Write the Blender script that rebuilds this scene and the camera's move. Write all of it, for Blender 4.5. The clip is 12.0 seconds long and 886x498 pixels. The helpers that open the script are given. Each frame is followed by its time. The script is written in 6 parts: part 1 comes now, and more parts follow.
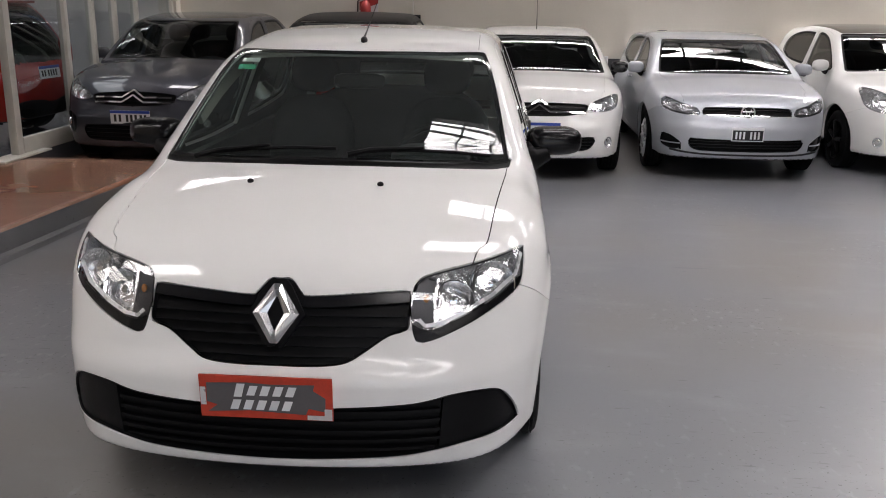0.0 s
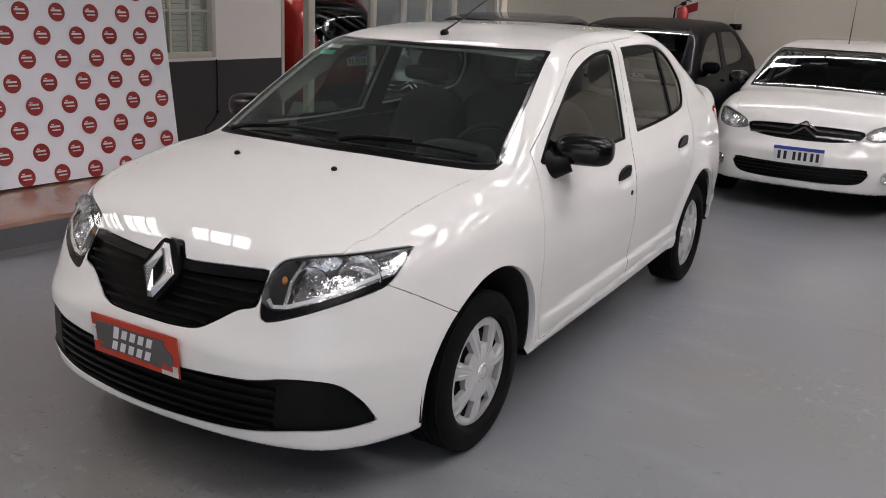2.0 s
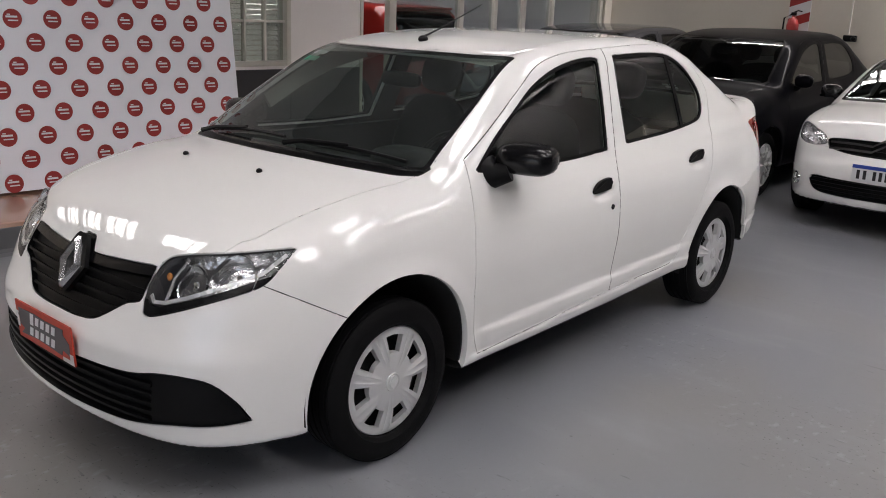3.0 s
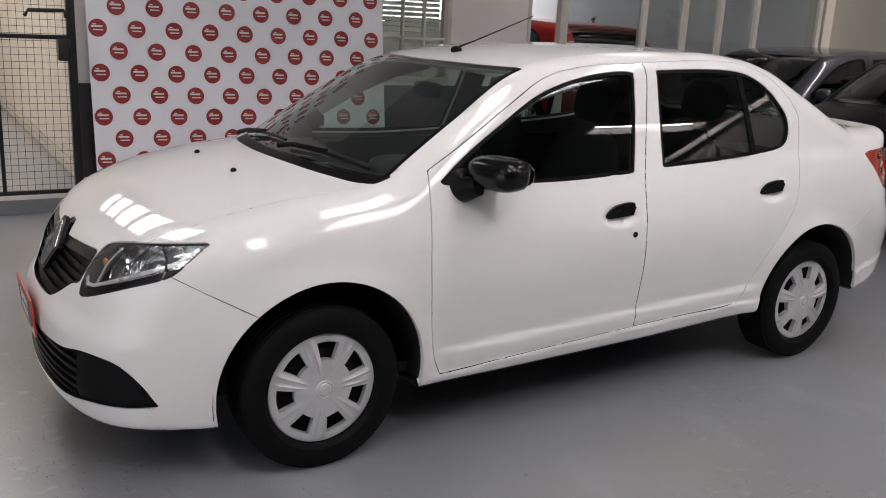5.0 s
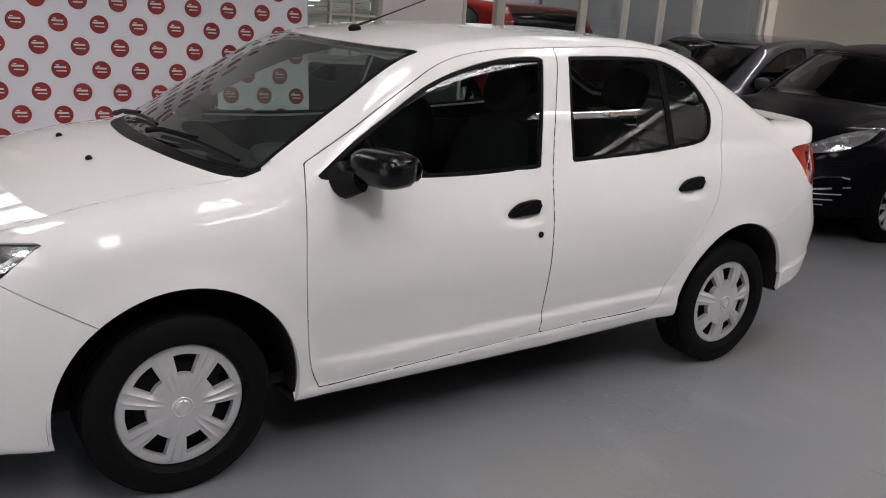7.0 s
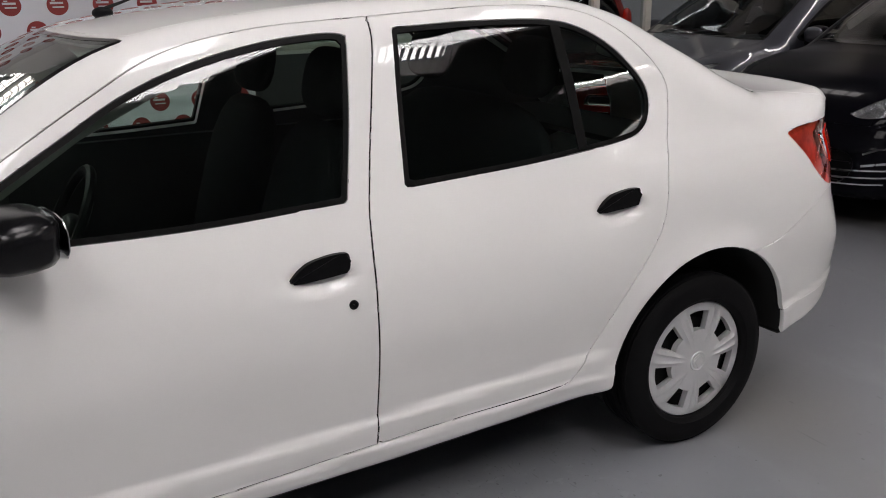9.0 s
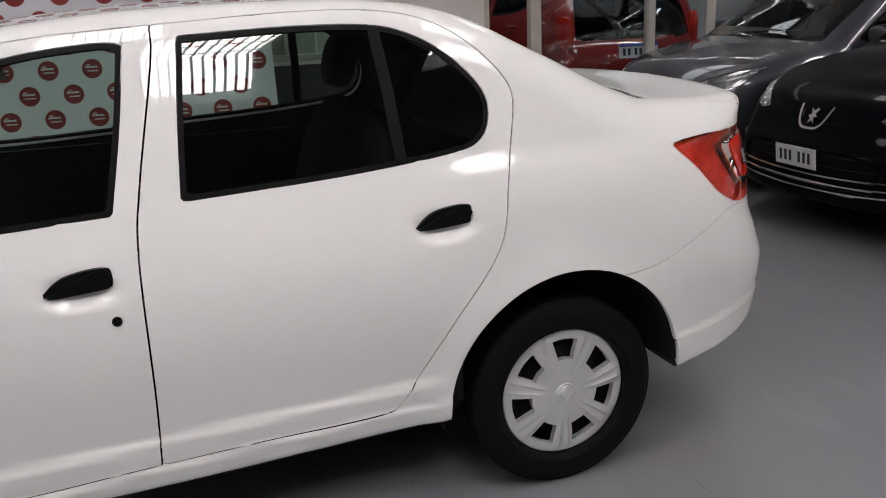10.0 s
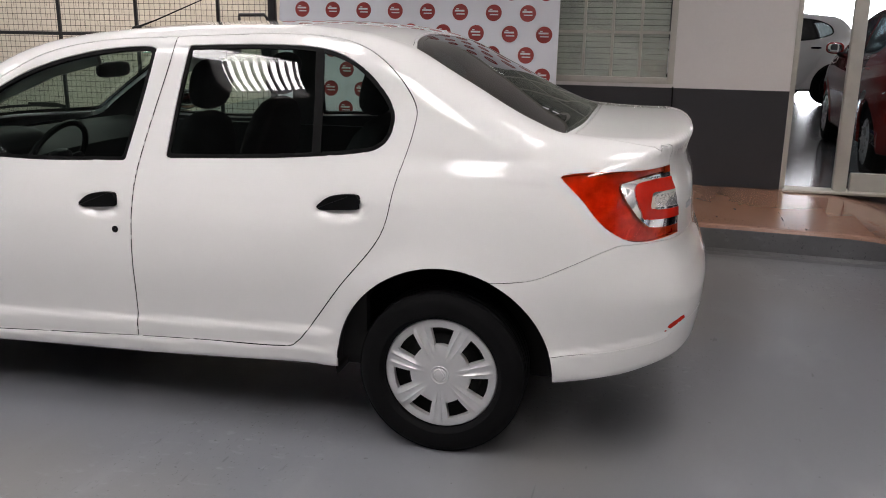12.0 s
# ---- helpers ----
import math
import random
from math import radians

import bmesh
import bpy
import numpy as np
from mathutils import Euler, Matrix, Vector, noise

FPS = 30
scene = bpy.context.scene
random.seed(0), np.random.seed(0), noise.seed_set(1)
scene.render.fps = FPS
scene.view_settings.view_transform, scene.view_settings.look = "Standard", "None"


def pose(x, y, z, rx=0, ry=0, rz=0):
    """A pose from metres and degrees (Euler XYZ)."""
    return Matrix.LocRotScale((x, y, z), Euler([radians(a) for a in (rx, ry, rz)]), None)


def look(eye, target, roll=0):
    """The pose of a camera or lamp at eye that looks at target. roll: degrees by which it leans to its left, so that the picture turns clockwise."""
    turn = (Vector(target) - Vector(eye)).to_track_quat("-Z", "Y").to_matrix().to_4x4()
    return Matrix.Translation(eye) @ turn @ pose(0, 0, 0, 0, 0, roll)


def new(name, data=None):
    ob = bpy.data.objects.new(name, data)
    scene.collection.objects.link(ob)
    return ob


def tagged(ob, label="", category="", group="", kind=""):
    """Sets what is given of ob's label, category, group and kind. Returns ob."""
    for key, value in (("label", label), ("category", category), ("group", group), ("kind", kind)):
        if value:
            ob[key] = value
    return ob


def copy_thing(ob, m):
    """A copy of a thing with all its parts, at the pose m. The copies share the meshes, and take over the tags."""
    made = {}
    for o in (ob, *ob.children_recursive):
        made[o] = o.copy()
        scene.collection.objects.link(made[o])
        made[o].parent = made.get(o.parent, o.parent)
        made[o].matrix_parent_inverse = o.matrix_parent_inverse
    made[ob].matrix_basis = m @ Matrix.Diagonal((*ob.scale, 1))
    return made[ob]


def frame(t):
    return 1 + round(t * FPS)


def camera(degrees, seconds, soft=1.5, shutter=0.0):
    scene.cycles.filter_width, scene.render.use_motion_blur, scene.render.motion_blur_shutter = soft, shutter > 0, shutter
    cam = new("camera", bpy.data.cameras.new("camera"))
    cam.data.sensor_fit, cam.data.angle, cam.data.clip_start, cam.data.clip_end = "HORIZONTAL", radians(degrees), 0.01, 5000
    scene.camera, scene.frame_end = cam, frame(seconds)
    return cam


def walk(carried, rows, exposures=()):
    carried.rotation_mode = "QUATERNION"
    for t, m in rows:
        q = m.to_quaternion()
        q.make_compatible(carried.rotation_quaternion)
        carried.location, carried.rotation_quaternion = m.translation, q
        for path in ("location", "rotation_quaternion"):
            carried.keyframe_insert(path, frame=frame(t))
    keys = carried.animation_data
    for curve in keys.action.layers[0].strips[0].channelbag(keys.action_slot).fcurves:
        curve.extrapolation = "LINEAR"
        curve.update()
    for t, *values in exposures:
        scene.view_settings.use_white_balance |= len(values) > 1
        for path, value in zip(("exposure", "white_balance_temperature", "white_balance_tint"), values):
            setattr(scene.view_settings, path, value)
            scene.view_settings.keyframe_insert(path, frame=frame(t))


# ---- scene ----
cam = camera(53.6, 12.0, soft=1.0, shutter=0.0)
EXPOSURES = [(0.0, 0.36, 6500.0, 17.0), (3.0, 0.29, 6500.0, 17.0), (6.0, 0.24, 6500.0, 17.0), (9.0, 0.19, 6500.0, 17.0), (12.0, 0.36, 6500.0, 17.0)]
PATH = [
    (0, (0.681, -3.233, 1.62), (0.548, -1.31, 1.086), 0.8),
    (0.5, (1.043, -3.138, 1.618), (0.726, -1.238, 1.08), 0.3),
    (1, (1.448, -3.062, 1.626), (0.908, -1.213, 1.089), 1.6),
    (1.5, (1.802, -2.869, 1.626), (1.059, -1.094, 1.077), 2.6),
    (2, (2.2, -2.636, 1.599), (1.219, -0.979, 1.057), 2.7),
    (2.5, (2.585, -2.386, 1.608), (1.439, -0.836, 1.075), 2.3),
    (3, (2.846, -2.095, 1.599), (1.586, -0.633, 1.071), 2.5),
    (3.2, (2.959, -2.004, 1.584), (1.631, -0.602, 1.064), 1.8),
    (4.8, (3.391, -1.251, 1.568), (1.775, -0.183, 1.068), 2.7),
    (5, (3.47, -1.188, 1.578), (1.828, -0.161, 1.078), 2.9),
    (5.5, (3.697, -1.105, 1.616), (2.026, -0.126, 1.117), 3.7),
    (6, (3.75, -1.06, 1.614), (2.074, -0.092, 1.109), 4.0),
    (6.5, (3.638, -0.946, 1.6), (1.98, 0.04, 1.073), 4.4),
    (7, (3.335, -0.808, 1.592), (1.76, 0.3, 1.052), 4.5),
    (7.2, (3.227, -0.743, 1.586), (1.666, 0.383, 1.04), 3.8),
    (9, (2.794, 0.598, 1.549), (1.117, 1.51, 0.955), -0.8),
    (9.5, (2.925, 1.066, 1.549), (1.189, 1.859, 0.949), -0.5),
    (10, (3.039, 1.507, 1.512), (1.224, 2.122, 0.942), -2.4),
    (10.5, (3.288, 1.995, 1.577), (1.427, 2.394, 0.963), -1.2),
    (11, (3.44, 2.425, 1.529), (1.528, 2.542, 0.955), 0.3),
    (11.5, (3.609, 2.889, 1.526), (1.695, 2.657, 0.994), -0.1),
    (12, (3.643, 3.329, 1.541), (1.766, 2.87, 1.025), 0.7),
]
walk(cam, [(t, look(eye, target, roll)) for t, eye, target, roll in PATH], EXPOSURES)

# ---- daylight ----
world = bpy.data.worlds.new("daylight")
scene.world = world
world.use_nodes = True
wn = world.node_tree.nodes
sky = wn.new("ShaderNodeTexSky")
sky.sky_type, sky.sun_disc = "NISHITA", False
sky.sun_elevation, sky.sun_rotation = radians(50), radians(200)
wn["Background"].inputs["Strength"].default_value = 0.15
world.node_tree.links.new(sky.outputs[0], wn["Background"].inputs["Color"])
sun = new("sun", bpy.data.lights.new("sun", "SUN"))
sun.data.energy, sun.data.angle, sun.data.color = 3.0, radians(0.5), (1.0, 0.95, 0.88)
sun.matrix_world = look((0, 0, 20), (6.0, 9.0, 0))
# lamp added in an unseen opening behind the start, to light the car's front
entry = new("unseen_entry_light", bpy.data.lights.new("unseen_entry_light", "AREA"))
entry.data.shape, entry.data.size, entry.data.size_y = "RECTANGLE", 5.9, 3.1
entry.data.energy, entry.data.color = 34.0, (0.97, 0.99, 1.0)
entry.matrix_world = look((3.5, -8.05, 1.6), (3.5, 0, 1.6))

# ---- materials ----
def material(name, colour, rough=0.5, metal=0.0, vary=0.0, scale=8.0, bump=0.0, fine=120.0, coat=0.0, spec=0.5, rough_vary=0.0, second=None):
    """A painted, plastic or metal surface with wear at two scales."""
    m = bpy.data.materials.new(name)
    m.use_nodes = True
    nt = m.node_tree
    b = nt.nodes["Principled BSDF"]
    b.inputs["Base Color"].default_value = (*colour, 1)
    b.inputs["Roughness"].default_value, b.inputs["Metallic"].default_value = rough, metal
    b.inputs["Coat Weight"].default_value, b.inputs["Coat Roughness"].default_value = coat, 0.03
    b.inputs["Specular IOR Level"].default_value = spec
    if vary or bump or rough_vary:
        co = nt.nodes.new("ShaderNodeTexCoord")
        big, small = nt.nodes.new("ShaderNodeTexNoise"), nt.nodes.new("ShaderNodeTexNoise")
        for node, sc, det in ((big, scale, 5.0), (small, fine, 3.0)):
            node.inputs["Scale"].default_value, node.inputs["Detail"].default_value = sc, det
            nt.links.new(co.outputs["Object"], node.inputs["Vector"])
        if vary:
            mix = nt.nodes.new("ShaderNodeMix")
            mix.data_type = "RGBA"
            other = second or tuple(c * (1 - vary) for c in colour)
            mix.inputs["A"].default_value, mix.inputs["B"].default_value = (*colour, 1), (*other, 1)
            add = nt.nodes.new("ShaderNodeMath")
            add.operation = "MULTIPLY_ADD"
            add.inputs[1].default_value = 0.45
            nt.links.new(small.outputs["Fac"], add.inputs[0])
            ramp = nt.nodes.new("ShaderNodeMapRange")
            ramp.inputs["From Min"].default_value, ramp.inputs["From Max"].default_value = 0.48, 0.98
            nt.links.new(big.outputs["Fac"], add.inputs[2])
            nt.links.new(add.outputs[0], ramp.inputs["Value"])
            nt.links.new(ramp.outputs[0], mix.inputs["Factor"])
            nt.links.new(mix.outputs["Result"], b.inputs["Base Color"])
        if rough_vary:
            rr = nt.nodes.new("ShaderNodeMapRange")
            rr.inputs["From Min"].default_value, rr.inputs["From Max"].default_value = 0.3, 0.7
            rr.inputs["To Min"].default_value, rr.inputs["To Max"].default_value = rough - rough_vary, rough + rough_vary
            nt.links.new(big.outputs["Fac"], rr.inputs["Value"])
            nt.links.new(rr.outputs[0], b.inputs["Roughness"])
        if bump:
            bp = nt.nodes.new("ShaderNodeBump")
            bp.inputs["Strength"].default_value, bp.inputs["Distance"].default_value = min(bump, 1.0), 0.004
            nt.links.new(small.outputs["Fac"], bp.inputs["Height"])
            nt.links.new(bp.outputs[0], b.inputs["Normal"])
    return m


def glass(name, tint, gloss=1.0, base=0.06, dust_haze=0.0):
    """A thin pane: tinted straight through, glossier towards grazing angles, with a pale film if asked, for dusty panes
    and for painted haze.
    """
    m = bpy.data.materials.new(name)
    m.use_nodes = True
    nt = m.node_tree
    nt.nodes.remove(nt.nodes["Principled BSDF"])
    clear, shine, mix, edge, power, scale = (nt.nodes.new("ShaderNode" + k) for k in ("BsdfTransparent", "BsdfGlossy", "MixShader", "LayerWeight", "Math", "Math"))
    clear.inputs["Color"].default_value = (*tint, 1)
    shine.inputs["Color"].default_value, shine.inputs["Roughness"].default_value = (gloss, gloss, gloss, 1), 0.01
    edge.inputs["Blend"].default_value = 0.5
    power.operation, power.inputs[1].default_value = "POWER", 5.0
    scale.operation, scale.inputs[1].default_value, scale.inputs[2].default_value = "MULTIPLY_ADD", 1 - base, base
    nt.links.new(edge.outputs["Facing"], power.inputs[0])
    nt.links.new(power.outputs[0], scale.inputs[0])
    nt.links.new(scale.outputs[0], mix.inputs["Fac"])
    nt.links.new(clear.outputs[0], mix.inputs[1])
    nt.links.new(shine.outputs[0], mix.inputs[2])
    last = mix
    if dust_haze:
        film, both, co, patch, spread = (nt.nodes.new("ShaderNode" + k) for k in ("BsdfDiffuse", "MixShader", "TexCoord", "TexNoise", "MapRange"))
        film.inputs["Color"].default_value = (0.50, 0.56, 0.56, 1)
        patch.inputs["Scale"].default_value, patch.inputs["Detail"].default_value = 3.0, 6.0
        spread.inputs["From Min"].default_value, spread.inputs["From Max"].default_value = 0.3, 0.7
        spread.inputs["To Min"].default_value, spread.inputs["To Max"].default_value = dust_haze * 0.6, dust_haze * 1.4
        nt.links.new(co.outputs["Object"], patch.inputs["Vector"])
        nt.links.new(patch.outputs["Fac"], spread.inputs["Value"])
        nt.links.new(spread.outputs[0], both.inputs["Fac"])
        nt.links.new(mix.outputs[0], both.inputs[1])
        nt.links.new(film.outputs[0], both.inputs[2])
        last = both
    nt.links.new(last.outputs[0], nt.nodes["Material Output"].inputs["Surface"])
    return m


def glow(name, colour, strength):
    m = bpy.data.materials.new(name)
    m.use_nodes = True
    b = m.node_tree.nodes["Principled BSDF"]
    b.inputs["Base Color"].default_value = (*colour, 1)
    b.inputs["Emission Color"].default_value, b.inputs["Emission Strength"].default_value = (*colour, 1), strength
    return m


def car_paint(name, colour, metal=0.0, rough=0.35):
    """Base coat under clear lacquer, with a faint waviness and dust."""
    m = material(name, colour, rough, metal, vary=0.05, scale=1.5, fine=300.0, coat=1.0)
    b = m.node_tree.nodes["Principled BSDF"]
    b.inputs["Coat Roughness"].default_value, b.inputs["Specular IOR Level"].default_value = 0.015, 0.06
    return m


WHITE_PAINT = car_paint("white_lacquer", (0.745, 0.74, 0.725), rough=0.8)
WHITE_PAINT.node_tree.nodes["Principled BSDF"].inputs["Specular IOR Level"].default_value = 0.0
WHITE_PAINT.node_tree.nodes["Principled BSDF"].inputs["Coat Roughness"].default_value = 0.006
PEARL_PAINT = car_paint("pearl_white_lacquer", (0.79, 0.785, 0.77))
SILVER_PAINT = car_paint("silver_metallic_lacquer", (0.47, 0.49, 0.53), 0.55, 0.48)
GREY_PAINT = car_paint("graphite_metallic_lacquer", (0.060, 0.062, 0.074), 0.5, 0.4)
BLACK_PAINT = car_paint("black_lacquer", (0.004, 0.004, 0.006), 0.0, 0.3)
BLACK_PAINT.node_tree.nodes["Principled BSDF"].inputs["Coat Weight"].default_value = 0.12
BLACK_PAINT.node_tree.nodes["Principled BSDF"].inputs["Specular IOR Level"].default_value = 0.02
RED_PAINT = car_paint("red_lacquer", (0.28, 0.018, 0.013), 0.1, 0.4)
PLASTIC = material("black_plastic", (0.005, 0.005, 0.0055), 0.40, vary=0.2, scale=20, bump=0.15, fine=500, spec=0.12)
MIRROR_BLACK = material("satin_black_plastic", (0.006, 0.006, 0.007), 0.22, vary=0.15, spec=0.25)
GLOSS_BLACK = material("gloss_black_plastic", (0.010, 0.010, 0.011), 0.12, vary=0.1, coat=0.4)
RUBBER = material("rubber", (0.006, 0.006, 0.0065), 0.65, vary=0.3, scale=12, bump=0.3, fine=300, spec=0.08)
SEAL = material("window_rubber", (0.005, 0.005, 0.005), 0.5, vary=0.1, spec=0.08)
CHROME = material("chrome", (0.80, 0.81, 0.82), 0.07, 1.0, rough_vary=0.04, scale=30)
SATIN = material("satin_silver_plastic", (0.76, 0.76, 0.765), 0.30, 0.40, vary=0.12, scale=14, rough_vary=0.06)
COVER = material("silver_wheel_cover_paint", (0.66, 0.66, 0.665), 0.36, 0.55, vary=0.05, scale=10, rough_vary=0.05)
BADGE = material("grey_chrome", (0.52, 0.52, 0.53), 0.22, 0.85, vary=0.1, rough_vary=0.05)
REFLECTOR = material("lamp_reflector", (0.95, 0.95, 0.95), 0.16, 0.75, rough_vary=0.06, scale=45, bump=0.7, fine=55)
LAMP_MID = material("lamp_faceted_chrome_shell", (0.86, 0.86, 0.86), 0.12, 0.9, vary=0.3, rough_vary=0.08, scale=40, bump=0.8, fine=45)
LAMP_DARK = material("lamp_housing", (0.03, 0.03, 0.033), 0.3, 0.2)
LAMP_GREY = material("lamp_inner_shell", (0.82, 0.82, 0.83), 0.14, 0.75, vary=0.4, rough_vary=0.1, scale=40, bump=0.6, fine=45)
UNDER = material("underbody", (0.012, 0.012, 0.012), 0.9, vary=0.4, scale=6)
TRIM_GREY = material("cabin_plastic", (0.022, 0.0225, 0.023), 0.6, vary=0.2, bump=0.2, spec=0.2)
TRIM_DARK = material("dark_cabin_lining", (0.05, 0.05, 0.052), 0.8, vary=0.15, bump=0.2, spec=0.2)
TRIM_LIGHT = material("light_cabin_lining", (0.30, 0.29, 0.27), 0.8, vary=0.15, bump=0.2)
CLOTH = material("dark_seat_cloth", (0.016, 0.016, 0.018), 0.95, vary=0.35, scale=30, bump=0.6, fine=700, spec=0.12)
# the film on this glass is reflection haze put in as a pale colour
CLEAR = glass("windscreen_glass", (0.66, 0.75, 0.71), dust_haze=0.028)
PARKED_GLASS = glass("smoked_windscreen_glass", (0.36, 0.41, 0.43))
TINTED = glass("tinted_side_glass", (0.60, 0.71, 0.66))
DARK_GLASS = glass("dark_rear_glass", (0.10, 0.11, 0.11))
LENS = glass("lamp_lens", (0.93, 0.94, 0.95))
MIRROR = material("mirror_glass", (0.75, 0.78, 0.80), 0.02, 1.0)
RED_GLASS = glass("red_lamp_glass", (0.98, 0.15, 0.016))
FACET = material("faceted_lamp_shell", (0.85, 0.84, 0.83), 0.3, 0.25, vary=0.6, scale=9, bump=0.9, fine=38)
AMBER = material("amber_bulb", (0.55, 0.22, 0.06), 0.2, vary=0.3, coat=0.5)
PLATE_RED = material("red_plate_print", (0.52, 0.048, 0.022), 0.4, vary=0.2, scale=30)
RED_LENS = material("red_lamp_lens", (0.55, 0.014, 0.004), 0.12, coat=0.25, vary=0.25, scale=18, spec=0.35)
WHITE_SIGN = material("white_plate", (0.72, 0.73, 0.74), 0.4, vary=0.06)
INK = material("black_ink", (0.012, 0.012, 0.014), 0.5)
BLUE_INK = material("blue_ink", (0.02, 0.06, 0.35), 0.5)
RED_INK = material("red_print", (0.33, 0.024, 0.022), 0.45, vary=0.12, scale=20)
GREY_INK = material("grey_print", (0.10, 0.095, 0.10), 0.45, vary=0.15)
GREEN_STICKER = material("green_sticker", (0.08, 0.40, 0.25), 0.5)

# ---- builders ----
def part(name, bm, mat, parent=None, label="", smooth=True):
    """Links a bmesh or a mesh as one object under its thing."""
    if isinstance(bm, bmesh.types.BMesh):
        me = bpy.data.meshes.new(name)
        bmesh.ops.recalc_face_normals(bm, faces=bm.faces)
        bm.to_mesh(me)
        bm.free()
        if smooth:
            me.shade_smooth()
            me.set_sharp_from_angle(angle=radians(35))
    else:
        me = bm
    me.materials.append(mat)
    ob = new(name, me)
    if parent:
        ob.parent = parent
    return tagged(ob, label)


def thing(name, label, category, m=None, group="", kind=""):
    ob = new(name)
    ob.empty_display_size = 0.1
    if m is not None:
        ob.matrix_basis = m
    return tagged(ob, label, category, group, kind)


def box(x0, x1, y0, y1, z0, z1, bevel=0.0, bm=None, seg=2):
    bm = bm or bmesh.new()
    vs = bmesh.ops.create_cube(bm, size=1.0, matrix=Matrix.Translation(((x0 + x1) / 2, (y0 + y1) / 2, (z0 + z1) / 2)) @ Matrix.Diagonal((x1 - x0, y1 - y0, z1 - z0, 1)))["verts"]
    if bevel:
        edges = list({e for v in vs for e in v.link_edges})
        bmesh.ops.bevel(bm, geom=edges, offset=bevel, segments=seg, affect="EDGES", profile=0.5)
    return bm


def tube(points, radius, sides=8, bm=None, close=True):
    """A bar along a line of points; radius may be a list."""
    bm = bm or bmesh.new()
    pts = [Vector(p) for p in points]
    rings = []
    for i, p in enumerate(pts):
        d = (pts[min(i + 1, len(pts) - 1)] - pts[max(i - 1, 0)]).normalized()
        u = d.cross(Vector((0, 0, 1)) if abs(d.z) < 0.9 else Vector((1, 0, 0))).normalized()
        w = d.cross(u)
        r = radius[i] if isinstance(radius, (list, tuple)) else radius
        rings.append([bm.verts.new(p + r * (math.cos(2 * math.pi * k / sides) * u + math.sin(2 * math.pi * k / sides) * w)) for k in range(sides)])
    for a, b in zip(rings, rings[1:]):
        for k in range(sides):
            bm.faces.new((a[k], a[(k + 1) % sides], b[(k + 1) % sides], b[k]))
    if close:
        bm.faces.new(rings[0])
        bm.faces.new(rings[-1][::-1])
    return bm


def ribbon(points, normals, width, thick, bm=None):
    """A flat bar of the width and thickness along points, its face to the normals."""
    bm = bm or bmesh.new()
    pts, rings = [Vector(p) for p in points], []
    for i, p in enumerate(pts):
        d = (pts[min(i + 1, len(pts) - 1)] - pts[max(i - 1, 0)]).normalized()
        n = Vector(normals[i])
        u = d.cross(n).normalized() * width / 2
        n = n.normalized() * thick
        rings.append([bm.verts.new(q) for q in (p - u, p + u, p + u + n, p - u + n)])
    for a, b in zip(rings, rings[1:]):
        for k in range(4):
            bm.faces.new((a[k], a[(k + 1) % 4], b[(k + 1) % 4], b[k]))
    bm.faces.new(rings[0])
    bm.faces.new(rings[-1][::-1])
    return bm


def lathe(profile, axis="x", n=48, bm=None):
    """Turns (along, radius) pairs round an axis."""
    bm = bm or bmesh.new()
    rings = []
    for a, r in profile:
        ring = []
        for k in range(n):
            c, s = r * math.cos(2 * math.pi * k / n), r * math.sin(2 * math.pi * k / n)
            ring.append(bm.verts.new({"x": (a, c, s), "y": (c, a, s), "z": (c, s, a)}[axis]))
        rings.append(ring)
    for a, b in zip(rings, rings[1:]):
        for k in range(n):
            bm.faces.new((a[k], a[(k + 1) % n], b[(k + 1) % n], b[k]))
    return bm


def blob(size, m=None, bm=None, power=2.0, u=24, v=14):
    """A rounded body: an ellipsoid whose corners fill out with the power."""
    bm = bm or bmesh.new()
    vs = bmesh.ops.create_uvsphere(bm, u_segments=u, v_segments=v, radius=1.0)["verts"]
    for p in vs:
        c = p.co
        k = (abs(c.x) ** power + abs(c.y) ** power + abs(c.z) ** power) ** (1 / power)
        p.co = Vector((c.x * size[0], c.y * size[1], c.z * size[2])) / max(k, 1e-6)
    if m is not None:
        bmesh.ops.transform(bm, matrix=m, verts=vs)
    return bm


def slab(loop, depth, m=None, bm=None):
    """An outline in the plane (x, y) with thickness along z."""
    bm = bm or bmesh.new()
    m = m or Matrix.Identity(4)
    low = [bm.verts.new(m @ Vector((p[0], p[1], 0))) for p in loop]
    high = [bm.verts.new(m @ Vector((p[0], p[1], depth))) for p in loop]
    bm.faces.new(low[::-1])
    bm.faces.new(high)
    for i in range(len(loop)):
        j = (i + 1) % len(loop)
        bm.faces.new((low[i], low[j], high[j], high[i]))
    return bm
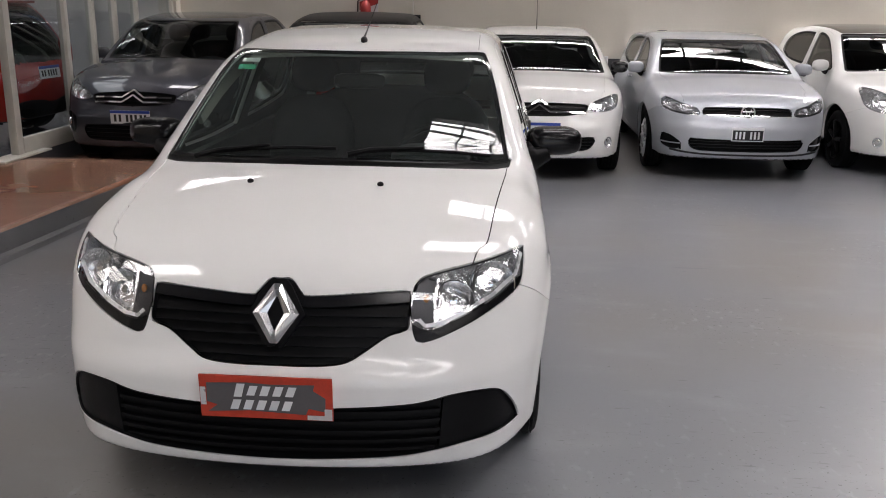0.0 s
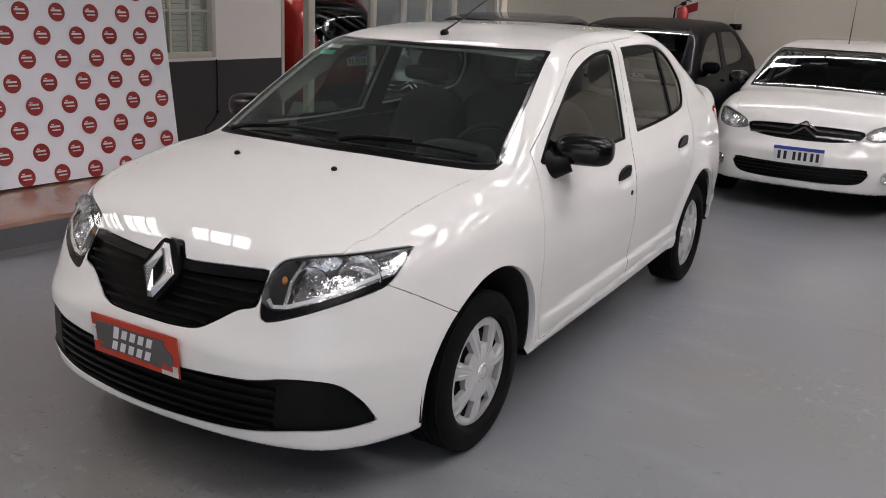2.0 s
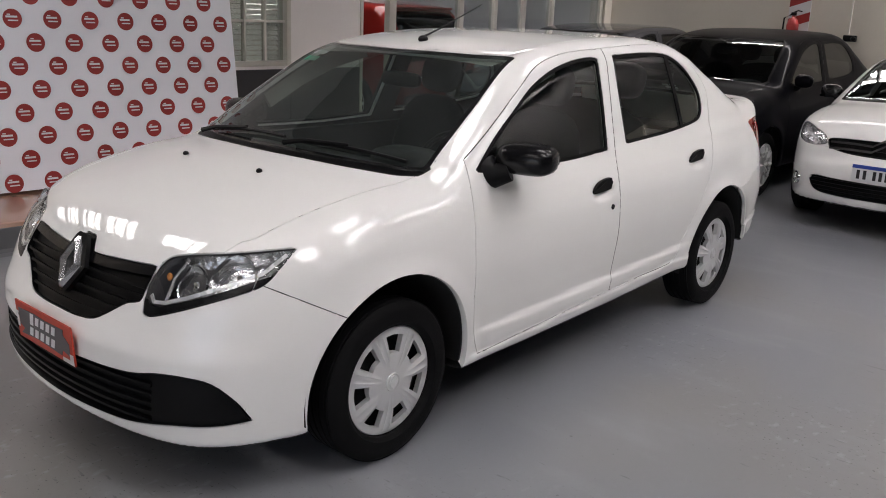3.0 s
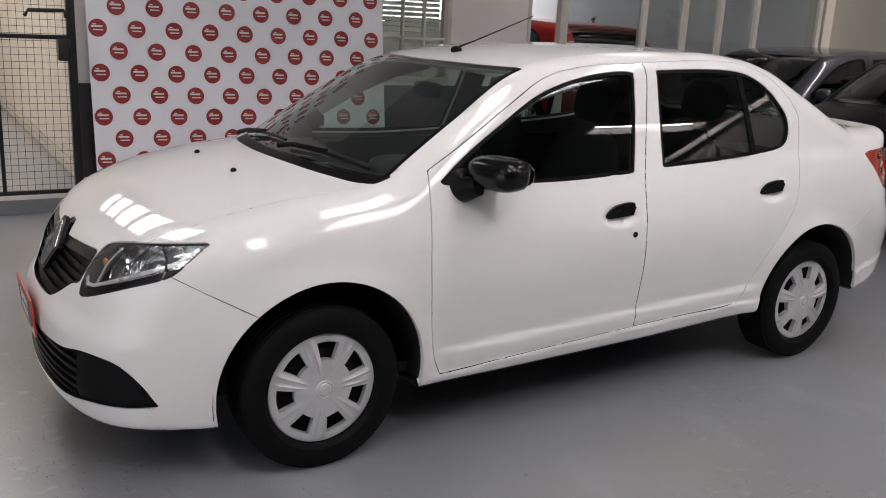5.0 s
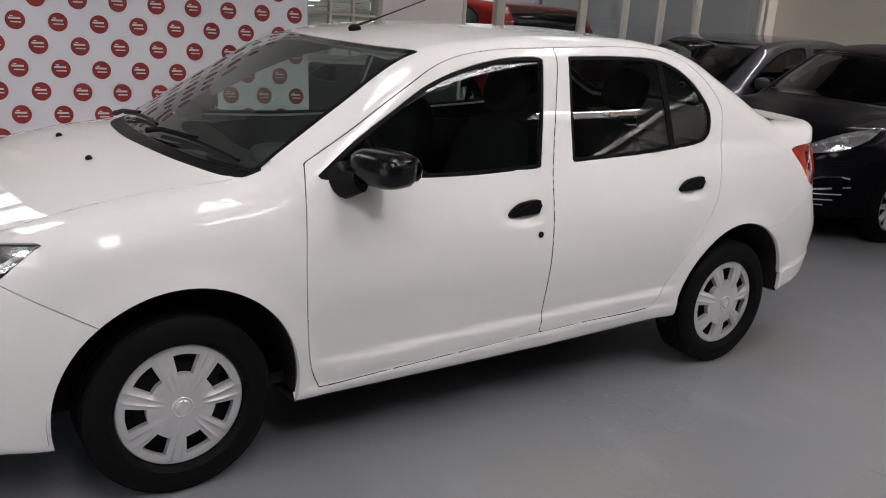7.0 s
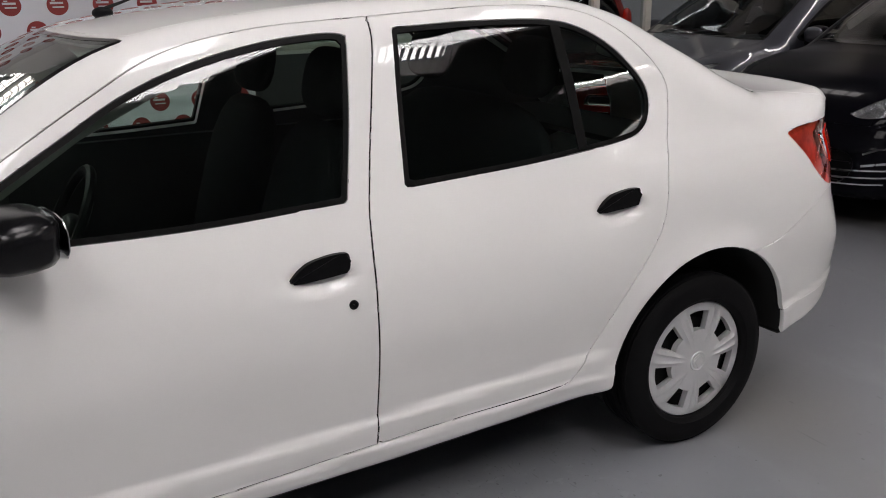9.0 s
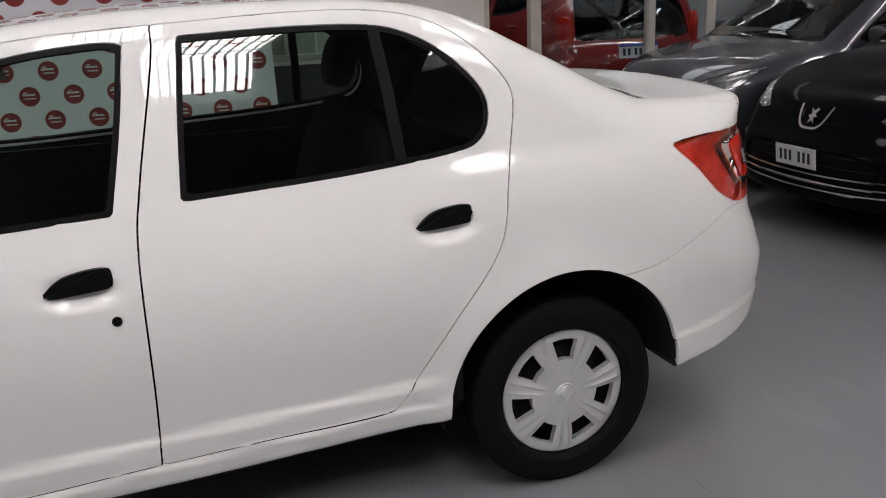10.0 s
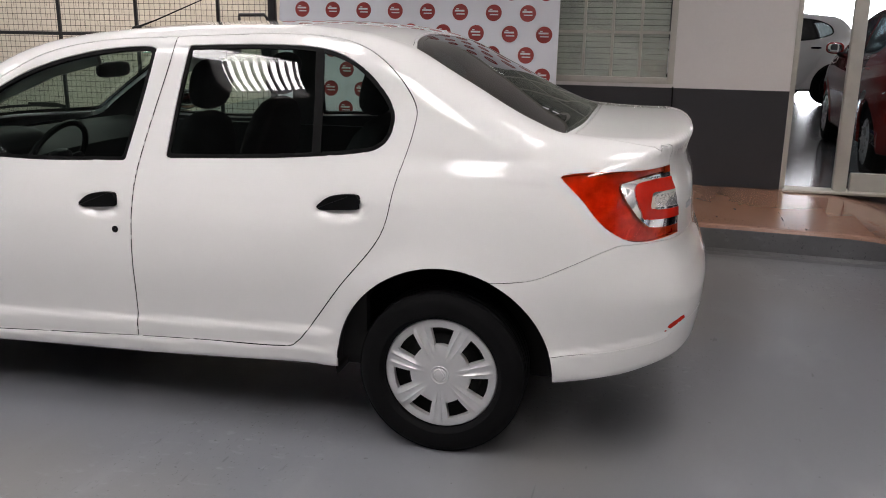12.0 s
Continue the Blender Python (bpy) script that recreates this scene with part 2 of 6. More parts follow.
# ---- car bodies: rounded solids given by their side, plan and end profiles ----
def curve(pairs):
    """A smooth line through (at, value) pairs."""
    xs = np.array([p[0] for p in pairs], float)
    ys = np.array([p[1] for p in pairs], float)
    d = np.diff(ys) / np.diff(xs)
    m = np.zeros(len(xs))
    m[0], m[-1] = d[0], d[-1]
    for i in range(1, len(xs) - 1):
        if d[i - 1] * d[i] > 0:
            h0, h1 = xs[i] - xs[i - 1], xs[i + 1] - xs[i]
            m[i] = 3 * (h0 + h1) / ((2 * h1 + h0) / d[i - 1] + (h1 + 2 * h0) / d[i])

    def at(v):
        v = np.clip(v, xs[0], xs[-1])
        i = np.clip(np.searchsorted(xs, v) - 1, 0, len(xs) - 2)
        h = xs[i + 1] - xs[i]
        t = (v - xs[i]) / h
        return ((1 + 2 * t) * (1 - t) ** 2 * ys[i] + t * (1 - t) ** 2 * h * m[i]
                + t * t * (3 - 2 * t) * ys[i + 1] + t * t * (t - 1) * h * m[i + 1])
    return at


def smax(a, b, k):
    h = np.maximum(k - np.abs(a - b), 0) / k
    return np.maximum(a, b) + h * h * k / 4


class Body:
    """The skin of a car that faces -y, its front axle at y = 0."""

    def __init__(self, s):
        self.s = s
        self.top, self.wide, self.tuck = curve(s["top"]), curve(s["wide"]), curve(s["tuck"])
        self.nose, self.tail, self.low = curve(s["nose"]), curve(s["tail"]), curve(s["low"])
        self.crown, self.bow, self.cabin = curve(s["crown"]), curve(s["bow"]), curve(s["cabin"])

    def value(self, p):
        s = self.s
        x, y, z = np.abs(p[:, 0]), p[:, 1], p[:, 2]
        w = self.wide(y) + self.tuck(z) - np.maximum(z - s["belt"], 0) * self.cabin(y)
        for yw in (0.0, s["base"]):
            r = np.hypot(y - yw, z - s["axle"])
            w = w + s["flare"] * np.exp(-((r - s["arch"] - 0.01) / 0.055) ** 2)
        for y0, z0, y1, z1, deep, soft in s.get("ledges", ()):
            t = np.clip((y - y0) / (y1 - y0), 0, 1)
            fade = np.clip(np.minimum(y - y0, y1 - y) / (4 * soft), 0, 1)
            fade = fade * fade * (3 - 2 * fade)
            u = z0 + (z1 - z0) * t - z
            rise, fall = np.clip(u / soft + 0.5, 0, 1), np.clip((u - soft) / (0.08 + soft), 0, 1)
            w = w + deep * fade * rise * rise * (3 - 2 * rise) * (1 - fall * fall * (3 - 2 * fall))
        for y0, z0, y1, z1, deep, soft in s.get("creases", ()):
            t = np.clip((y - y0) / (y1 - y0), 0, 1)
            fade = np.clip(np.minimum(y - y0, y1 - y) / 0.06, 0, 1)
            u = np.clip((z0 + (z1 - z0) * t - z) / soft + 0.5, 0, 1)
            w = w + deep * fade * u * u * (3 - 2 * u)
        for y0, z0, ry, rz, deep in s.get("scoops", ()):
            w = w - deep * np.exp(-(((y - y0) / ry) ** 2 + ((z - z0) / rz) ** 2) ** 2)
        side = (x - w) * 0.97
        lean = y - self.bow(y) * x * x
        e = 0.004
        slope = (self.top(lean + e) - self.top(lean - e)) / (2 * e)
        top = (z - self.top(lean) + self.crown(y) * x * x) / np.sqrt(1 + slope * slope)
        a, b = s["nose_plan"]
        front = (self.nose(z) + a * x * x + b * x ** 6 - y) * 0.8
        a, b = s["tail_plan"]
        rear = (y - self.tail(z) + a * x * x + b * x ** 6) * 0.8
        f = smax(side, top, s["round"])
        f = smax(f, front, s["round_front"])
        rr = s["round_rear"]
        if "lip" in s:
            t = np.clip((z - s["lip"][0]) / 0.12, 0, 1)
            rr = rr + (s["lip"][1] - rr) * t * t * (3 - 2 * t)
        f = smax(f, rear, rr)
        return smax(f, self.low(y) - z, 0.03)

    def normal(self, p):
        e = 0.002
        g = np.stack([self.value(p + e * np.eye(3)[k]) - self.value(p - e * np.eye(3)[k]) for k in range(3)], -1)
        return g / np.maximum(np.linalg.norm(g, axis=1, keepdims=True), 1e-9)

    def shoot(self, p, d, far=2.6):
        """From points inside along d to the skin."""
        lo, hi = np.zeros(len(p)), np.full(len(p), far)
        for _ in range(26):
            mid = (lo + hi) / 2
            inside = self.value(p + d * mid[:, None]) < 0
            lo, hi = np.where(inside, mid, lo), np.where(inside, hi, mid)
        return p + d * lo[:, None]

    def front_at(self, x, z):
        return Vector(self.shoot(np.array([[x, 0.25, z]]), np.array([[0, -1.0, 0]]))[0])

    def fronts(self, xz):
        """Points and normals of the front skin at many (x, z)."""
        q = np.asarray(xz, float)
        p = self.shoot(np.stack([q[:, 0], np.full(len(q), 0.25), q[:, 1]], -1), np.tile([0, -1.0, 0], (len(q), 1)))
        return [(Vector(a), Vector(c)) for a, c in zip(p, self.normal(p))]

    def rear_at(self, x, z):
        return Vector(self.shoot(np.array([[x, self.s["base"], z]]), np.array([[0, 1.0, 0]]))[0])

    def side_at(self, y, z):
        return Vector(self.shoot(np.array([[0.0, y, z]]), np.array([[1.0, 0, 0]]))[0])

    def top_at(self, x, y):
        return Vector(self.shoot(np.array([[x, y, 0.6]]), np.array([[0, 0, 1.0]]))[0])

    def normal_at(self, p):
        return Vector(self.normal(np.array([list(p)]))[0])

    def shell(self, step):
        """Points, normals and triangles of the half with x >= 0."""
        s = self.s
        y0, y1, zs = s["spine"]
        n_mid, n_end = int((y1 - y0) / step), int(0.75 / step)
        n_th = int(2.3 / step)
        th = np.radians(np.linspace(-90, 90, n_th))
        ring = np.stack([np.cos(th), 0 * th, np.sin(th)], -1)
        rows_p, rows_d = [], []
        for i in range(n_end):
            a = radians(90) * (1 - i / n_end)
            rows_p.append(np.tile([0, y0, zs], (n_th, 1)))
            rows_d.append(ring * math.cos(a) + np.array([0, -math.sin(a), 0]))
        for i in range(n_mid + 1):
            rows_p.append(np.tile([0, y0 + (y1 - y0) * i / n_mid, zs], (n_th, 1)))
            rows_d.append(ring)
        for i in range(1, n_end + 1):
            a = radians(90) * i / n_end
            rows_p.append(np.tile([0, y1, zs], (n_th, 1)))
            rows_d.append(ring * math.cos(a) + np.array([0, math.sin(a), 0]))
        rows_p.reverse()
        rows_d.reverse()
        p, d = np.concatenate(rows_p).astype(float), np.concatenate(rows_d)
        v = self.shoot(p, d)
        v[np.abs(v[:, 0]) < 1e-4, 0] = 0
        n_r = len(rows_p)
        idx = np.arange(n_r * n_th).reshape(n_r, n_th)
        a, b, c, e = idx[:-1, :-1].ravel(), idx[:-1, 1:].ravel(), idx[1:, 1:].ravel(), idx[1:, :-1].ravel()
        tris = np.concatenate([np.stack([a, b, c], -1), np.stack([a, c, e], -1)])
        area = np.linalg.norm(np.cross(v[tris[:, 1]] - v[tris[:, 0]], v[tris[:, 2]] - v[tris[:, 0]]), axis=1)
        return v, tris[area > 1e-9]
SEDAN = dict(
    base=2.634, axle=0.30, arch=0.388, flare=0.012, belt=1.0, spine=(-0.2, 2.95, 0.62),
    top=[(-1.0, 0.61), (-0.80, 0.71), (-0.72, 0.788), (-0.6, 0.863), (-0.4, 0.930), (-0.1, 1.000), (0.12, 1.040), (0.19, 1.069), (0.27, 1.118),
         (0.5, 1.2505), (0.82, 1.412), (0.95, 1.443), (1.2, 1.478), (1.6, 1.507), (2.0, 1.512), (2.25, 1.492), (2.45, 1.446),
         (2.7, 1.330), (2.95, 1.203), (3.06, 1.165), (3.25, 1.154), (3.42, 1.157), (3.5, 1.157), (3.8, 1.14)],
    wide=[(-0.9, 0.775), (-0.4, 0.840), (0.0, 0.858), (1.0, 0.863), (2.0, 0.863), (2.7, 0.858), (3.1, 0.835), (3.6, 0.76)],
    tuck=[(0.1, -0.06), (0.22, -0.04), (0.32, -0.028), (0.40, -0.022), (0.5, -0.012), (0.65, 0.0), (0.78, -0.008), (0.9, -0.034), (0.95, -0.050),
          (1.0, -0.067), (1.06, -0.0875), (1.2, -0.1365), (1.42, -0.216), (1.6, -0.275)],
    cabin=[(0.0, 0.0), (0.6, 0.0), (1.6, 0.0), (2.2, -0.01), (2.9, -0.05), (3.5, 0.0)],
    nose=[(0.15, -0.80), (0.25, -0.825), (0.35, -0.84), (0.5, -0.834), (0.59, -0.80), (0.67, -0.775), (0.795, -0.735), (0.875, -0.68), (0.965, -0.55), (1.07, -0.3)],
    nose_plan=(0.21, 0.60), tail_plan=(0.12, 0.42),
    tail=[(0.2, 3.42), (0.34, 3.50), (0.42, 3.53), (0.60, 3.55), (0.70, 3.52), (0.8, 3.485), (0.95, 3.472), (1.03, 3.448), (1.085, 3.440), (1.135, 3.462), (1.17, 3.468)],
    low=[(-0.9, 0.218), (-0.5, 0.215), (-0.3, 0.220), (0.35, 0.235), (1.5, 0.262), (2.25, 0.292), (2.9, 0.30), (3.05, 0.312), (3.27, 0.35), (3.44, 0.395), (3.6, 0.42)],
    crown=[(-0.9, 0.10), (0.1, 0.08), (0.9, 0.06), (2.3, 0.05), (3.0, 0.03), (3.6, 0.04)],
    bow=[(-0.9, 0.02), (0.0, 0.10), (0.2, 0.22), (0.8, 0.16), (1.3, 0.0), (2.2, 0.0), (2.6, -0.12), (3.0, -0.12), (3.3, 0.0)],
    ledges=[(2.10, 1.030, 3.30, 1.050, 0.012, 0.085), (0.42, 0.375, 2.28, 0.440, 0.012, 0.032)],
    creases=[(0.40, 0.279, 2.30, 0.372, 0.009, 0.022), (2.98, 0.408, 3.62, 0.545, 0.010, 0.030)],
    scoops=[(1.318, 0.838, 0.082, 0.036, 0.017), (2.268, 0.884, 0.082, 0.036, 0.017)], lip=(1.0, 0.045),
    round=0.11, round_front=0.16, round_rear=0.14,
)
def loop_of(points, n=6):
    """A closed outline rounded through its points; a point given with a third value is a sharp corner."""
    out, k = [], len(points)
    for i in range(k):
        p0, p1, p2, p3 = (np.array(points[(i + j) % k][:2], float) for j in (-1, 0, 1, 2))
        m1 = (p2 - p0) / 2 if len(points[i]) == 2 else p2 - p1
        m2 = (p3 - p1) / 2 if len(points[(i + 1) % k]) == 2 else p2 - p1
        for t in np.arange(n) / n:
            out.append((2 * t ** 3 - 3 * t * t + 1) * p1 + (t ** 3 - 2 * t * t + t) * m1 + (-2 * t ** 3 + 3 * t * t) * p2 + (t ** 3 - t * t) * m2)
    return np.array(out)


def depth_in(loop, q):
    """Signed distance of points q to a closed outline, negative inside."""
    out = np.full(len(q), 1.0)
    lo, hi = loop.min(0) - 0.08, loop.max(0) + 0.08
    near = np.where(((q > lo) & (q < hi)).all(1))[0]
    p = q[near]
    best, inside = np.full(len(p), 9.0), np.zeros(len(p), bool)
    for a, b in zip(loop, np.roll(loop, -1, 0)):
        e = b - a
        t = np.clip(((p - a) @ e) / max(e @ e, 1e-12), 0, 1)
        best = np.minimum(best, np.linalg.norm(p - a - t[:, None] * e, axis=1))
        if a[1] != b[1]:
            inside ^= ((a[1] > p[:, 1]) != (b[1] > p[:, 1])) & (p[:, 0] < e[0] * (p[:, 1] - a[1]) / e[1] + a[0])
    out[near] = np.where(inside, -best, best)
    return out


class Skin:
    """The half shell of a body, cut along outlines into named regions."""

    def __init__(self, body, step):
        self.body = body
        self.v, self.t = body.shell(step)
        self.n = body.normal(self.v)
        flip = (np.cross(self.v[self.t[:, 1]] - self.v[self.t[:, 0]], self.v[self.t[:, 2]] - self.v[self.t[:, 0]]) * self.n[self.t].sum(1)).sum(1) < 0
        self.t[flip] = self.t[flip][:, ::-1]
        self.lab = np.array(["body"] * len(self.t), dtype="U24")

    def cut(self, f, label, only=("body",), where=None):
        """Where f is negative on the regions given, the skin takes the new label."""
        f = np.where(np.abs(f) < 1e-6, 1e-6, f)
        ok = np.isin(self.lab, only)
        if where is not None:
            ok &= where[self.t].all(1)
        neg = f[self.t] < 0
        count = neg.sum(1)
        mixed = np.where(ok & (count > 0) & (count < 3))[0]
        whole = ok & (count == 3)
        self.lab[whole] = label
        if not len(mixed):
            return self
        tri, ng = self.t[mixed], neg[mixed]
        lone_neg = ng.sum(1) == 1
        lone = np.where(lone_neg[:, None], ng, ~ng).argmax(1)
        r = np.arange(len(tri))
        a, b, c = tri[r, lone], tri[r, (lone + 1) % 3], tri[r, (lone + 2) % 3]
        edges = np.sort(np.concatenate([np.stack([a, b], -1), np.stack([a, c], -1)]), 1)
        uniq, inv = np.unique(edges, axis=0, return_inverse=True)
        inv = inv.ravel()
        w = f[uniq[:, 0]] / (f[uniq[:, 0]] - f[uniq[:, 1]])
        pts = self.v[uniq[:, 0]] + w[:, None] * (self.v[uniq[:, 1]] - self.v[uniq[:, 0]])
        start = len(self.v)
        self.v = np.concatenate([self.v, pts])
        self.n = np.concatenate([self.n, self.body.normal(pts)])
        pab, pac = start + inv[: len(tri)], start + inv[len(tri):]
        old = self.lab[mixed]
        tip = np.where(lone_neg, label, old)
        rest = np.where(lone_neg, old, label)
        self.t[mixed] = np.stack([a, pab, pac], -1)
        self.lab[mixed] = tip
        self.t = np.concatenate([self.t, np.stack([pab, b, c], -1), np.stack([pab, c, pac], -1)])
        self.lab = np.concatenate([self.lab, rest, rest])
        return self

    def side(self, points, label, only=("body",), grow=0.0, n=6):
        f = depth_in(loop_of(points, n), self.v[:, 1:]) - grow
        return self.cut(f, label, only, self.v[:, 0] > 0.25)

    def front(self, points, label, only=("body",), grow=0.0, n=6):
        f = depth_in(loop_of(points, n), self.v[:, [0, 2]]) - grow
        return self.cut(f, label, only, self.v[:, 1] < 0.2)

    def above(self, points, label, only=("body",), grow=0.0, n=6, least=0.8):
        f = depth_in(loop_of(points, n), self.v[:, :2]) - grow
        return self.cut(f, label, only, (self.v[:, 2] > least) & (self.n[:, 2] > 0.05))

    def mesh(self, name, label, gap=0.0016, flange=0.012, sink=0.0, halves="both"):
        """The region as a mesh with a turned-in edge. halves: both, left (x > 0) or right."""
        tri = self.t[np.isin(self.lab, label if isinstance(label, tuple) else (label,))]
        if not len(tri):
            return None
        used, inv = np.unique(tri, return_inverse=True)
        v, n, tri = self.v[used].copy(), self.n[used].copy(), inv.reshape(-1, 3)
        if halves != "left":
            mv, mn, mt = v * [-1, 1, 1], n * [-1, 1, 1], tri[:, ::-1]
            if halves == "right":
                v, n, tri = mv, mn, mt
            else:
                seam = np.abs(v[:, 0]) < 1e-4
                n[seam, 0] = 0
                index = np.where(seam, np.arange(len(v)), 0)
                fresh = np.where(~seam)[0]
                index[fresh] = len(v) + np.arange(len(fresh))
                tri = np.concatenate([tri, index[mt]])
                v, n = np.concatenate([v, mv[fresh]]), np.concatenate([n, mn[fresh]])
        n /= np.maximum(np.linalg.norm(n, axis=1, keepdims=True), 1e-9)
        v -= n * sink
        directed = np.concatenate([tri[:, [0, 1]], tri[:, [1, 2]], tri[:, [2, 0]]])
        key = np.sort(directed, 1)
        _, back, count = np.unique(key, axis=0, return_inverse=True, return_counts=True)
        rim = directed[count[back.ravel()] == 1]
        faces = tri
        if flange > 0 and len(rim):
            t = v[rim[:, 1]] - v[rim[:, 0]]
            t /= np.maximum(np.linalg.norm(t, axis=1, keepdims=True), 1e-9)
            inward = np.cross(n[rim[:, 0]], t)
            push = np.zeros_like(v)
            np.add.at(push, rim[:, 0], inward)
            np.add.at(push, rim[:, 1], inward)
            push /= np.maximum(np.linalg.norm(push, axis=1, keepdims=True), 1e-9)
            v = v + push * gap
            ring = np.unique(rim)
            at = np.zeros(len(v), int)
            at[ring] = np.arange(len(ring))
            k, m = len(v), len(ring)
            v2 = np.concatenate([v, v[ring], v[ring] - n[ring] * flange + push[ring] * 0.002])
            n2 = np.concatenate([n, n[ring] * 0.5 - push[ring], -push[ring]])
            a, b = at[rim[:, 0]], at[rim[:, 1]]
            q1 = np.stack([k + b, k + a, k + m + a], -1)
            q2 = np.stack([k + b, k + m + a, k + m + b], -1)
            v, n, faces = v2, n2, np.concatenate([tri, q1, q2])
        n /= np.maximum(np.linalg.norm(n, axis=1, keepdims=True), 1e-9)
        return skin_mesh(name, v, faces, n)


def skin_mesh(name, v, faces, n):
    me = bpy.data.meshes.new(name)
    me.vertices.add(len(v))
    me.vertices.foreach_set("co", v.astype(np.float32).ravel())
    me.loops.add(len(faces) * 3)
    me.loops.foreach_set("vertex_index", faces.astype(np.int32).ravel())
    me.polygons.add(len(faces))
    me.polygons.foreach_set("loop_start", np.arange(0, len(faces) * 3, 3, dtype=np.int32))
    me.update(calc_edges=True)
    me.shade_smooth()
    me.normals_split_custom_set_from_vertices(n.tolist())
    return me

# ---- the hall ----
WALL_X, BACK_Y, RIGHT_X, REAR_Y, CEIL, STEP = -3.94, 9.15, 9.0, -8.0, 4.3, 0.18


def floor_paint(name, colour, worn, rough, wear=1.0):
    """Painted concrete: softly clouded, with scuff marks, flaked spots and dark specks where it is worn."""
    m = material(name, colour, rough, spec=1.0)
    nt = m.node_tree
    b = nt.nodes["Principled BSDF"]
    co = nt.nodes.new("ShaderNodeTexCoord")

    def noise(scale, detail, low, high, stretch=(1, 1, 1), turn=0.0):
        mp, nz, rg = (nt.nodes.new("ShaderNode" + k) for k in ("Mapping", "TexNoise", "MapRange"))
        mp.inputs["Scale"].default_value, mp.inputs["Rotation"].default_value = stretch, (0, 0, turn)
        nz.inputs["Scale"].default_value, nz.inputs["Detail"].default_value = scale, detail
        rg.interpolation_type = "SMOOTHSTEP"
        rg.inputs["From Min"].default_value, rg.inputs["From Max"].default_value = low, high
        nt.links.new(co.outputs["Object"], mp.inputs["Vector"])
        nt.links.new(mp.outputs[0], nz.inputs["Vector"])
        nt.links.new(nz.outputs["Fac"], rg.inputs["Value"])
        return rg.outputs[0]

    def times(x, y):
        mu = nt.nodes.new("ShaderNodeMath")
        mu.operation = "MULTIPLY"
        for k, v in enumerate((x, y)):
            if isinstance(v, float):
                mu.inputs[k].default_value = v
            else:
                nt.links.new(v, mu.inputs[k])
        return mu.outputs[0]

    def over(under, tone, fac):
        mix = nt.nodes.new("ShaderNodeMix")
        mix.data_type = "RGBA"
        mix.inputs["A"].default_value, mix.inputs["B"].default_value = (*under, 1) if isinstance(under, tuple) else (1, 1, 1, 1), (*tone, 1)
        if not isinstance(under, tuple):
            nt.links.new(under, mix.inputs["A"])
        nt.links.new(fac, mix.inputs["Factor"])
        return mix.outputs["Result"]

    shade = lambda c, f: tuple(v * f for v in c)
    spread, near, both = (nt.nodes.new("ShaderNode" + k) for k in ("VectorMath", "MapRange", "Math"))
    spread.operation, spread.inputs[1].default_value = "DISTANCE", (1.75, -0.9, 0.0)
    near.inputs["From Min"].default_value, near.inputs["From Max"].default_value = 1.5, 0.4
    nt.links.new(co.outputs["Object"], spread.inputs[0])
    nt.links.new(spread.outputs["Value"], near.inputs["Value"])
    both.operation = "MAXIMUM"
    nt.links.new(noise(0.55, 1.0, 0.47, 0.62), both.inputs[0])
    nt.links.new(near.outputs[0], both.inputs[1])
    zone = both.outputs[0]
    col = over(colour, worn, noise(0.8, 2.0, 0.3, 0.75))
    col = over(col, (colour[0] * 1.06, colour[1] * 0.98, colour[2] * 0.86), noise(0.42, 2.0, 0.44, 0.62, (1, 1, 1), 0.7))
    col = over(col, shade(worn, 1.22), times(noise(2.6, 5.0, 0.50, 0.78, (0.6, 1.3, 1), 0.2), 0.6 * wear))
    col = over(col, shade(colour, 0.6), times(noise(7.0, 2.0, 0.735, 0.765, (0.16, 2.6, 1), 0.25), 0.7 * wear))
    col = over(col, shade(colour, 0.5), times(noise(13.0, 3.0, 0.70, 0.75, (0.5, 1.8, 1), -0.15), 0.7 * wear))
    col = over(col, shade(worn, 1.32), times(noise(22.0, 5.0, 0.57, 0.72, (1, 0.6, 1)), times(zone, 0.8 * wear)))
    col = over(col, shade(colour, 0.55), times(noise(34.0, 3.0, 0.64, 0.72, (0.3, 1.5, 1), 0.3), times(zone, 0.8 * wear)))
    col = over(col, shade(colour, 0.25), times(noise(60.0, 2.0, 0.66, 0.71), times(zone, 0.9 * wear)))
    col = over(col, shade(colour, 0.45), times(noise(42.0, 1.0, 0.765, 0.79), 0.8 * wear))
    nt.links.new(col, b.inputs["Base Color"])
    return m


FLOOR = floor_paint("grey_floor_paint", (0.166, 0.173, 0.190), (0.190, 0.195, 0.207), 0.31)
BAND = floor_paint("dark_floor_paint", (0.085, 0.088, 0.095), (0.12, 0.12, 0.125), 0.34)
TERRA = floor_paint("terracotta_floor_paint", (0.30, 0.165, 0.115), (0.34, 0.20, 0.145), 0.16, 0.5)
SHINY_FLOOR = floor_paint("polished_grey_floor", (0.10, 0.105, 0.12), (0.13, 0.13, 0.14), 0.16, 0.2)
PLASTER = material("cream_wall_paint", (0.70, 0.655, 0.575), 0.7, vary=0.06, scale=1.2, bump=0.12, fine=45)
WHITE_WALL = material("white_wall_paint", (0.82, 0.79, 0.77), 0.65, vary=0.05, scale=1.5, bump=0.1, fine=45)
DADO = material("dark_grey_wall_paint", (0.040, 0.040, 0.044), 0.45, vary=0.18, scale=2.5, bump=0.15, fine=60)
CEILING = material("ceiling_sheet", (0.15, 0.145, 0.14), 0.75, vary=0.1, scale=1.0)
WHITE_FRAME = material("cream_steel_frame", (0.60, 0.58, 0.52), 0.4, vary=0.12, scale=9, bump=0.1)
BLACK_STEEL = material("black_steel", (0.012, 0.012, 0.013), 0.45, vary=0.3, scale=15)
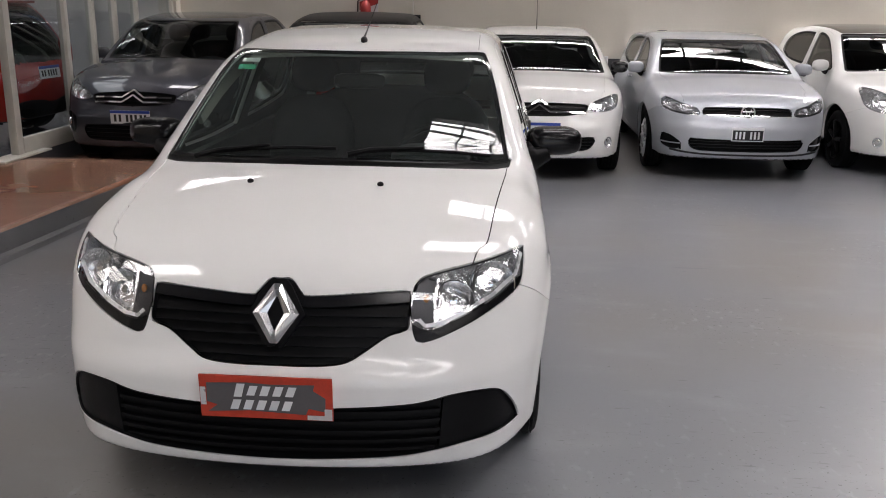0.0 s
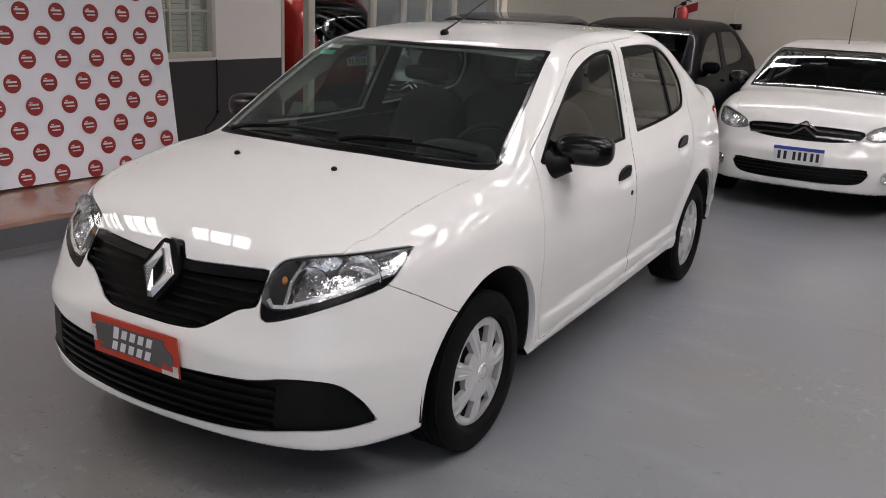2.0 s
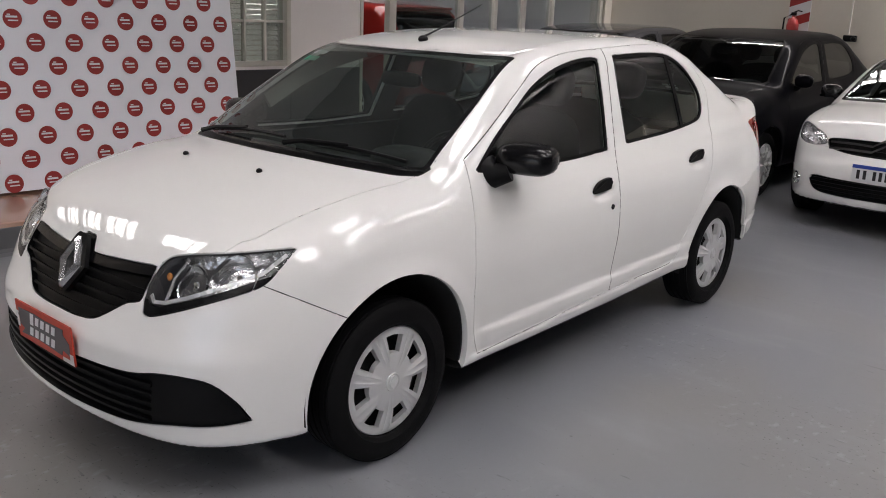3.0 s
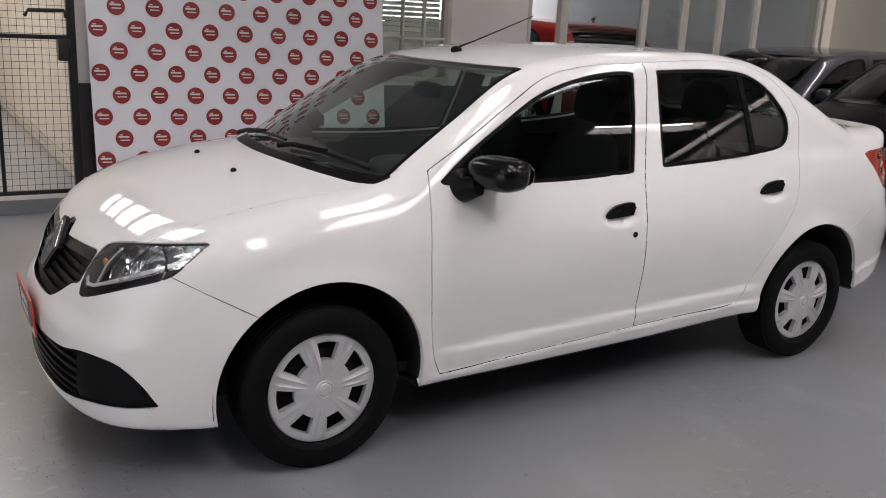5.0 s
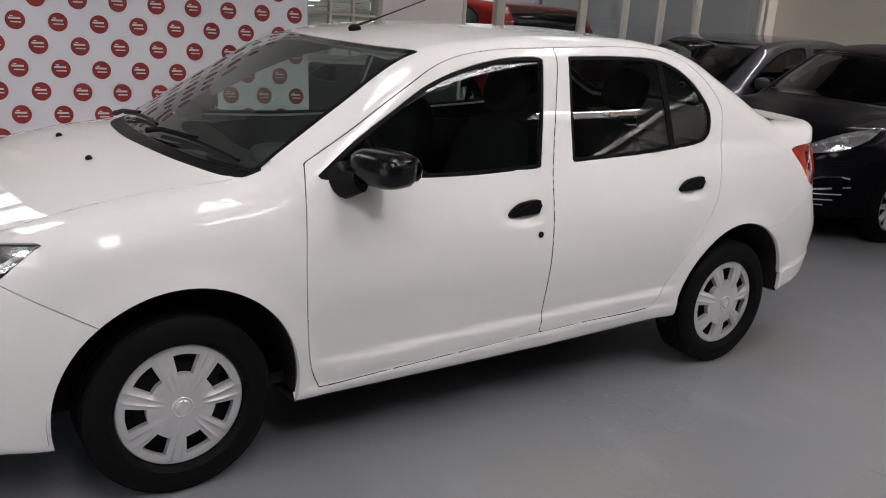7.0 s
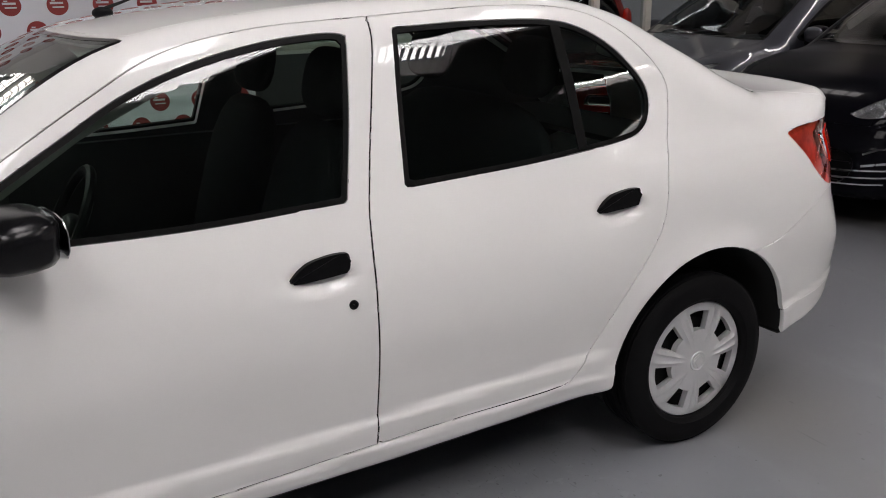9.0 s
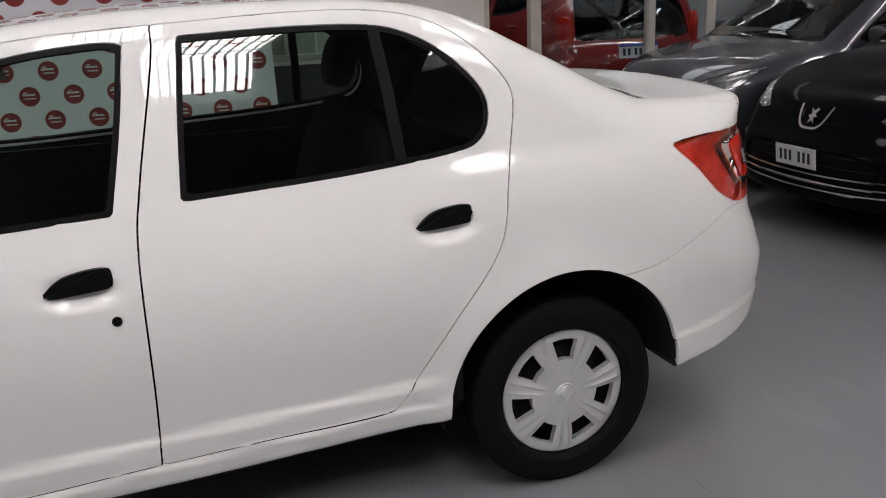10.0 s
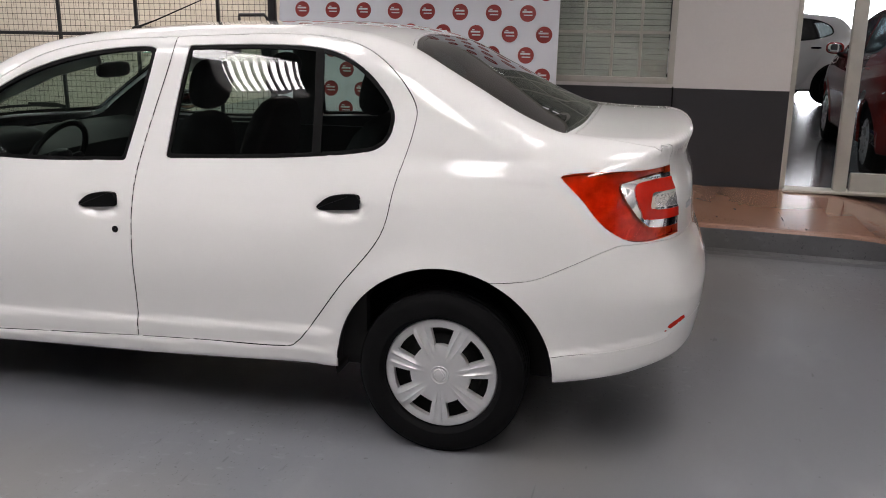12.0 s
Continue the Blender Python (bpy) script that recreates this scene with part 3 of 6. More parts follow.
BRICK = material("white_painted_brick", (0.66, 0.61, 0.53), 0.75, vary=0.12, scale=5, bump=0.5, fine=90)
DUSTY = glass("dusty_window_glass", (0.90, 0.92, 0.87), base=0.04, dust_haze=0.16)
BLIND = material("white_blind_slats", (0.82, 0.81, 0.78), 0.4, vary=0.06, scale=3.0)
PANE = glass("partition_glass", (0.74, 0.78, 0.79))
SHEET = material("banner_sheet", (0.86, 0.87, 0.93), 0.5, vary=0.05, scale=1.5)


def structure(name, bm, mat, label="", smooth=False):
    ob = part(name, bm, mat, None, label, smooth)
    return tagged(ob, kind="structure", category=name.split("_")[0])


def edge_x(y):
    """Where the grey floor paint ends."""
    return -2.74 + 0.072 * y


def strip(x_of_a, x_of_b, y0, y1, z, n=24):
    bm = bmesh.new()
    rows = [(bm.verts.new((x_of_a(y), y, z)), bm.verts.new((x_of_b(y), y, z))) for y in np.linspace(y0, y1, n)]
    for a, b in zip(rows, rows[1:]):
        bm.faces.new((a[0], a[1], b[1], b[0]))
    return bm


structure("floor", box(-14.0, RIGHT_X + 0.2, REAR_Y - 0.2, 10.2, -0.2, 0.0), FLOOR, "worn grey painted concrete floor with scuffs and specks")
def platform():
    """The raised strip along the wall, with a dark painted riser; it ramps down to the floor before the partition."""
    def rise(y):
        t = min(max((y - 4.55) / 1.35, 0.0), 1.0)
        return STEP - (STEP - 0.012) * t * t * (3 - 2 * t)

    ys = np.linspace(0.0, 8.9, 46)
    top, edge, first, lines = bmesh.new(), bmesh.new(), [], []
    for y in ys:
        e, h = edge_x(y), rise(y)
        lip = min(0.028, h * 0.4)
        first.append([top.verts.new(q) for q in ((WALL_X, y, h), (e - 0.03, y, h), (e - 0.008, y, h - lip * 0.2), (e, y, h - lip))])
        lines.append([edge.verts.new(q) for q in ((e, y, h - lip), (e + 0.012, y, min(0.02, h * 0.5)), (e + 0.05, y, 0.004), (e + 0.14, y, 0.004))])
    for bm, rows in ((top, first), (edge, lines)):
        for a, b in zip(rows, rows[1:]):
            for k in range(3):
                bm.faces.new((a[k], a[k + 1], b[k + 1], b[k]))
    e = edge_x(0.0)
    edge.faces.new([edge.verts.new(q) for q in ((WALL_X, 0, STEP), (e - 0.03, 0, STEP), (e, 0, 0.0), (WALL_X, 0, 0.0))])
    structure("floor_terracotta", top, TERRA, "raised terracotta painted floor strip along the wall")
    structure("floor_riser", edge, BAND, "dark grey painted step edge of the terracotta strip")


platform()
structure("floor_showroom", box(-14.0, WALL_X - 0.005, 0.15, 10.0, 0.0, STEP), SHINY_FLOOR, "polished grey floor of the next room")
structure("floor_passage", box(-14.0, -3.78, -3.5, -0.01, 0.0, 0.11), FLOOR, "grey concrete floor of the passage")

# wall with the window, painted dark below
WIN = (2.15, 3.41, 1.01, 2.4)
DADO_Z, CORNER = 0.98, 4.32
for name, y0, y1, z0, z1 in (("wall_west", 0.0, WIN[0], DADO_Z, CEIL), ("wall_west", WIN[1], CORNER, DADO_Z, CEIL), ("wall_west", WIN[0], WIN[1], WIN[3], CEIL), ("wall_west", WIN[0], WIN[1], DADO_Z, WIN[2])):
    structure(name, box(WALL_X - 0.2, WALL_X, y0, y1, z0, z1), WHITE_WALL, "white painted upper wall beside the door")
structure("wall_west_dado", box(WALL_X - 0.2, WALL_X + 0.006, 0.0, CORNER, 0.0, DADO_Z), DADO, "dark grey painted lower wall")
structure("wall_west_header", box(WALL_X - 0.2, WALL_X, CORNER, 8.98, 2.75, CEIL), WHITE_WALL, "white wall above the glass partition")
structure("wall_column", box(WALL_X - 0.2, WALL_X + 0.05, 8.98, BACK_Y, 0.0, CEIL), PLASTER, "cream painted column at the end of the partition")
structure("wall_north", box(WALL_X - 0.2, RIGHT_X + 0.2, BACK_Y, BACK_Y + 0.2, 0.957, 2.8), PLASTER, "cream painted back wall")
# unseen upper part, set dark to dim what the side windows mirror
structure("wall_north_upper", box(WALL_X - 0.2, RIGHT_X + 0.2, BACK_Y + 0.004, BACK_Y + 0.2, 2.8, CEIL), CEILING, "unseen dark upper wall, added so that windows mirror a dark top")
structure("wall_north_dado", box(WALL_X - 0.2, RIGHT_X + 0.2, BACK_Y - 0.006, BACK_Y + 0.2, 0.0, 0.957), DADO, "dark grey painted lower back wall")
# unseen; dark to the top so that glass and lacquer mirror little light
structure("wall_east", box(RIGHT_X, RIGHT_X + 0.2, REAR_Y, BACK_Y, 0.0, CEIL), DADO)
structure("wall_south_dado", box(WALL_X, 0.5, REAR_Y, REAR_Y + 0.006, 0.0, 1.4), DADO, "dark grey painted lower wall")
# unseen opening, assumed for the added lamp
ENTRY = (0.5, 6.5, 3.2)
structure("wall_south", box(WALL_X - 0.2, ENTRY[0], REAR_Y - 0.2, REAR_Y, 0.0, CEIL), PLASTER)
structure("wall_south", box(ENTRY[1], RIGHT_X + 0.2, REAR_Y - 0.2, REAR_Y, 0.0, CEIL), PLASTER)
structure("wall_south", box(ENTRY[0], ENTRY[1], REAR_Y - 0.2, REAR_Y, ENTRY[2], CEIL), PLASTER)
structure("wall_west_far", box(WALL_X - 0.2, WALL_X, REAR_Y, -3.4, 0.0, CEIL), PLASTER)

# ceiling with strips of corrugated skylight
# (-2.9, 5.55) is an unseen extra panel, added to light the west wall
SKYLIGHTS = [(-2.8, -1.36, 1.4, 0.95), (-2.9, 5.55, 1.2, 0.8)] + [(1.33, y, 1.4, 0.8) for y in (-5.6, -3.2, 1.25, 4.0)] + [(3.9, y, 2.7, 0.85) for y in (-7.0, -4.6, -0.6, 2.0)] + [(4.1, 4.3, 2.2, 0.8)]
SIDE_RUN = (5.85, 6.11, 6.5, 8.5)
RUN = (-2.6, 8.6, 8.84, 9.06)


def ceiling():
    bm = bmesh.new()
    xs = sorted({WALL_X - 0.2, RIGHT_X + 0.2, RUN[0], RUN[1], SIDE_RUN[0], SIDE_RUN[1], *(k[0] + s * k[2] / 2 for k in SKYLIGHTS for s in (-1, 1))})
    ys = sorted({REAR_Y - 0.2, BACK_Y + 0.2, RUN[2], RUN[3], SIDE_RUN[2], SIDE_RUN[3], *(k[1] + s * k[3] / 2 for k in SKYLIGHTS for s in (-1, 1))})
    for x0, x1 in zip(xs, xs[1:]):
        for y0, y1 in zip(ys, ys[1:]):
            cx, cy = (x0 + x1) / 2, (y0 + y1) / 2
            run = any(r[0] < cx < r[1] and r[2] < cy < r[3] for r in (RUN, SIDE_RUN))
            if not run and not any(abs(cx - x) < w / 2 and abs(cy - y) < l / 2 for x, y, w, l in SKYLIGHTS):
                box(x0, x1, y0, y1, CEIL, CEIL + 0.12, bm=bm)
    structure("ceiling", bm, CEILING, "dark ceiling sheets with skylight openings")


ceiling()
SKYSHEET = glow("daylit_roof_sheet", (1.0, 0.985, 0.955), 15.5)
# strip sheets glow harder than the panels, to brighten the back wall
RUNSHEET = glow("strong_roof_sheet", (1.0, 0.98, 0.94), 36.0)


def skylight(x, y, wide, long, sheet=SKYSHEET):
    base = thing("skylight", "translucent corrugated skylight sheet with ribs in the ceiling", "skylight", pose(x, y, CEIL), "skylights in the ceiling", "structure")
    part("roof_sheet", box(-wide / 2, wide / 2, -long / 2, long / 2, 0.13, 0.14), sheet, base)
    for k in range(10):
        v = -long / 2 + long * (k + 0.5) / 10
        part("rib", box(-wide / 2, wide / 2, v - 0.010, v + 0.010, 0.105, 0.125), CEILING, base, smooth=False)
    for s in (-0.17, 0.19):
        part("purlin", box(s * wide - 0.015, s * wide + 0.015, -long / 2, long / 2, 0.05, 0.1), CEILING, base, smooth=False)


for place in SKYLIGHTS:
    skylight(*place)


def light_run():
    x0, x1, y0, y1 = RUN
    base = thing("skylight_strip", "long translucent roof sheet strip along the back of the hall", "skylight", pose(0, 0, CEIL), kind="structure")
    n = 8
    for k in range(n):
        a, b = x0 + (x1 - x0) * k / n, x0 + (x1 - x0) * (k + 1) / n
        part("roof_sheet", box(a + 0.02, b - 0.02, y0, y1, 0.13, 0.14), RUNSHEET, base, smooth=False)
        part("purlin", box(b - 0.025, b + 0.025, y0, y1, 0.03, 0.12), CEILING, base, smooth=False)


light_run()
side_run = thing("skylight_strip", "narrow translucent roof sheet strip along the hall", "skylight", pose(0, 0, CEIL), kind="structure")
for k in range(4):
    a, b = (SIDE_RUN[2] + (SIDE_RUN[3] - SIDE_RUN[2]) * (k + d) / 4 for d in (0, 1))
    part("roof_sheet", box(SIDE_RUN[0], SIDE_RUN[1], a + 0.01, b - 0.01, 0.13, 0.14), RUNSHEET, side_run, smooth=False)

# glass partition with the open doorway
POSTS = [4.78, 5.91, 6.54, 7.12, 7.74, 8.93]


def partition():
    base = thing("glass_partition", "glazed partition with cream steel posts and dark panes", "partition", kind="structure")
    for i, y in enumerate(POSTS):
        w = 0.05 if i == 0 else 0.035
        part("post", box(WALL_X - 0.06, WALL_X + 0.02, y - w, y + w, STEP, 2.75, 0.004), WHITE_FRAME, base)
    part("post", box(WALL_X - 0.1, WALL_X + 0.012, CORNER, CORNER + 0.04, STEP, 2.75, 0.004), WHITE_FRAME, base)
    for y0, y1 in zip(POSTS, POSTS[1:]):
        part("sill", box(WALL_X - 0.05, WALL_X + 0.012, y0 + 0.076, y1 - 0.036, STEP, 0.345, 0.004), WHITE_FRAME, base)
        pane = part("pane", box(WALL_X - 0.022, WALL_X - 0.016, y0 + 0.03, y1 - 0.03, 0.34, 2.7), PANE, base, smooth=False)
        pane.visible_shadow = False
    part("head_rail", box(WALL_X - 0.07, WALL_X + 0.025, CORNER + 0.04, 8.97, 2.67, 2.75, 0.004), WHITE_FRAME, base)
    part("floor_track", box(WALL_X - 0.1, WALL_X + 0.10, CORNER + 0.02, 5.2, STEP, STEP + 0.02, 0.004), WHITE_FRAME, base)


partition()


def louvre_window():
    y0, y1, z0, z1 = WIN
    base = thing("window_1", "cream steel window with dusty panes and a half-open slatted blind behind", "window", kind="structure")
    x = WALL_X
    for a, b, c, d in ((y0, y0 + 0.05, z0, z1), (y1 - 0.05, y1, z0, z1), (y0 + 0.05, y1 - 0.05, z0, z0 + 0.05), (y0 + 0.05, y1 - 0.05, z1 - 0.05, z1)):
        part("window_frame", box(x - 0.1, x + 0.015, a, b, c, d, 0.004), WHITE_FRAME, base)
    ys = np.linspace(y0 + 0.05, y1 - 0.05, 6)
    for v in ys[1:-1]:
        part("mullion", box(x - 0.06, x - 0.015, v - 0.011, v + 0.011, z0 + 0.05, z1 - 0.05), WHITE_FRAME, base, smooth=False)
    for v in (1.42, 1.87):
        part("crossbar", box(x - 0.055, x - 0.02, y0 + 0.05, y1 - 0.05, v - 0.011, v + 0.011), WHITE_FRAME, base, smooth=False)
    for a, b in zip(ys, ys[1:]):
        pane = part("pane", box(x - 0.042, x - 0.038, a + 0.008, b - 0.008, z0 + 0.05, z1 - 0.05), DUSTY, base, smooth=False)
        pane.visible_shadow = False
    slat = box(-0.025, 0.025, y0 + 0.06, y1 - 0.06, -0.0008, 0.0008)
    bmesh.ops.rotate(slat, matrix=Matrix.Rotation(radians(56), 3, "Y"), verts=slat.verts)
    first = part("slat", slat, BLIND, base, smooth=False)
    first.location = (x - 0.12, 0, z0 + 0.07)
    for k in range(1, 29):
        o = new("slat", first.data)
        o.parent = base
        o.location = (x - 0.12, 0, z0 + 0.07 + k * 0.0465)


louvre_window()


# ---- passage behind the gate ----
def brick_wall(name, x0, x1, y, face, z1, label):
    """White painted brickwork; the courses are proud of the joints."""
    ob = structure(name, box(x0, x1, min(y, y - face * 0.15), max(y, y - face * 0.15), 0, CEIL), BRICK, label)
    bm, rng = bmesh.new(), random.Random(5)
    n = int(z1 / 0.075)
    for i in range(n):
        x = x1 - (0.0 if i % 2 else 0.13)
        while x > x0 + 0.1:
            d = face * (0.004 + 0.004 * rng.random())
            box(max(x - 0.25, x0), x, min(y, y + d), max(y, y + d), i * 0.075 + 0.008, i * 0.075 + 0.070, bm=bm)
            x -= 0.262
    courses = part("brick_courses", bm, BRICK, ob, smooth=False)
    courses["kind"] = "stuff"


brick_wall("wall_passage_north", -13.0, WALL_X - 0.21, 0.15, -1, 2.6, "white painted brick wall of the passage")
brick_wall("wall_passage_south", -13.0, WALL_X - 0.21, -3.45, 1, 2.6, "white painted brick wall of the passage")
structure("wall_passage_end", box(-13.2, -13.0, -3.6, 0.3, 0, CEIL), WHITE_WALL)
# unseen panels placed by bonnet reflections; their warm glow brightens the passage
PASSAGE_SHEET = glow("warm_roof_sheet", (1.0, 0.97, 0.90), 9.0)
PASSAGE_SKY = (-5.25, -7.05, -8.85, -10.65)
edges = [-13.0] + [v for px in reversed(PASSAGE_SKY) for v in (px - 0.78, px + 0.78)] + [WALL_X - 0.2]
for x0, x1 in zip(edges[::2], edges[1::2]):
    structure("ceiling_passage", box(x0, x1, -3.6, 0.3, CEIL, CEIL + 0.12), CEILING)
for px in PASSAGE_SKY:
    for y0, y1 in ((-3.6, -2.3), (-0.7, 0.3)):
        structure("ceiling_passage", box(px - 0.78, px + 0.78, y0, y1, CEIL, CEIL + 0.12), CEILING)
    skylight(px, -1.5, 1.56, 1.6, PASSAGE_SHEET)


def gate():
    base = thing("mesh_gate", "black steel gate with welded wire mesh and a lock box", "gate", pose(-3.75, 0, 0))
    for y in (-0.05, -3.35):
        part("gate_post", box(-0.03, 0.03, y - 0.03, y + 0.03, 0.0, 2.7, 0.004), BLACK_STEEL, base)
    for y in (-0.574, -1.40, -2.214):
        part("upright", box(-0.014, 0.014, y - 0.014, y + 0.014, 0.17, 2.6, 0.003), BLACK_STEEL, base)
    for z in (0.17, 1.33, 2.6):
        part("rail", box(-0.016, 0.016, -3.32, -0.08, z - 0.016, z + 0.016, 0.003), BLACK_STEEL, base)
    part("lock_box", box(-0.03, 0.05, -0.15, -0.06, 1.16, 1.32, 0.008), BLACK_STEEL, base)
    part("pull_handle", tube([(0.02, -0.36, 1.48), (0.06, -0.34, 1.52), (0.06, -0.10, 1.525), (0.02, -0.085, 1.48)], 0.014), BLACK_STEEL, base)
    wires = bmesh.new()
    for k in range(1, 64):
        tube([(0.018, -3.33 + k * 0.052, 0.18), (0.018, -3.33 + k * 0.052, 2.59)], 0.0017, 4, wires)
    for k in range(1, 48):
        tube([(0.021, -3.33, 0.18 + k * 0.051), (0.021, -0.06, 0.18 + k * 0.051)], 0.0017, 4, wires)
    mesh = part("wire_mesh", wires, BLACK_STEEL, base, "thin welded wire mesh", smooth=False)
    mesh["kind"] = "stuff"


gate()


# ---- banner ----
def banner():
    base = thing("banner", "white promotional backdrop banner with rows of red round marks", "banner")
    a, b, h, lean = Vector((-3.53, 0.05, 0.205)), Vector((-3.45, 2.49, 0.185)), 2.1, 0.12
    along = (b - a)
    wide = along.length
    along.normalize()
    up = Vector((-lean, 0, 1)).normalized()
    out = along.cross(up)
    m = Matrix((( along.x, up.x, out.x, a.x), (along.y, up.y, out.y, a.y), (along.z, up.z, out.z, a.z), (0, 0, 0, 1)))
    part("sheet", slab([(0, 0), (wide, 0), (wide, h), (0, h)], 0.012, m), SHEET, base, smooth=False)
    disc = slab([(0.066 * math.cos(k * math.pi / 16), 0.066 * math.sin(k * math.pi / 16)) for k in range(32)], 0.0012)
    me = bpy.data.meshes.new("round_mark")
    disc.to_mesh(me)
    disc.free()
    me.materials.append(RED_INK)
    text = bmesh.new()
    for x0, x1, y, t in ((-0.045, 0.035, 0.012, 0.013), (-0.035, -0.012, 0.027, 0.008), (-0.032, 0.038, -0.014, 0.009)):
        slab([(x0, y - t / 2), (x1, y - t / 2), (x1, y + t / 2), (x0, y + t / 2)], 0.0006, bm=text)
    bar = bpy.data.meshes.new("print_bar")
    text.to_mesh(bar)
    text.free()
    bar.materials.append(WHITE_SIGN)
    for row in range(13):
        z = 0.06 + row * 0.165
        x = 0.075 + (0.141 if row % 2 == 0 else 0.0)
        while x < wide - 0.02:
            d = new("round_mark", me)
            d.parent, d.matrix_local = base, m @ Matrix.Translation((x, z, 0.0125))
            t = new("print_bar", bar)
            t.parent, t.matrix_local = d, Matrix.Translation((0, 0, 0.0014))
            x += 0.2815
    for x in (0.12, wide - 0.12):
        p = m @ Vector((x, 0, 0))
        part("foot", box(p.x - 0.22, p.x + 0.28, p.y - 0.012, p.y + 0.012, STEP, STEP + 0.015, 0.003), BLACK_STEEL, base)


banner()


# ---- the next showroom, open to the street ----
# unseen roof panel, added to brighten the cars behind the doorway
DIM_SHEET = glow("dim_fill_sheet", (1.0, 0.985, 0.955), 4.0)
SHOW = (-5.6, -4.5, 4.4, 7.2)
lid = bmesh.new()
for x0, x1, y0, y1 in ((-14.0, SHOW[0], 0.3, 10.2), (SHOW[1], WALL_X - 0.2, 0.3, 10.2), (SHOW[0], SHOW[1], 0.3, SHOW[2]), (SHOW[0], SHOW[1], SHOW[3], 10.2)):
    box(x0, x1, y0, y1, 3.5, 3.6, bm=lid)
structure("ceiling_showroom", lid, CEILING)
fill_panel = thing("skylight", "unseen roof panel added to light the cars in the next room", "skylight", pose((SHOW[0] + SHOW[1]) / 2, (SHOW[2] + SHOW[3]) / 2, 3.5), "skylights in the ceiling", "structure")
for k in range(4):
    part("roof_sheet", box(-0.55, 0.55, -1.4 + 0.7 * k + 0.01, -0.7 + 0.7 * k - 0.01, 0.11, 0.12), DIM_SHEET, fill_panel, smooth=False)
structure("wall_showroom_north", box(-14.0, WALL_X - 0.2, 10.0, 10.2, 0.0, 3.5), WHITE_WALL)
# unseen; set dark so that the red car's flank mirrors no bright wall
structure("wall_showroom_south", box(-14.0, WALL_X - 0.21, 0.301, 0.36, 0.0, 3.5), DADO)
STREET = glow("bright_street", (0.93, 0.97, 1.0), 11.0)
# unseen dark walls added to block street glow from the cars' reflections
structure("wall_showroom_west", box(-14.3, -14.2, 0.3, 4.6, 0.0, 3.5), DADO)
structure("wall_showroom_header", box(-14.3, -14.2, 4.6, 10.2, 2.1, 3.5), DADO)
structure("backdrop_street", box(-14.3, -14.2, 4.6, 10.2, 0.0, 2.1), STREET, "overexposed daylight of the street")


# ---- small things on the walls ----
def extinguisher(m, board=True):
    base = thing("fire_extinguisher", "red fire extinguisher on the wall" + (" before a striped board" if board else ""), "extinguisher", m)
    part("cylinder", lathe([(0.0, 0.002), (0.0, 0.065), (0.02, 0.072), (0.34, 0.072), (0.40, 0.05), (0.43, 0.022), (0.45, 0.02), (0.45, 0.002)], "z", 28), RED_INK, base)
    part("valve", box(-0.03, 0.03, -0.02, 0.02, 0.45, 0.49, 0.006), PLASTIC, base)
    part("lever", tube([(0.0, 0.0, 0.49), (0.05, -0.01, 0.51), (0.10, -0.01, 0.50)], 0.008, 8), PLASTIC, base)
    part("hose", tube([(-0.03, -0.01, 0.46), (-0.10, -0.03, 0.42), (-0.105, -0.03, 0.25), (-0.08, -0.03, 0.10)], 0.011, 8), PLASTIC, base)
    part("label", lathe([(0.12, 0.0728), (0.27, 0.0728)], "z", 28), WHITE_SIGN, base)
    if board:
        bd = part("board", box(-0.10, 0.16, 0.088, 0.10, 0.0, 0.74), WHITE_SIGN, base, smooth=False)
        for z in (0.05, 0.30, 0.55):
            part("stripe", slab([(-0.10, z), (0.16, z + 0.09), (0.16, z + 0.20), (-0.10, z + 0.11)], 0.0015, Matrix(((1, 0, 0, 0), (0, 0, -1, 0.0875), (0, 1, 0, 0), (0, 0, 0, 1)))), RED_INK, bd, smooth=False)


extinguisher(pose(-1.27, BACK_Y - 0.105, 1.25))
extinguisher(pose(-9.4, 9.88, 1.3), False)


def camera_box():
    base = thing("junction_box", "small black junction box with a cable on the back wall", "box", pose(-0.60, BACK_Y, 1.46))
    part("case", box(-0.075, 0.075, -0.06, -0.002, -0.035, 0.04, 0.01), PLASTIC, base)
    part("knob", blob((0.03, 0.03, 0.03), pose(0.05, -0.07, 0.0)), PLASTIC, base)
    part("conduit", tube([(-0.03, -0.012, 0.04), (-0.03, -0.012, 2.8)], 0.009, 8), WHITE_FRAME, base)


camera_box()
pipe = thing("drain_pipe", "white plastic pipe standing against the dark lower wall", "pipe", pose(2.0, BACK_Y - 0.06, 0))
part("tube", tube([(0, 0, 0.0), (0, 0, 0.99)], 0.045, 16), WHITE_SIGN, pipe)
part("clip", box(-0.055, 0.055, 0.0, 0.05, 0.6, 0.63, 0.004), WHITE_FRAME, pipe)

cable = thing("wall_cable", "dark cable hanging down the painted lower wall", "cable", pose(WALL_X + 0.006, 3.41, 0))
part("cord", tube([(0.006, 0.0, 0.99), (0.007, 0.004, 0.80), (0.007, -0.006, 0.62), (0.008, 0.0, 0.50), (0.008, -0.05, 0.43), (0.008, -0.15, 0.36), (0.008, -0.18, 0.25)], 0.006, 6), PLASTIC, cable)
part("cable_clip", box(0.0, 0.014, -0.014, 0.014, 0.49, 0.52, 0.003), PLASTIC, cable)

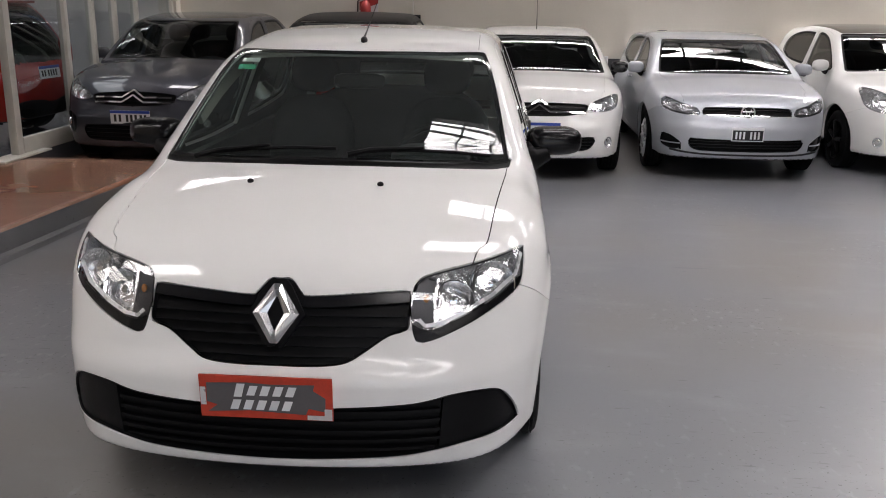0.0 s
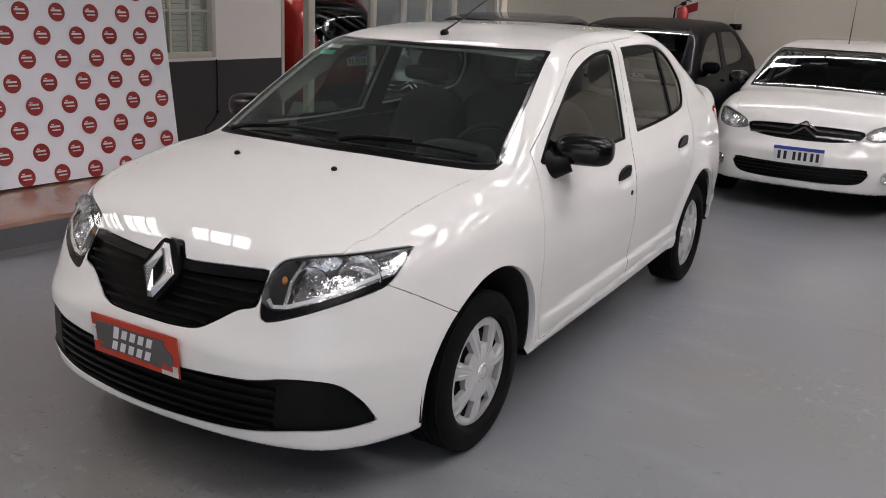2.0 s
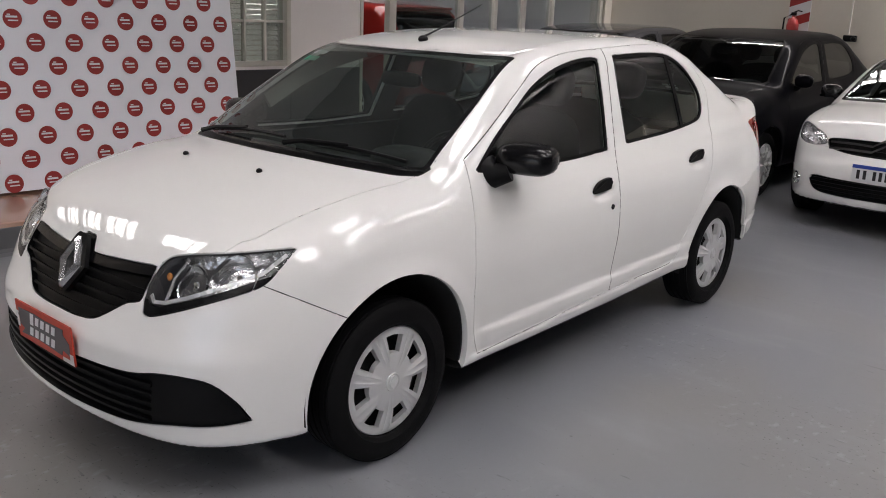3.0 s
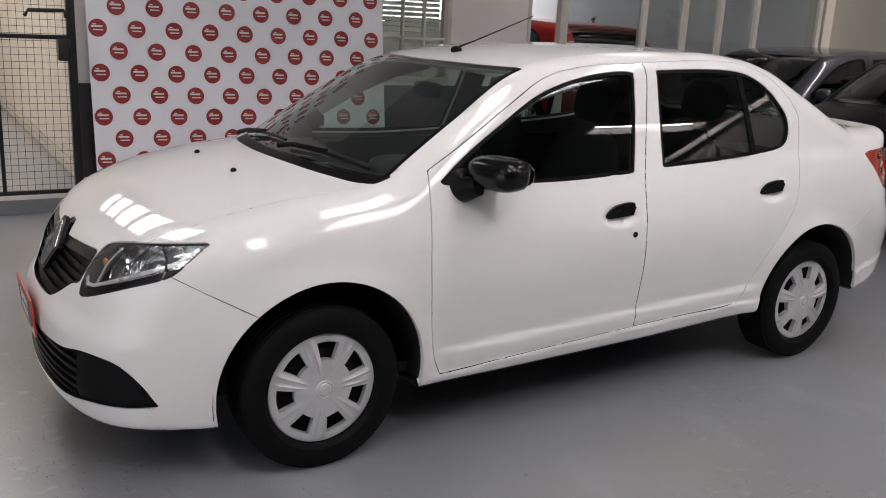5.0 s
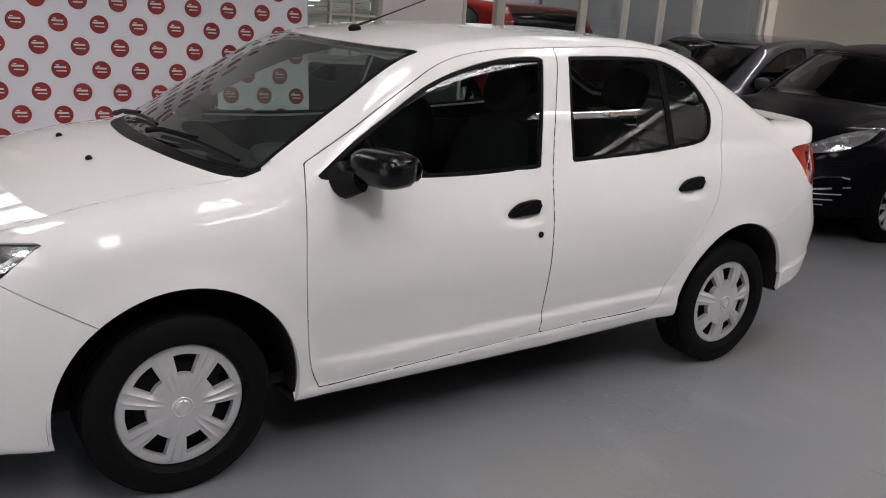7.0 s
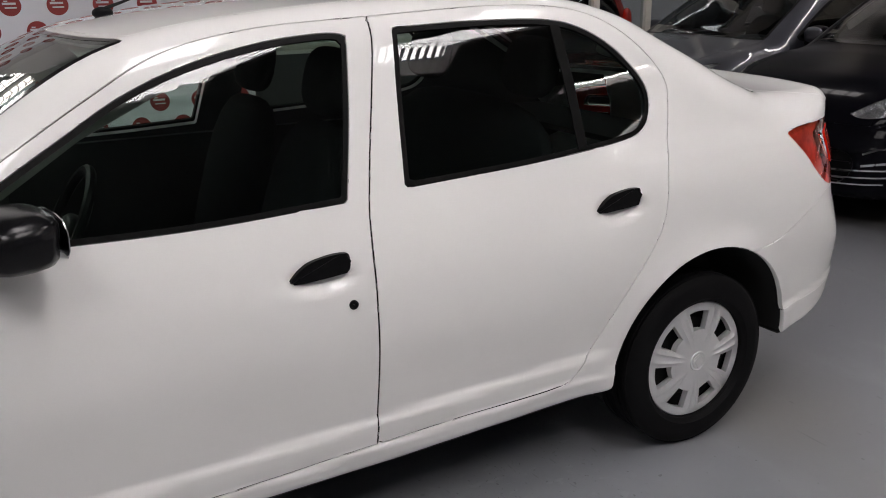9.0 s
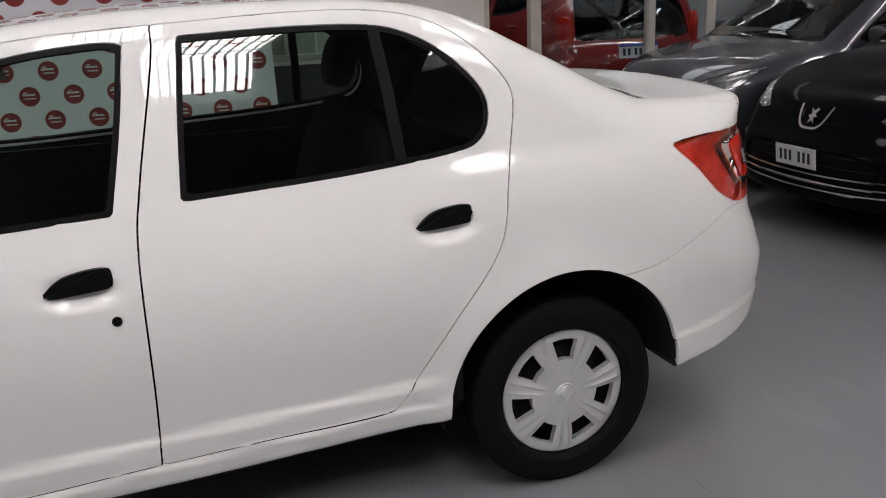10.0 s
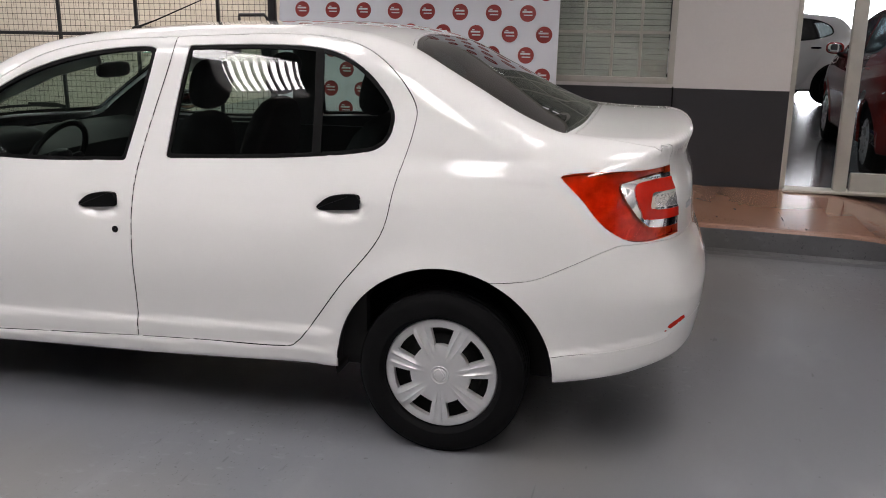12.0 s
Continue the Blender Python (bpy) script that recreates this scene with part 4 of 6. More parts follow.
# ---- cars ----
def wheel_mesh_tyre(r, w, rim):
    """A tyre round the x axis, outer face at x = w / 2."""
    h = w / 2
    prof = [(-h * 0.86, rim), (-h * 0.98, rim + 0.012), (-h, rim + (r - rim) * 0.5), (-h * 0.93, r - 0.02), (-h * 0.78, r - 0.006)]
    for k in range(5):
        a = -h * 0.72 + k * h * 0.36
        prof += [(a - 0.006, r - 0.001), (a - 0.004, r - 0.007), (a + 0.004, r - 0.007), (a + 0.006, r - 0.001)]
    prof += [(h * 0.78, r - 0.006), (h * 0.93, r - 0.02), (h, rim + (r - rim) * 0.5), (h * 0.99, rim + 0.016), (h * 0.94, rim + 0.012), (h * 0.9, rim + 0.004), (h * 0.86, rim), (0, rim - 0.012), (-h * 0.86, rim)]
    return lathe(prof, "x", 72)


def hubcap(r, arms, out):
    """A wheel cover facing +x: a smooth dome with tapered windows between arms that carry two ridges each."""
    bm = bmesh.new()
    pitch, low, high = 2 * math.pi / arms, 0.52, 0.82
    ease = lambda t: max(0.0, min(1.0, t)) ** 2 * (3 - 2 * max(0.0, min(1.0, t)))
    radii = [0.0, 0.05, 0.10, 0.118, 0.128, 0.15, 0.155, 0.165, 0.20, 0.26, 0.32, 0.38, 0.43, 0.47, 0.49, 0.505, low, 0.58, 0.65, 0.70, 0.75, 0.785, high, 0.84, 0.865, 0.89, 0.92, 0.95, 0.972, 0.987, 1.0]
    arm, pane = [k / 9 for k in range(10)], [-0.7, -0.35, 0.0, 0.35, 0.7]
    rows = []
    for q in radii:
        gap = 0.245 + 0.03 * ease((q - 0.5) / 0.35)
        spots = [("arm", u, 0.5 - u * (0.5 - gap)) for u in arm] + [("pane", v, v * gap) for v in reversed(pane)] + [("arm", 1 - u, -(gap + u * (0.5 - gap))) for u in arm[:-1]]
        dome = out * (1 - 0.30 * max(q - 0.2, 0) ** 1.8) - 0.016 * ease((q - 0.95) / 0.05)
        dome += 0.0035 * ease((0.165 - q) / 0.012) - 0.003 * ease((q - 0.10) / 0.02) * ease((0.15 - q) / 0.02)
        ring = []
        for k, (kind, u, off) in enumerate(spots * arms):
            a = pitch * (off - k // len(spots)) + math.pi / 2
            d = dome
            along = ease((q - 0.26) / 0.26) * ease((0.93 - q) / 0.10)
            if kind == "arm":
                d += along * (0.0048 * math.exp(-((u - 0.45) / 0.16) ** 2) - 0.0025 * ease((u - 0.72) / 0.28))
            else:
                d -= 0.0025 * along + 0.003 * ease((q - 0.38) / 0.16) * ease((0.90 - q) / 0.06) * (1 - abs(u))
            ring.append(bm.verts.new((d, q * r * math.cos(a), q * r * math.sin(a))) if (q > 0 or k == 0) else ring[0])
        rows.append(ring)
    per = len(rows[0]) // arms
    for i, q in enumerate(radii[:-1]):
        for k in range(per * arms):
            if low <= q < high and 9 <= k % per <= 14:
                continue
            k2 = (k + 1) % (per * arms)
            bm.faces.new(list(dict.fromkeys([rows[i][k], rows[i + 1][k], rows[i + 1][k2], rows[i][k2]])))
    for v in [v for v in bm.verts if not v.link_faces]:
        bm.verts.remove(v)
    ext = bmesh.ops.extrude_edge_only(bm, edges=[e for e in bm.edges if e.is_boundary])["geom"]
    for v in ext:
        if isinstance(v, bmesh.types.BMVert):
            v.co.x -= 0.022
    return bm


def alloy(r, arms, out):
    """An open alloy wheel facing +x."""
    bm = lathe([(out - 0.10, r * 0.96), (out - 0.006, r * 0.97), (out, r), (out + 0.002, r * 0.985), (out - 0.012, r * 0.90), (out - 0.09, r * 0.88)], "x", 48)
    for k in range(arms):
        a = 2 * math.pi * k / arms + math.pi / 2
        rot = Matrix.Rotation(a, 4, "X")
        arm = [rot @ Vector(p) for p in ((out - 0.02, 0.0, 0.0), (out - 0.008, r * 0.5, 0.0), (out - 0.008, r * 0.94, 0.0))]
        tube(arm, [r * 0.16, r * 0.12, r * 0.10], 6, bm)
    lathe([(out - 0.03, r * 0.22), (out + 0.004, r * 0.2), (out + 0.01, r * 0.12), (out + 0.01, 0.001)], "x", 24, bm)
    return bm


WHEELS = {}


def wheel(parent, x, y, z, r, rim, style, name="wheel", lean=0):
    """One wheel: tyre, cover and dark disc behind; x < 0 faces the other way."""
    key = (r, rim, style)
    if key not in WHEELS:
        tyre = wheel_mesh_tyre(r, 0.19, rim)
        cover = hubcap(rim * 1.02, 7, 0.088) if style == "cover" else alloy(rim, 10 if style == "alloy" else 7, 0.085)
        WHEELS[key] = [tyre, cover, lathe([(0.02, rim * 0.985), (0.022, rim * 0.7), (0.03, rim * 0.66), (0.03, 0.001)], "x", 32)]
        made = []
        for nm, bm, mat in zip(("tyre", "wheel_cover" if style == "cover" else "rim", "brake_disc"), WHEELS[key], (RUBBER, PLASTIC if style == "dark" else COVER if style == "cover" else SATIN, UNDER)):
            ob = part(nm, bm, mat)
            made.append((nm, ob.data))
            bpy.data.objects.remove(ob)
        WHEELS[key] = made
    hub = new(name)
    hub.empty_display_size = 0.05
    hub.parent = parent
    hub.matrix_local = Matrix.Translation((x, y, z)) @ (Matrix.Rotation(math.pi, 4, "Z") if x < 0 else Matrix.Identity(4)) @ Matrix.Rotation(radians(lean), 4, "X")
    for nm, me in WHEELS[key]:
        ob = new(nm, me)
        ob.parent = hub
    if style == "cover":
        part("badge", slab([(0.0, 0.026), (0.019, 0.0), (0.0, -0.026), (-0.019, 0.0)], 0.003, Matrix(((0, 0, 1, 0.0925), (1, 0, 0, 0), (0, 1, 0, 0), (0, 0, 0, 1)))), SATIN, hub)
    return hub


def seat(parent, x, y, wide, z=0.30, rests=1):
    """A car seat facing -y."""
    s = new("seat")
    s.parent = parent
    part("cushion", blob((wide / 2, 0.27, 0.09), pose(x, y, z + 0.17), power=4.0), CLOTH, s)
    lean = pose(x, y + 0.29, z + 0.50, -17, 0, 0)
    part("backrest", blob((wide / 2 * 0.96, 0.085, 0.36), lean, power=3.2), CLOTH, s)
    for k in range(rests):
        dx = (k - (rests - 1) / 2) * wide * 0.58
        part("headrest", blob((0.125, 0.055, 0.10), pose(x + dx, y + 0.41, z + 0.96, -14), power=3.0), CLOTH, s)


def cabin(parent, b, wheel_side=1, light_trim=False):
    """Floor, dashboard, steering wheel, seats, mirror and parcel shelf."""
    s = b.s
    y0 = s["screen_base"]
    base = s["base"]
    part("cabin_floor", box(-0.70, 0.70, y0 - 0.05, base + 0.1, 0.26, 0.30), TRIM_GREY, parent)
    dash = bmesh.new()
    rows = []
    for x in np.linspace(-0.70, 0.70, 15):
        bow = 0.16 * x * x
        rows.append([dash.verts.new((x, y0 + dy + bow, z)) for dy, z in ((0.02, s["belt"] - 0.045), (0.22, s["belt"] - 0.015), (0.40, s["belt"] - 0.03), (0.50, s["belt"] - 0.09), (0.50, s["belt"] - 0.25), (0.42, s["belt"] - 0.42), (0.30, 0.4))])
    for a, c in zip(rows, rows[1:]):
        for k in range(6):
            dash.faces.new((a[k], c[k], c[k + 1], a[k + 1]))
    part("dashboard", dash, TRIM_GREY, parent)
    wx = 0.36 * wheel_side
    part("instrument_hood", blob((0.17, 0.11, 0.06), pose(wx, y0 + 0.42, s["belt"] - 0.02), power=3), TRIM_GREY, parent)
    m = pose(wx, y0 + 0.66, s["belt"] - 0.09, 62, 0, 0)
    ring = [m @ Vector((0.185 * math.cos(a), 0.185 * math.sin(a), 0)) for a in np.linspace(0, 2 * math.pi, 33)]
    st = tube(ring, 0.014, 8, close=False)
    for a in (0, math.pi, -math.pi / 2):
        tube([m @ Vector((0, 0, -0.02)), m @ Vector((0.18 * math.cos(a), 0.18 * math.sin(a), 0))], 0.016, 6, st)
    blob((0.07, 0.06, 0.03), m @ pose(0, 0, -0.015), st, 3.0)
    part("steering_wheel", st, PLASTIC, parent)
    for x in (-0.36, 0.36):
        seat(parent, x, y0 + 1.02, 0.48)
    seat(parent, 0, base - 0.78, 1.22, 0.30, rests=2)
    top = b.top_at(0, s["screen_top"] - 0.08)
    part("rear_view_mirror", blob((0.12, 0.018, 0.035), pose(0, top.y + 0.10, top.z - 0.11), power=4), PLASTIC, parent)
    part("parcel_shelf", box(-0.58, 0.58, base - 0.02, s["glass_base"] - 0.05, s["belt"] - 0.03, s["belt"] - 0.01), TRIM_GREY, parent)
    for sgn in (-1, 1):
        part("door_lining", box(min(sgn * 0.74, sgn * 0.70), max(sgn * 0.74, sgn * 0.70), y0 + 0.35, base - 0.3, 0.3, s["belt"] - 0.03), TRIM_LIGHT if light_trim else TRIM_GREY, parent, smooth=False)
        lining = [b.side_at(y, z) - Vector((0.05, 0, 0)) for y, z in s["pillar"]]
        part("pillar_lining", ribbon([Vector((p.x * sgn, p.y, p.z)) for p in lining], [(-sgn, 0, 0)] * len(lining), 0.085, 0.02), TRIM_LIGHT, parent)
    ceil = bmesh.new()
    ys = np.linspace(s["screen_top"] + 0.02, s["glass_top"] - 0.05, 10)
    rows = [[ceil.verts.new((x, y, b.top_at(0, y).z - 0.035 - 0.05 * x * x)) for x in np.linspace(-0.52, 0.52, 9)] for y in ys]
    for a, c in zip(rows, rows[1:]):
        for k in range(8):
            ceil.faces.new((a[k], a[k + 1], c[k + 1], c[k]))
    part("headlining", ceil, TRIM_LIGHT, parent)


def number_plate(parent, b, x, z, tilt, wide, high, style, y=None):
    """A plate whose number is drawn as plain bars."""
    p = Vector((x, y, z)) if y is not None else b.front_at(x, z)
    m = Matrix.Translation(p) @ Matrix.Rotation(radians(90 + tilt), 4, "X") @ Matrix.Translation((0, 0, 0.004))
    ground = INK if style == "dark" else WHITE_SIGN
    rim = part("number_plate", slab([(-wide / 2, -high / 2), (wide / 2, -high / 2), (wide / 2, high / 2), (-wide / 2, high / 2)], 0.006, m), ground if style != "dark" else WHITE_SIGN, parent, "number plate with its number as bars", smooth=False)
    m2 = m @ Matrix.Translation((0, 0, 0.0065))
    if style == "dark":
        part("plate_field", slab([(-wide / 2 + 0.008, -high / 2 + 0.008), (wide / 2 - 0.008, -high / 2 + 0.008), (wide / 2 - 0.008, high / 2 - 0.024), (-wide / 2 + 0.008, high / 2 - 0.024)], 0.001, m2), INK, rim, smooth=False)
        m2 = m2 @ Matrix.Translation((0, -0.008, 0.0015))
    if style == "blue":
        part("plate_band", slab([(-wide / 2, high / 2 - 0.028), (wide / 2, high / 2 - 0.028), (wide / 2, high / 2), (-wide / 2, high / 2)], 0.001, m2), BLUE_INK, rim, smooth=False)
        m2 = m2 @ Matrix.Translation((0, -0.010, 0))
    for x0 in ((-0.38, -0.26, -0.08, 0.03, 0.14, 0.27, 0.38) if style == "blue" else (-0.36, -0.24, -0.12, 0.10, 0.22, 0.34)):
        w, h2 = 0.06 * wide, 0.27 * high
        cx = x0 * wide
        part("plate_bar", slab([(cx - w / 2, -h2), (cx + w / 2, -h2), (cx + w / 2, h2), (cx - w / 2, h2)], 0.001, m2), WHITE_SIGN if style == "dark" else INK, rim, smooth=False)
    return rim


def door_mirror(parent, b, y, z, paint, size=1.0, reach=0.13):
    for sgn in (1, -1):
        p = b.side_at(y, z)
        m = pose(sgn * (p.x + reach), p.y - 0.02, z + 0.06, 0, 0, -8 * sgn)
        ob = part("door_mirror", blob((0.115 * size, 0.055 * size, 0.078 * size), m, power=2.8), paint, parent)
        part("mirror_glass", blob((0.092 * size, 0.004, 0.06 * size), m @ pose(0, 0.05 * size, 0), power=3.2, v=8), MIRROR, ob)
        part("mirror_arm", tube([(sgn * (p.x - 0.03), p.y + 0.02, z - 0.02), (sgn * (p.x + 0.03), p.y + 0.005, z - 0.008), (sgn * (p.x + reach * 0.7), p.y - 0.01, z + 0.02)], [0.05 * size, 0.036 * size, 0.03 * size], 12), PLASTIC, ob)


def bars_on_front(parent, b, loop, zs, mat, wide, thick, sink, name="slat"):
    """Level slats across an opening of the front."""
    for z in zs:
        xx = np.linspace(loop[:, 0].min(), loop[:, 0].max(), 60)
        inside = xx[depth_in(loop, np.stack([xx, np.full(60, z)], -1)) < -0.004]
        if len(inside) < 3:
            continue
        pts, ns = [], []
        for p, nn in b.fronts([(x, z) for x in np.linspace(inside[0], inside[-1], 24)]):
            pts.append(p - nn * sink)
            ns.append(nn)
        part(name, ribbon(pts, ns, wide, thick), mat, parent)


def mirrored(points):
    """Points of the half x >= 0, from the middle round to the middle, as a whole outline."""
    return [tuple(p) for p in points] + [(-p[0], *p[1:]) for p in reversed(points) if p[0] > 1e-6]


def lamp_bowl(parent, b, x, z, r, deep, mat=None, sgn=1, back=0.010):
    """A round reflector with its bulb holder, set square to the lens and behind it."""
    p = b.front_at(abs(x), z)
    n = b.normal_at(p)
    prof = [(0.0, r), (deep * 0.3, r * 0.93), (deep * 0.7, r * 0.66), (deep * 0.95, r * 0.3), (deep, 0.002)]
    bm = lathe(prof, "y", 28)
    lathe([(deep * 0.25, 0.002), (deep * 0.3, r * 0.16), (deep * 0.6, r * 0.2), (deep, r * 0.2)], "y", 14, bm)
    n = Vector((sgn * n.x, n.y, n.z))
    face = (n + Vector((0, -1.0, 0))).normalized()
    turn = face.to_track_quat("-Y", "Z").to_matrix().to_4x4()
    q = Vector((sgn * p.x, p.y, p.z)) - n * (back + 0.35 * r)
    bmesh.ops.transform(bm, matrix=Matrix.Translation(q) @ turn, verts=bm.verts)
    bowl = part("reflector", bm, mat or REFLECTOR, parent)
    rim = lathe([(-0.002, r * 0.99), (-0.004, r * 1.03), (0.004, r * 1.05), (0.012, r * 0.97)], "y", 28)
    lathe([(deep * 0.22, 0.002), (deep * 0.24, r * 0.17), (deep * 0.4, r * 0.2)], "y", 14, rim)
    bmesh.ops.transform(rim, matrix=Matrix.Translation(q) @ turn, verts=rim.verts)
    part("reflector_rim", rim, CHROME, parent)
    return bowl


def white_sedan():
    b = Body(SEDAN)
    b.s.update(screen_base=0.12, screen_top=0.84, glass_top=2.40, glass_base=3.0, pillar=[(0.62, 1.13), (0.80, 1.24), (1.0, 1.33), (1.2, 1.38)])
    k = Skin(b, 0.0125)
    car = thing("white_sedan", "white four-door sedan with black mirrors and silver wheel covers", "car")
    # wheel openings and belly
    for y in (0.005, 2.645):
        k.cut(np.hypot(k.v[:, 1] - y, (k.v[:, 2] - 0.318)) - 0.388, "void", where=k.v[:, 0] > 0.45)
    k.cut(k.n[:, 2] + 0.72, "belly")
    # glass
    front_win = [(0.47, 1.012, 1), (0.62, 1.118), (0.78, 1.213), (0.92, 1.292), (1.08, 1.352), (1.26, 1.392), (1.42, 1.408), (1.482, 1.404, 1), (1.452, 1.22), (1.408, 1.014, 1), (1.0, 1.0)]
    rear_win = [(1.588, 1.030, 1), (1.606, 1.22), (1.630, 1.415, 1), (1.90, 1.424), (2.12, 1.418), (2.24, 1.388), (2.34, 1.325), (2.42, 1.235), (2.43, 1.165), (2.395, 1.105), (2.30, 1.078), (2.0, 1.050)]
    for loop, pane, seal in ((front_win, "front_window", "front_seal"), (rear_win, "rear_window", "rear_seal")):
        k.side(loop, seal, grow=0.006)
        k.side(loop, pane, (seal,), grow=-0.007)
    screen = mirrored([(0.0, 0.115), (0.35, 0.150), (0.60, 0.225), (0.70, 0.275, 1), (0.645, 0.62), (0.575, 0.955, 1), (0.35, 0.88), (0.0, 0.838)])
    k.above(mirrored([(0.0, 0.055), (0.35, 0.092), (0.60, 0.170), (0.70, 0.235, 1), (0.71, 0.30, 1), (0.60, 0.30), (0.0, 0.20)]), "scuttle")
    k.above(screen, "screen_edge", ("body", "scuttle"))
    k.above(screen, "windscreen", ("screen_edge",), grow=-0.016)
    back = mirrored([(0.0, 2.385), (0.30, 2.41), (0.52, 2.46, 1), (0.585, 2.75), (0.62, 3.02, 1), (0.35, 3.055), (0.0, 3.06)])
    k.above(back, "glass_edge")
    k.above(back, "rear_screen", ("glass_edge",), grow=-0.02)
    # front openings
    lamp = [(0.407, 0.715, 1), (0.422, 0.788), (0.48, 0.812), (0.61, 0.832), (0.71, 0.848), (0.755, 0.853, 1), (0.757, 0.80), (0.740, 0.745), (0.66, 0.702), (0.54, 0.652), (0.455, 0.626), (0.425, 0.638)]
    k.front(lamp, "head_lamp")
    k.front([(0.38, 0.60, 1), (0.80, 0.60, 1), (0.80, 0.800, 1), (0.745, 0.775), (0.66, 0.730), (0.54, 0.682), (0.465, 0.660), (0.43, 0.672), (0.38, 0.70, 1)], "lamp_mask", ("head_lamp",))
    grille = mirrored([(0.0, 0.796), (0.035, 0.793), (0.07, 0.760), (0.095, 0.752), (0.25, 0.760), (0.405, 0.768, 1), (0.406, 0.715), (0.402, 0.664), (0.345, 0.645), (0.27, 0.598), (0.215, 0.571), (0.12, 0.563), (0.0, 0.563)])
    k.front(grille, "grille")
    k.front(mirrored([(0.0, 0.82), (0.42, 0.80, 1), (0.42, 0.738, 1), (0.25, 0.728), (0.125, 0.722), (0.0, 0.722)]), "grille_brow", ("grille",))
    intake = mirrored([(0.0, 0.436), (0.21, 0.440), (0.43, 0.450), (0.54, 0.469), (0.63, 0.470), (0.69, 0.452), (0.733, 0.390), (0.757, 0.313, 1), (0.70, 0.303), (0.60, 0.299), (0.50, 0.284), (0.40, 0.270), (0.21, 0.262), (0.0, 0.258)])
    k.front(intake, "intake")
    k.front([(0.525, 0.52, 1), (0.85, 0.52, 1), (0.85, 0.20, 1), (0.50, 0.20, 1)], "fog_cover", ("intake",))
    # rear bumper with its lower lip, boot lid, tail lamp, reflector
    k.side([(2.75, 0.672, 1), (2.83, 0.670), (2.95, 0.684), (3.065, 0.735), (3.20, 0.80), (3.30, 0.815), (3.8, 0.82, 1), (3.8, 0.1, 1), (2.75, 0.1, 1)], "rear_bumper")
    k.cut(np.maximum(k.v[:, 2] - 0.818, 3.33 - k.v[:, 1]), "rear_bumper")
    k.cut(np.maximum(k.v[:, 0] - 0.612, 3.33 - k.v[:, 1]), "boot_lid")
    k.side([(2.90, 0.395, 1), (3.045, 0.418), (3.26, 0.453), (3.40, 0.486), (3.47, 0.530), (3.80, 0.56, 1), (3.8, 0.1, 1), (2.90, 0.1, 1)], "bumper_lip", ("rear_bumper",))
    tail = [(3.02, 1.030, 1), (3.10, 1.043), (3.25, 1.050), (3.60, 1.058), (3.60, 0.838), (3.42, 0.834), (3.31, 0.822), (3.235, 0.837), (3.16, 0.889), (3.10, 0.957)]
    k.side(tail, "tail_lamp")
    k.side([(3.215, 1.008, 1), (3.236, 0.965), (3.274, 0.913), (3.303, 0.883), (3.35, 0.865), (3.60, 0.868, 1), (3.60, 1.045, 1), (3.38, 1.040), (3.30, 1.030)], "lamp_chrome", ("tail_lamp",))
    k.side([(3.266, 1.003), (3.276, 0.95), (3.296, 0.912), (3.32, 0.893), (3.60, 0.893, 1), (3.60, 1.029, 1), (3.36, 1.024), (3.31, 1.019)], "lamp_red", ("lamp_chrome",))
    k.side([(3.318, 0.924, 1), (3.322, 0.980, 1), (3.60, 0.986, 1), (3.60, 0.919, 1)], "lamp_rim", ("lamp_red",))
    k.side([(3.328, 0.931, 1), (3.332, 0.972, 1), (3.60, 0.978, 1), (3.60, 0.926, 1)], "lamp_clear", ("lamp_rim",))
    k.side([(3.39, 0.497, 1), (3.465, 0.540, 1), (3.458, 0.556, 1), (3.41, 0.530, 1)], "bumper_reflector", ("rear_bumper",))
    # panels
    k.side([(-1.2, 0.1, 1), (-1.2, 0.69, 1), (-0.70, 0.70, 1), (-0.60, 0.738), (-0.505, 0.752, 1), (-0.235, 0.606, 1), (-0.20, 0.1, 1)], "front_bumper", n=3)
    k.cut(np.maximum(k.v[:, 2] - 0.69, k.v[:, 1] + 0.5), "front_bumper")
    k.above(mirrored([(0.0, -1.0), (0.55, -0.80, 1), (0.60, -0.50), (0.635, -0.43), (0.655, -0.2), (0.685, 0.12), (0.70, 0.34, 1), (0.62, 0.27), (0.35, 0.165), (0.0, 0.128)]), "bonnet", ("body",), least=0.7)
    front_door = [(0.425, 1.055, 1), (0.412, 0.95), (0.402, 0.70), (0.43, 0.40), (0.472, 0.283, 1), (0.82, 0.304), (1.447, 0.338, 1), (1.456, 0.55), (1.462, 0.90), (1.487, 1.07), (1.552, 1.355), (1.563, 1.452, 1), (1.25, 1.432), (1.02, 1.385), (0.84, 1.295), (0.62, 1.165)]
    rear_door = [(1.447, 0.338, 1), (1.456, 0.55), (1.462, 0.90), (1.487, 1.07), (1.552, 1.355), (1.563, 1.452, 1), (1.95, 1.468), (2.18, 1.458), (2.32, 1.420), (2.43, 1.345), (2.51, 1.245), (2.512, 1.16), (2.465, 0.98), (2.42, 0.80), (2.275, 0.612), (2.165, 0.46), (2.105, 0.385), (2.04, 0.360), (1.75, 0.351)]
    k.side(front_door, "front_door")
    k.side(rear_door, "rear_door")
    k.above(mirrored([(0.0, 3.075), (0.35, 3.07), (0.60, 3.045, 1), (0.655, 3.3), (0.66, 3.7, 1), (0.0, 3.7, 1)]), "boot_lid")
    k.above(mirrored([(0.0, 0.86), (0.35, 0.90), (0.545, 0.97, 1), (0.535, 1.5), (0.525, 2.2), (0.50, 2.44, 1), (0.28, 2.395), (0.0, 2.37)]), "roof")

    def add(name, label, mat, **kw):
        me = k.mesh(name, label, **kw)
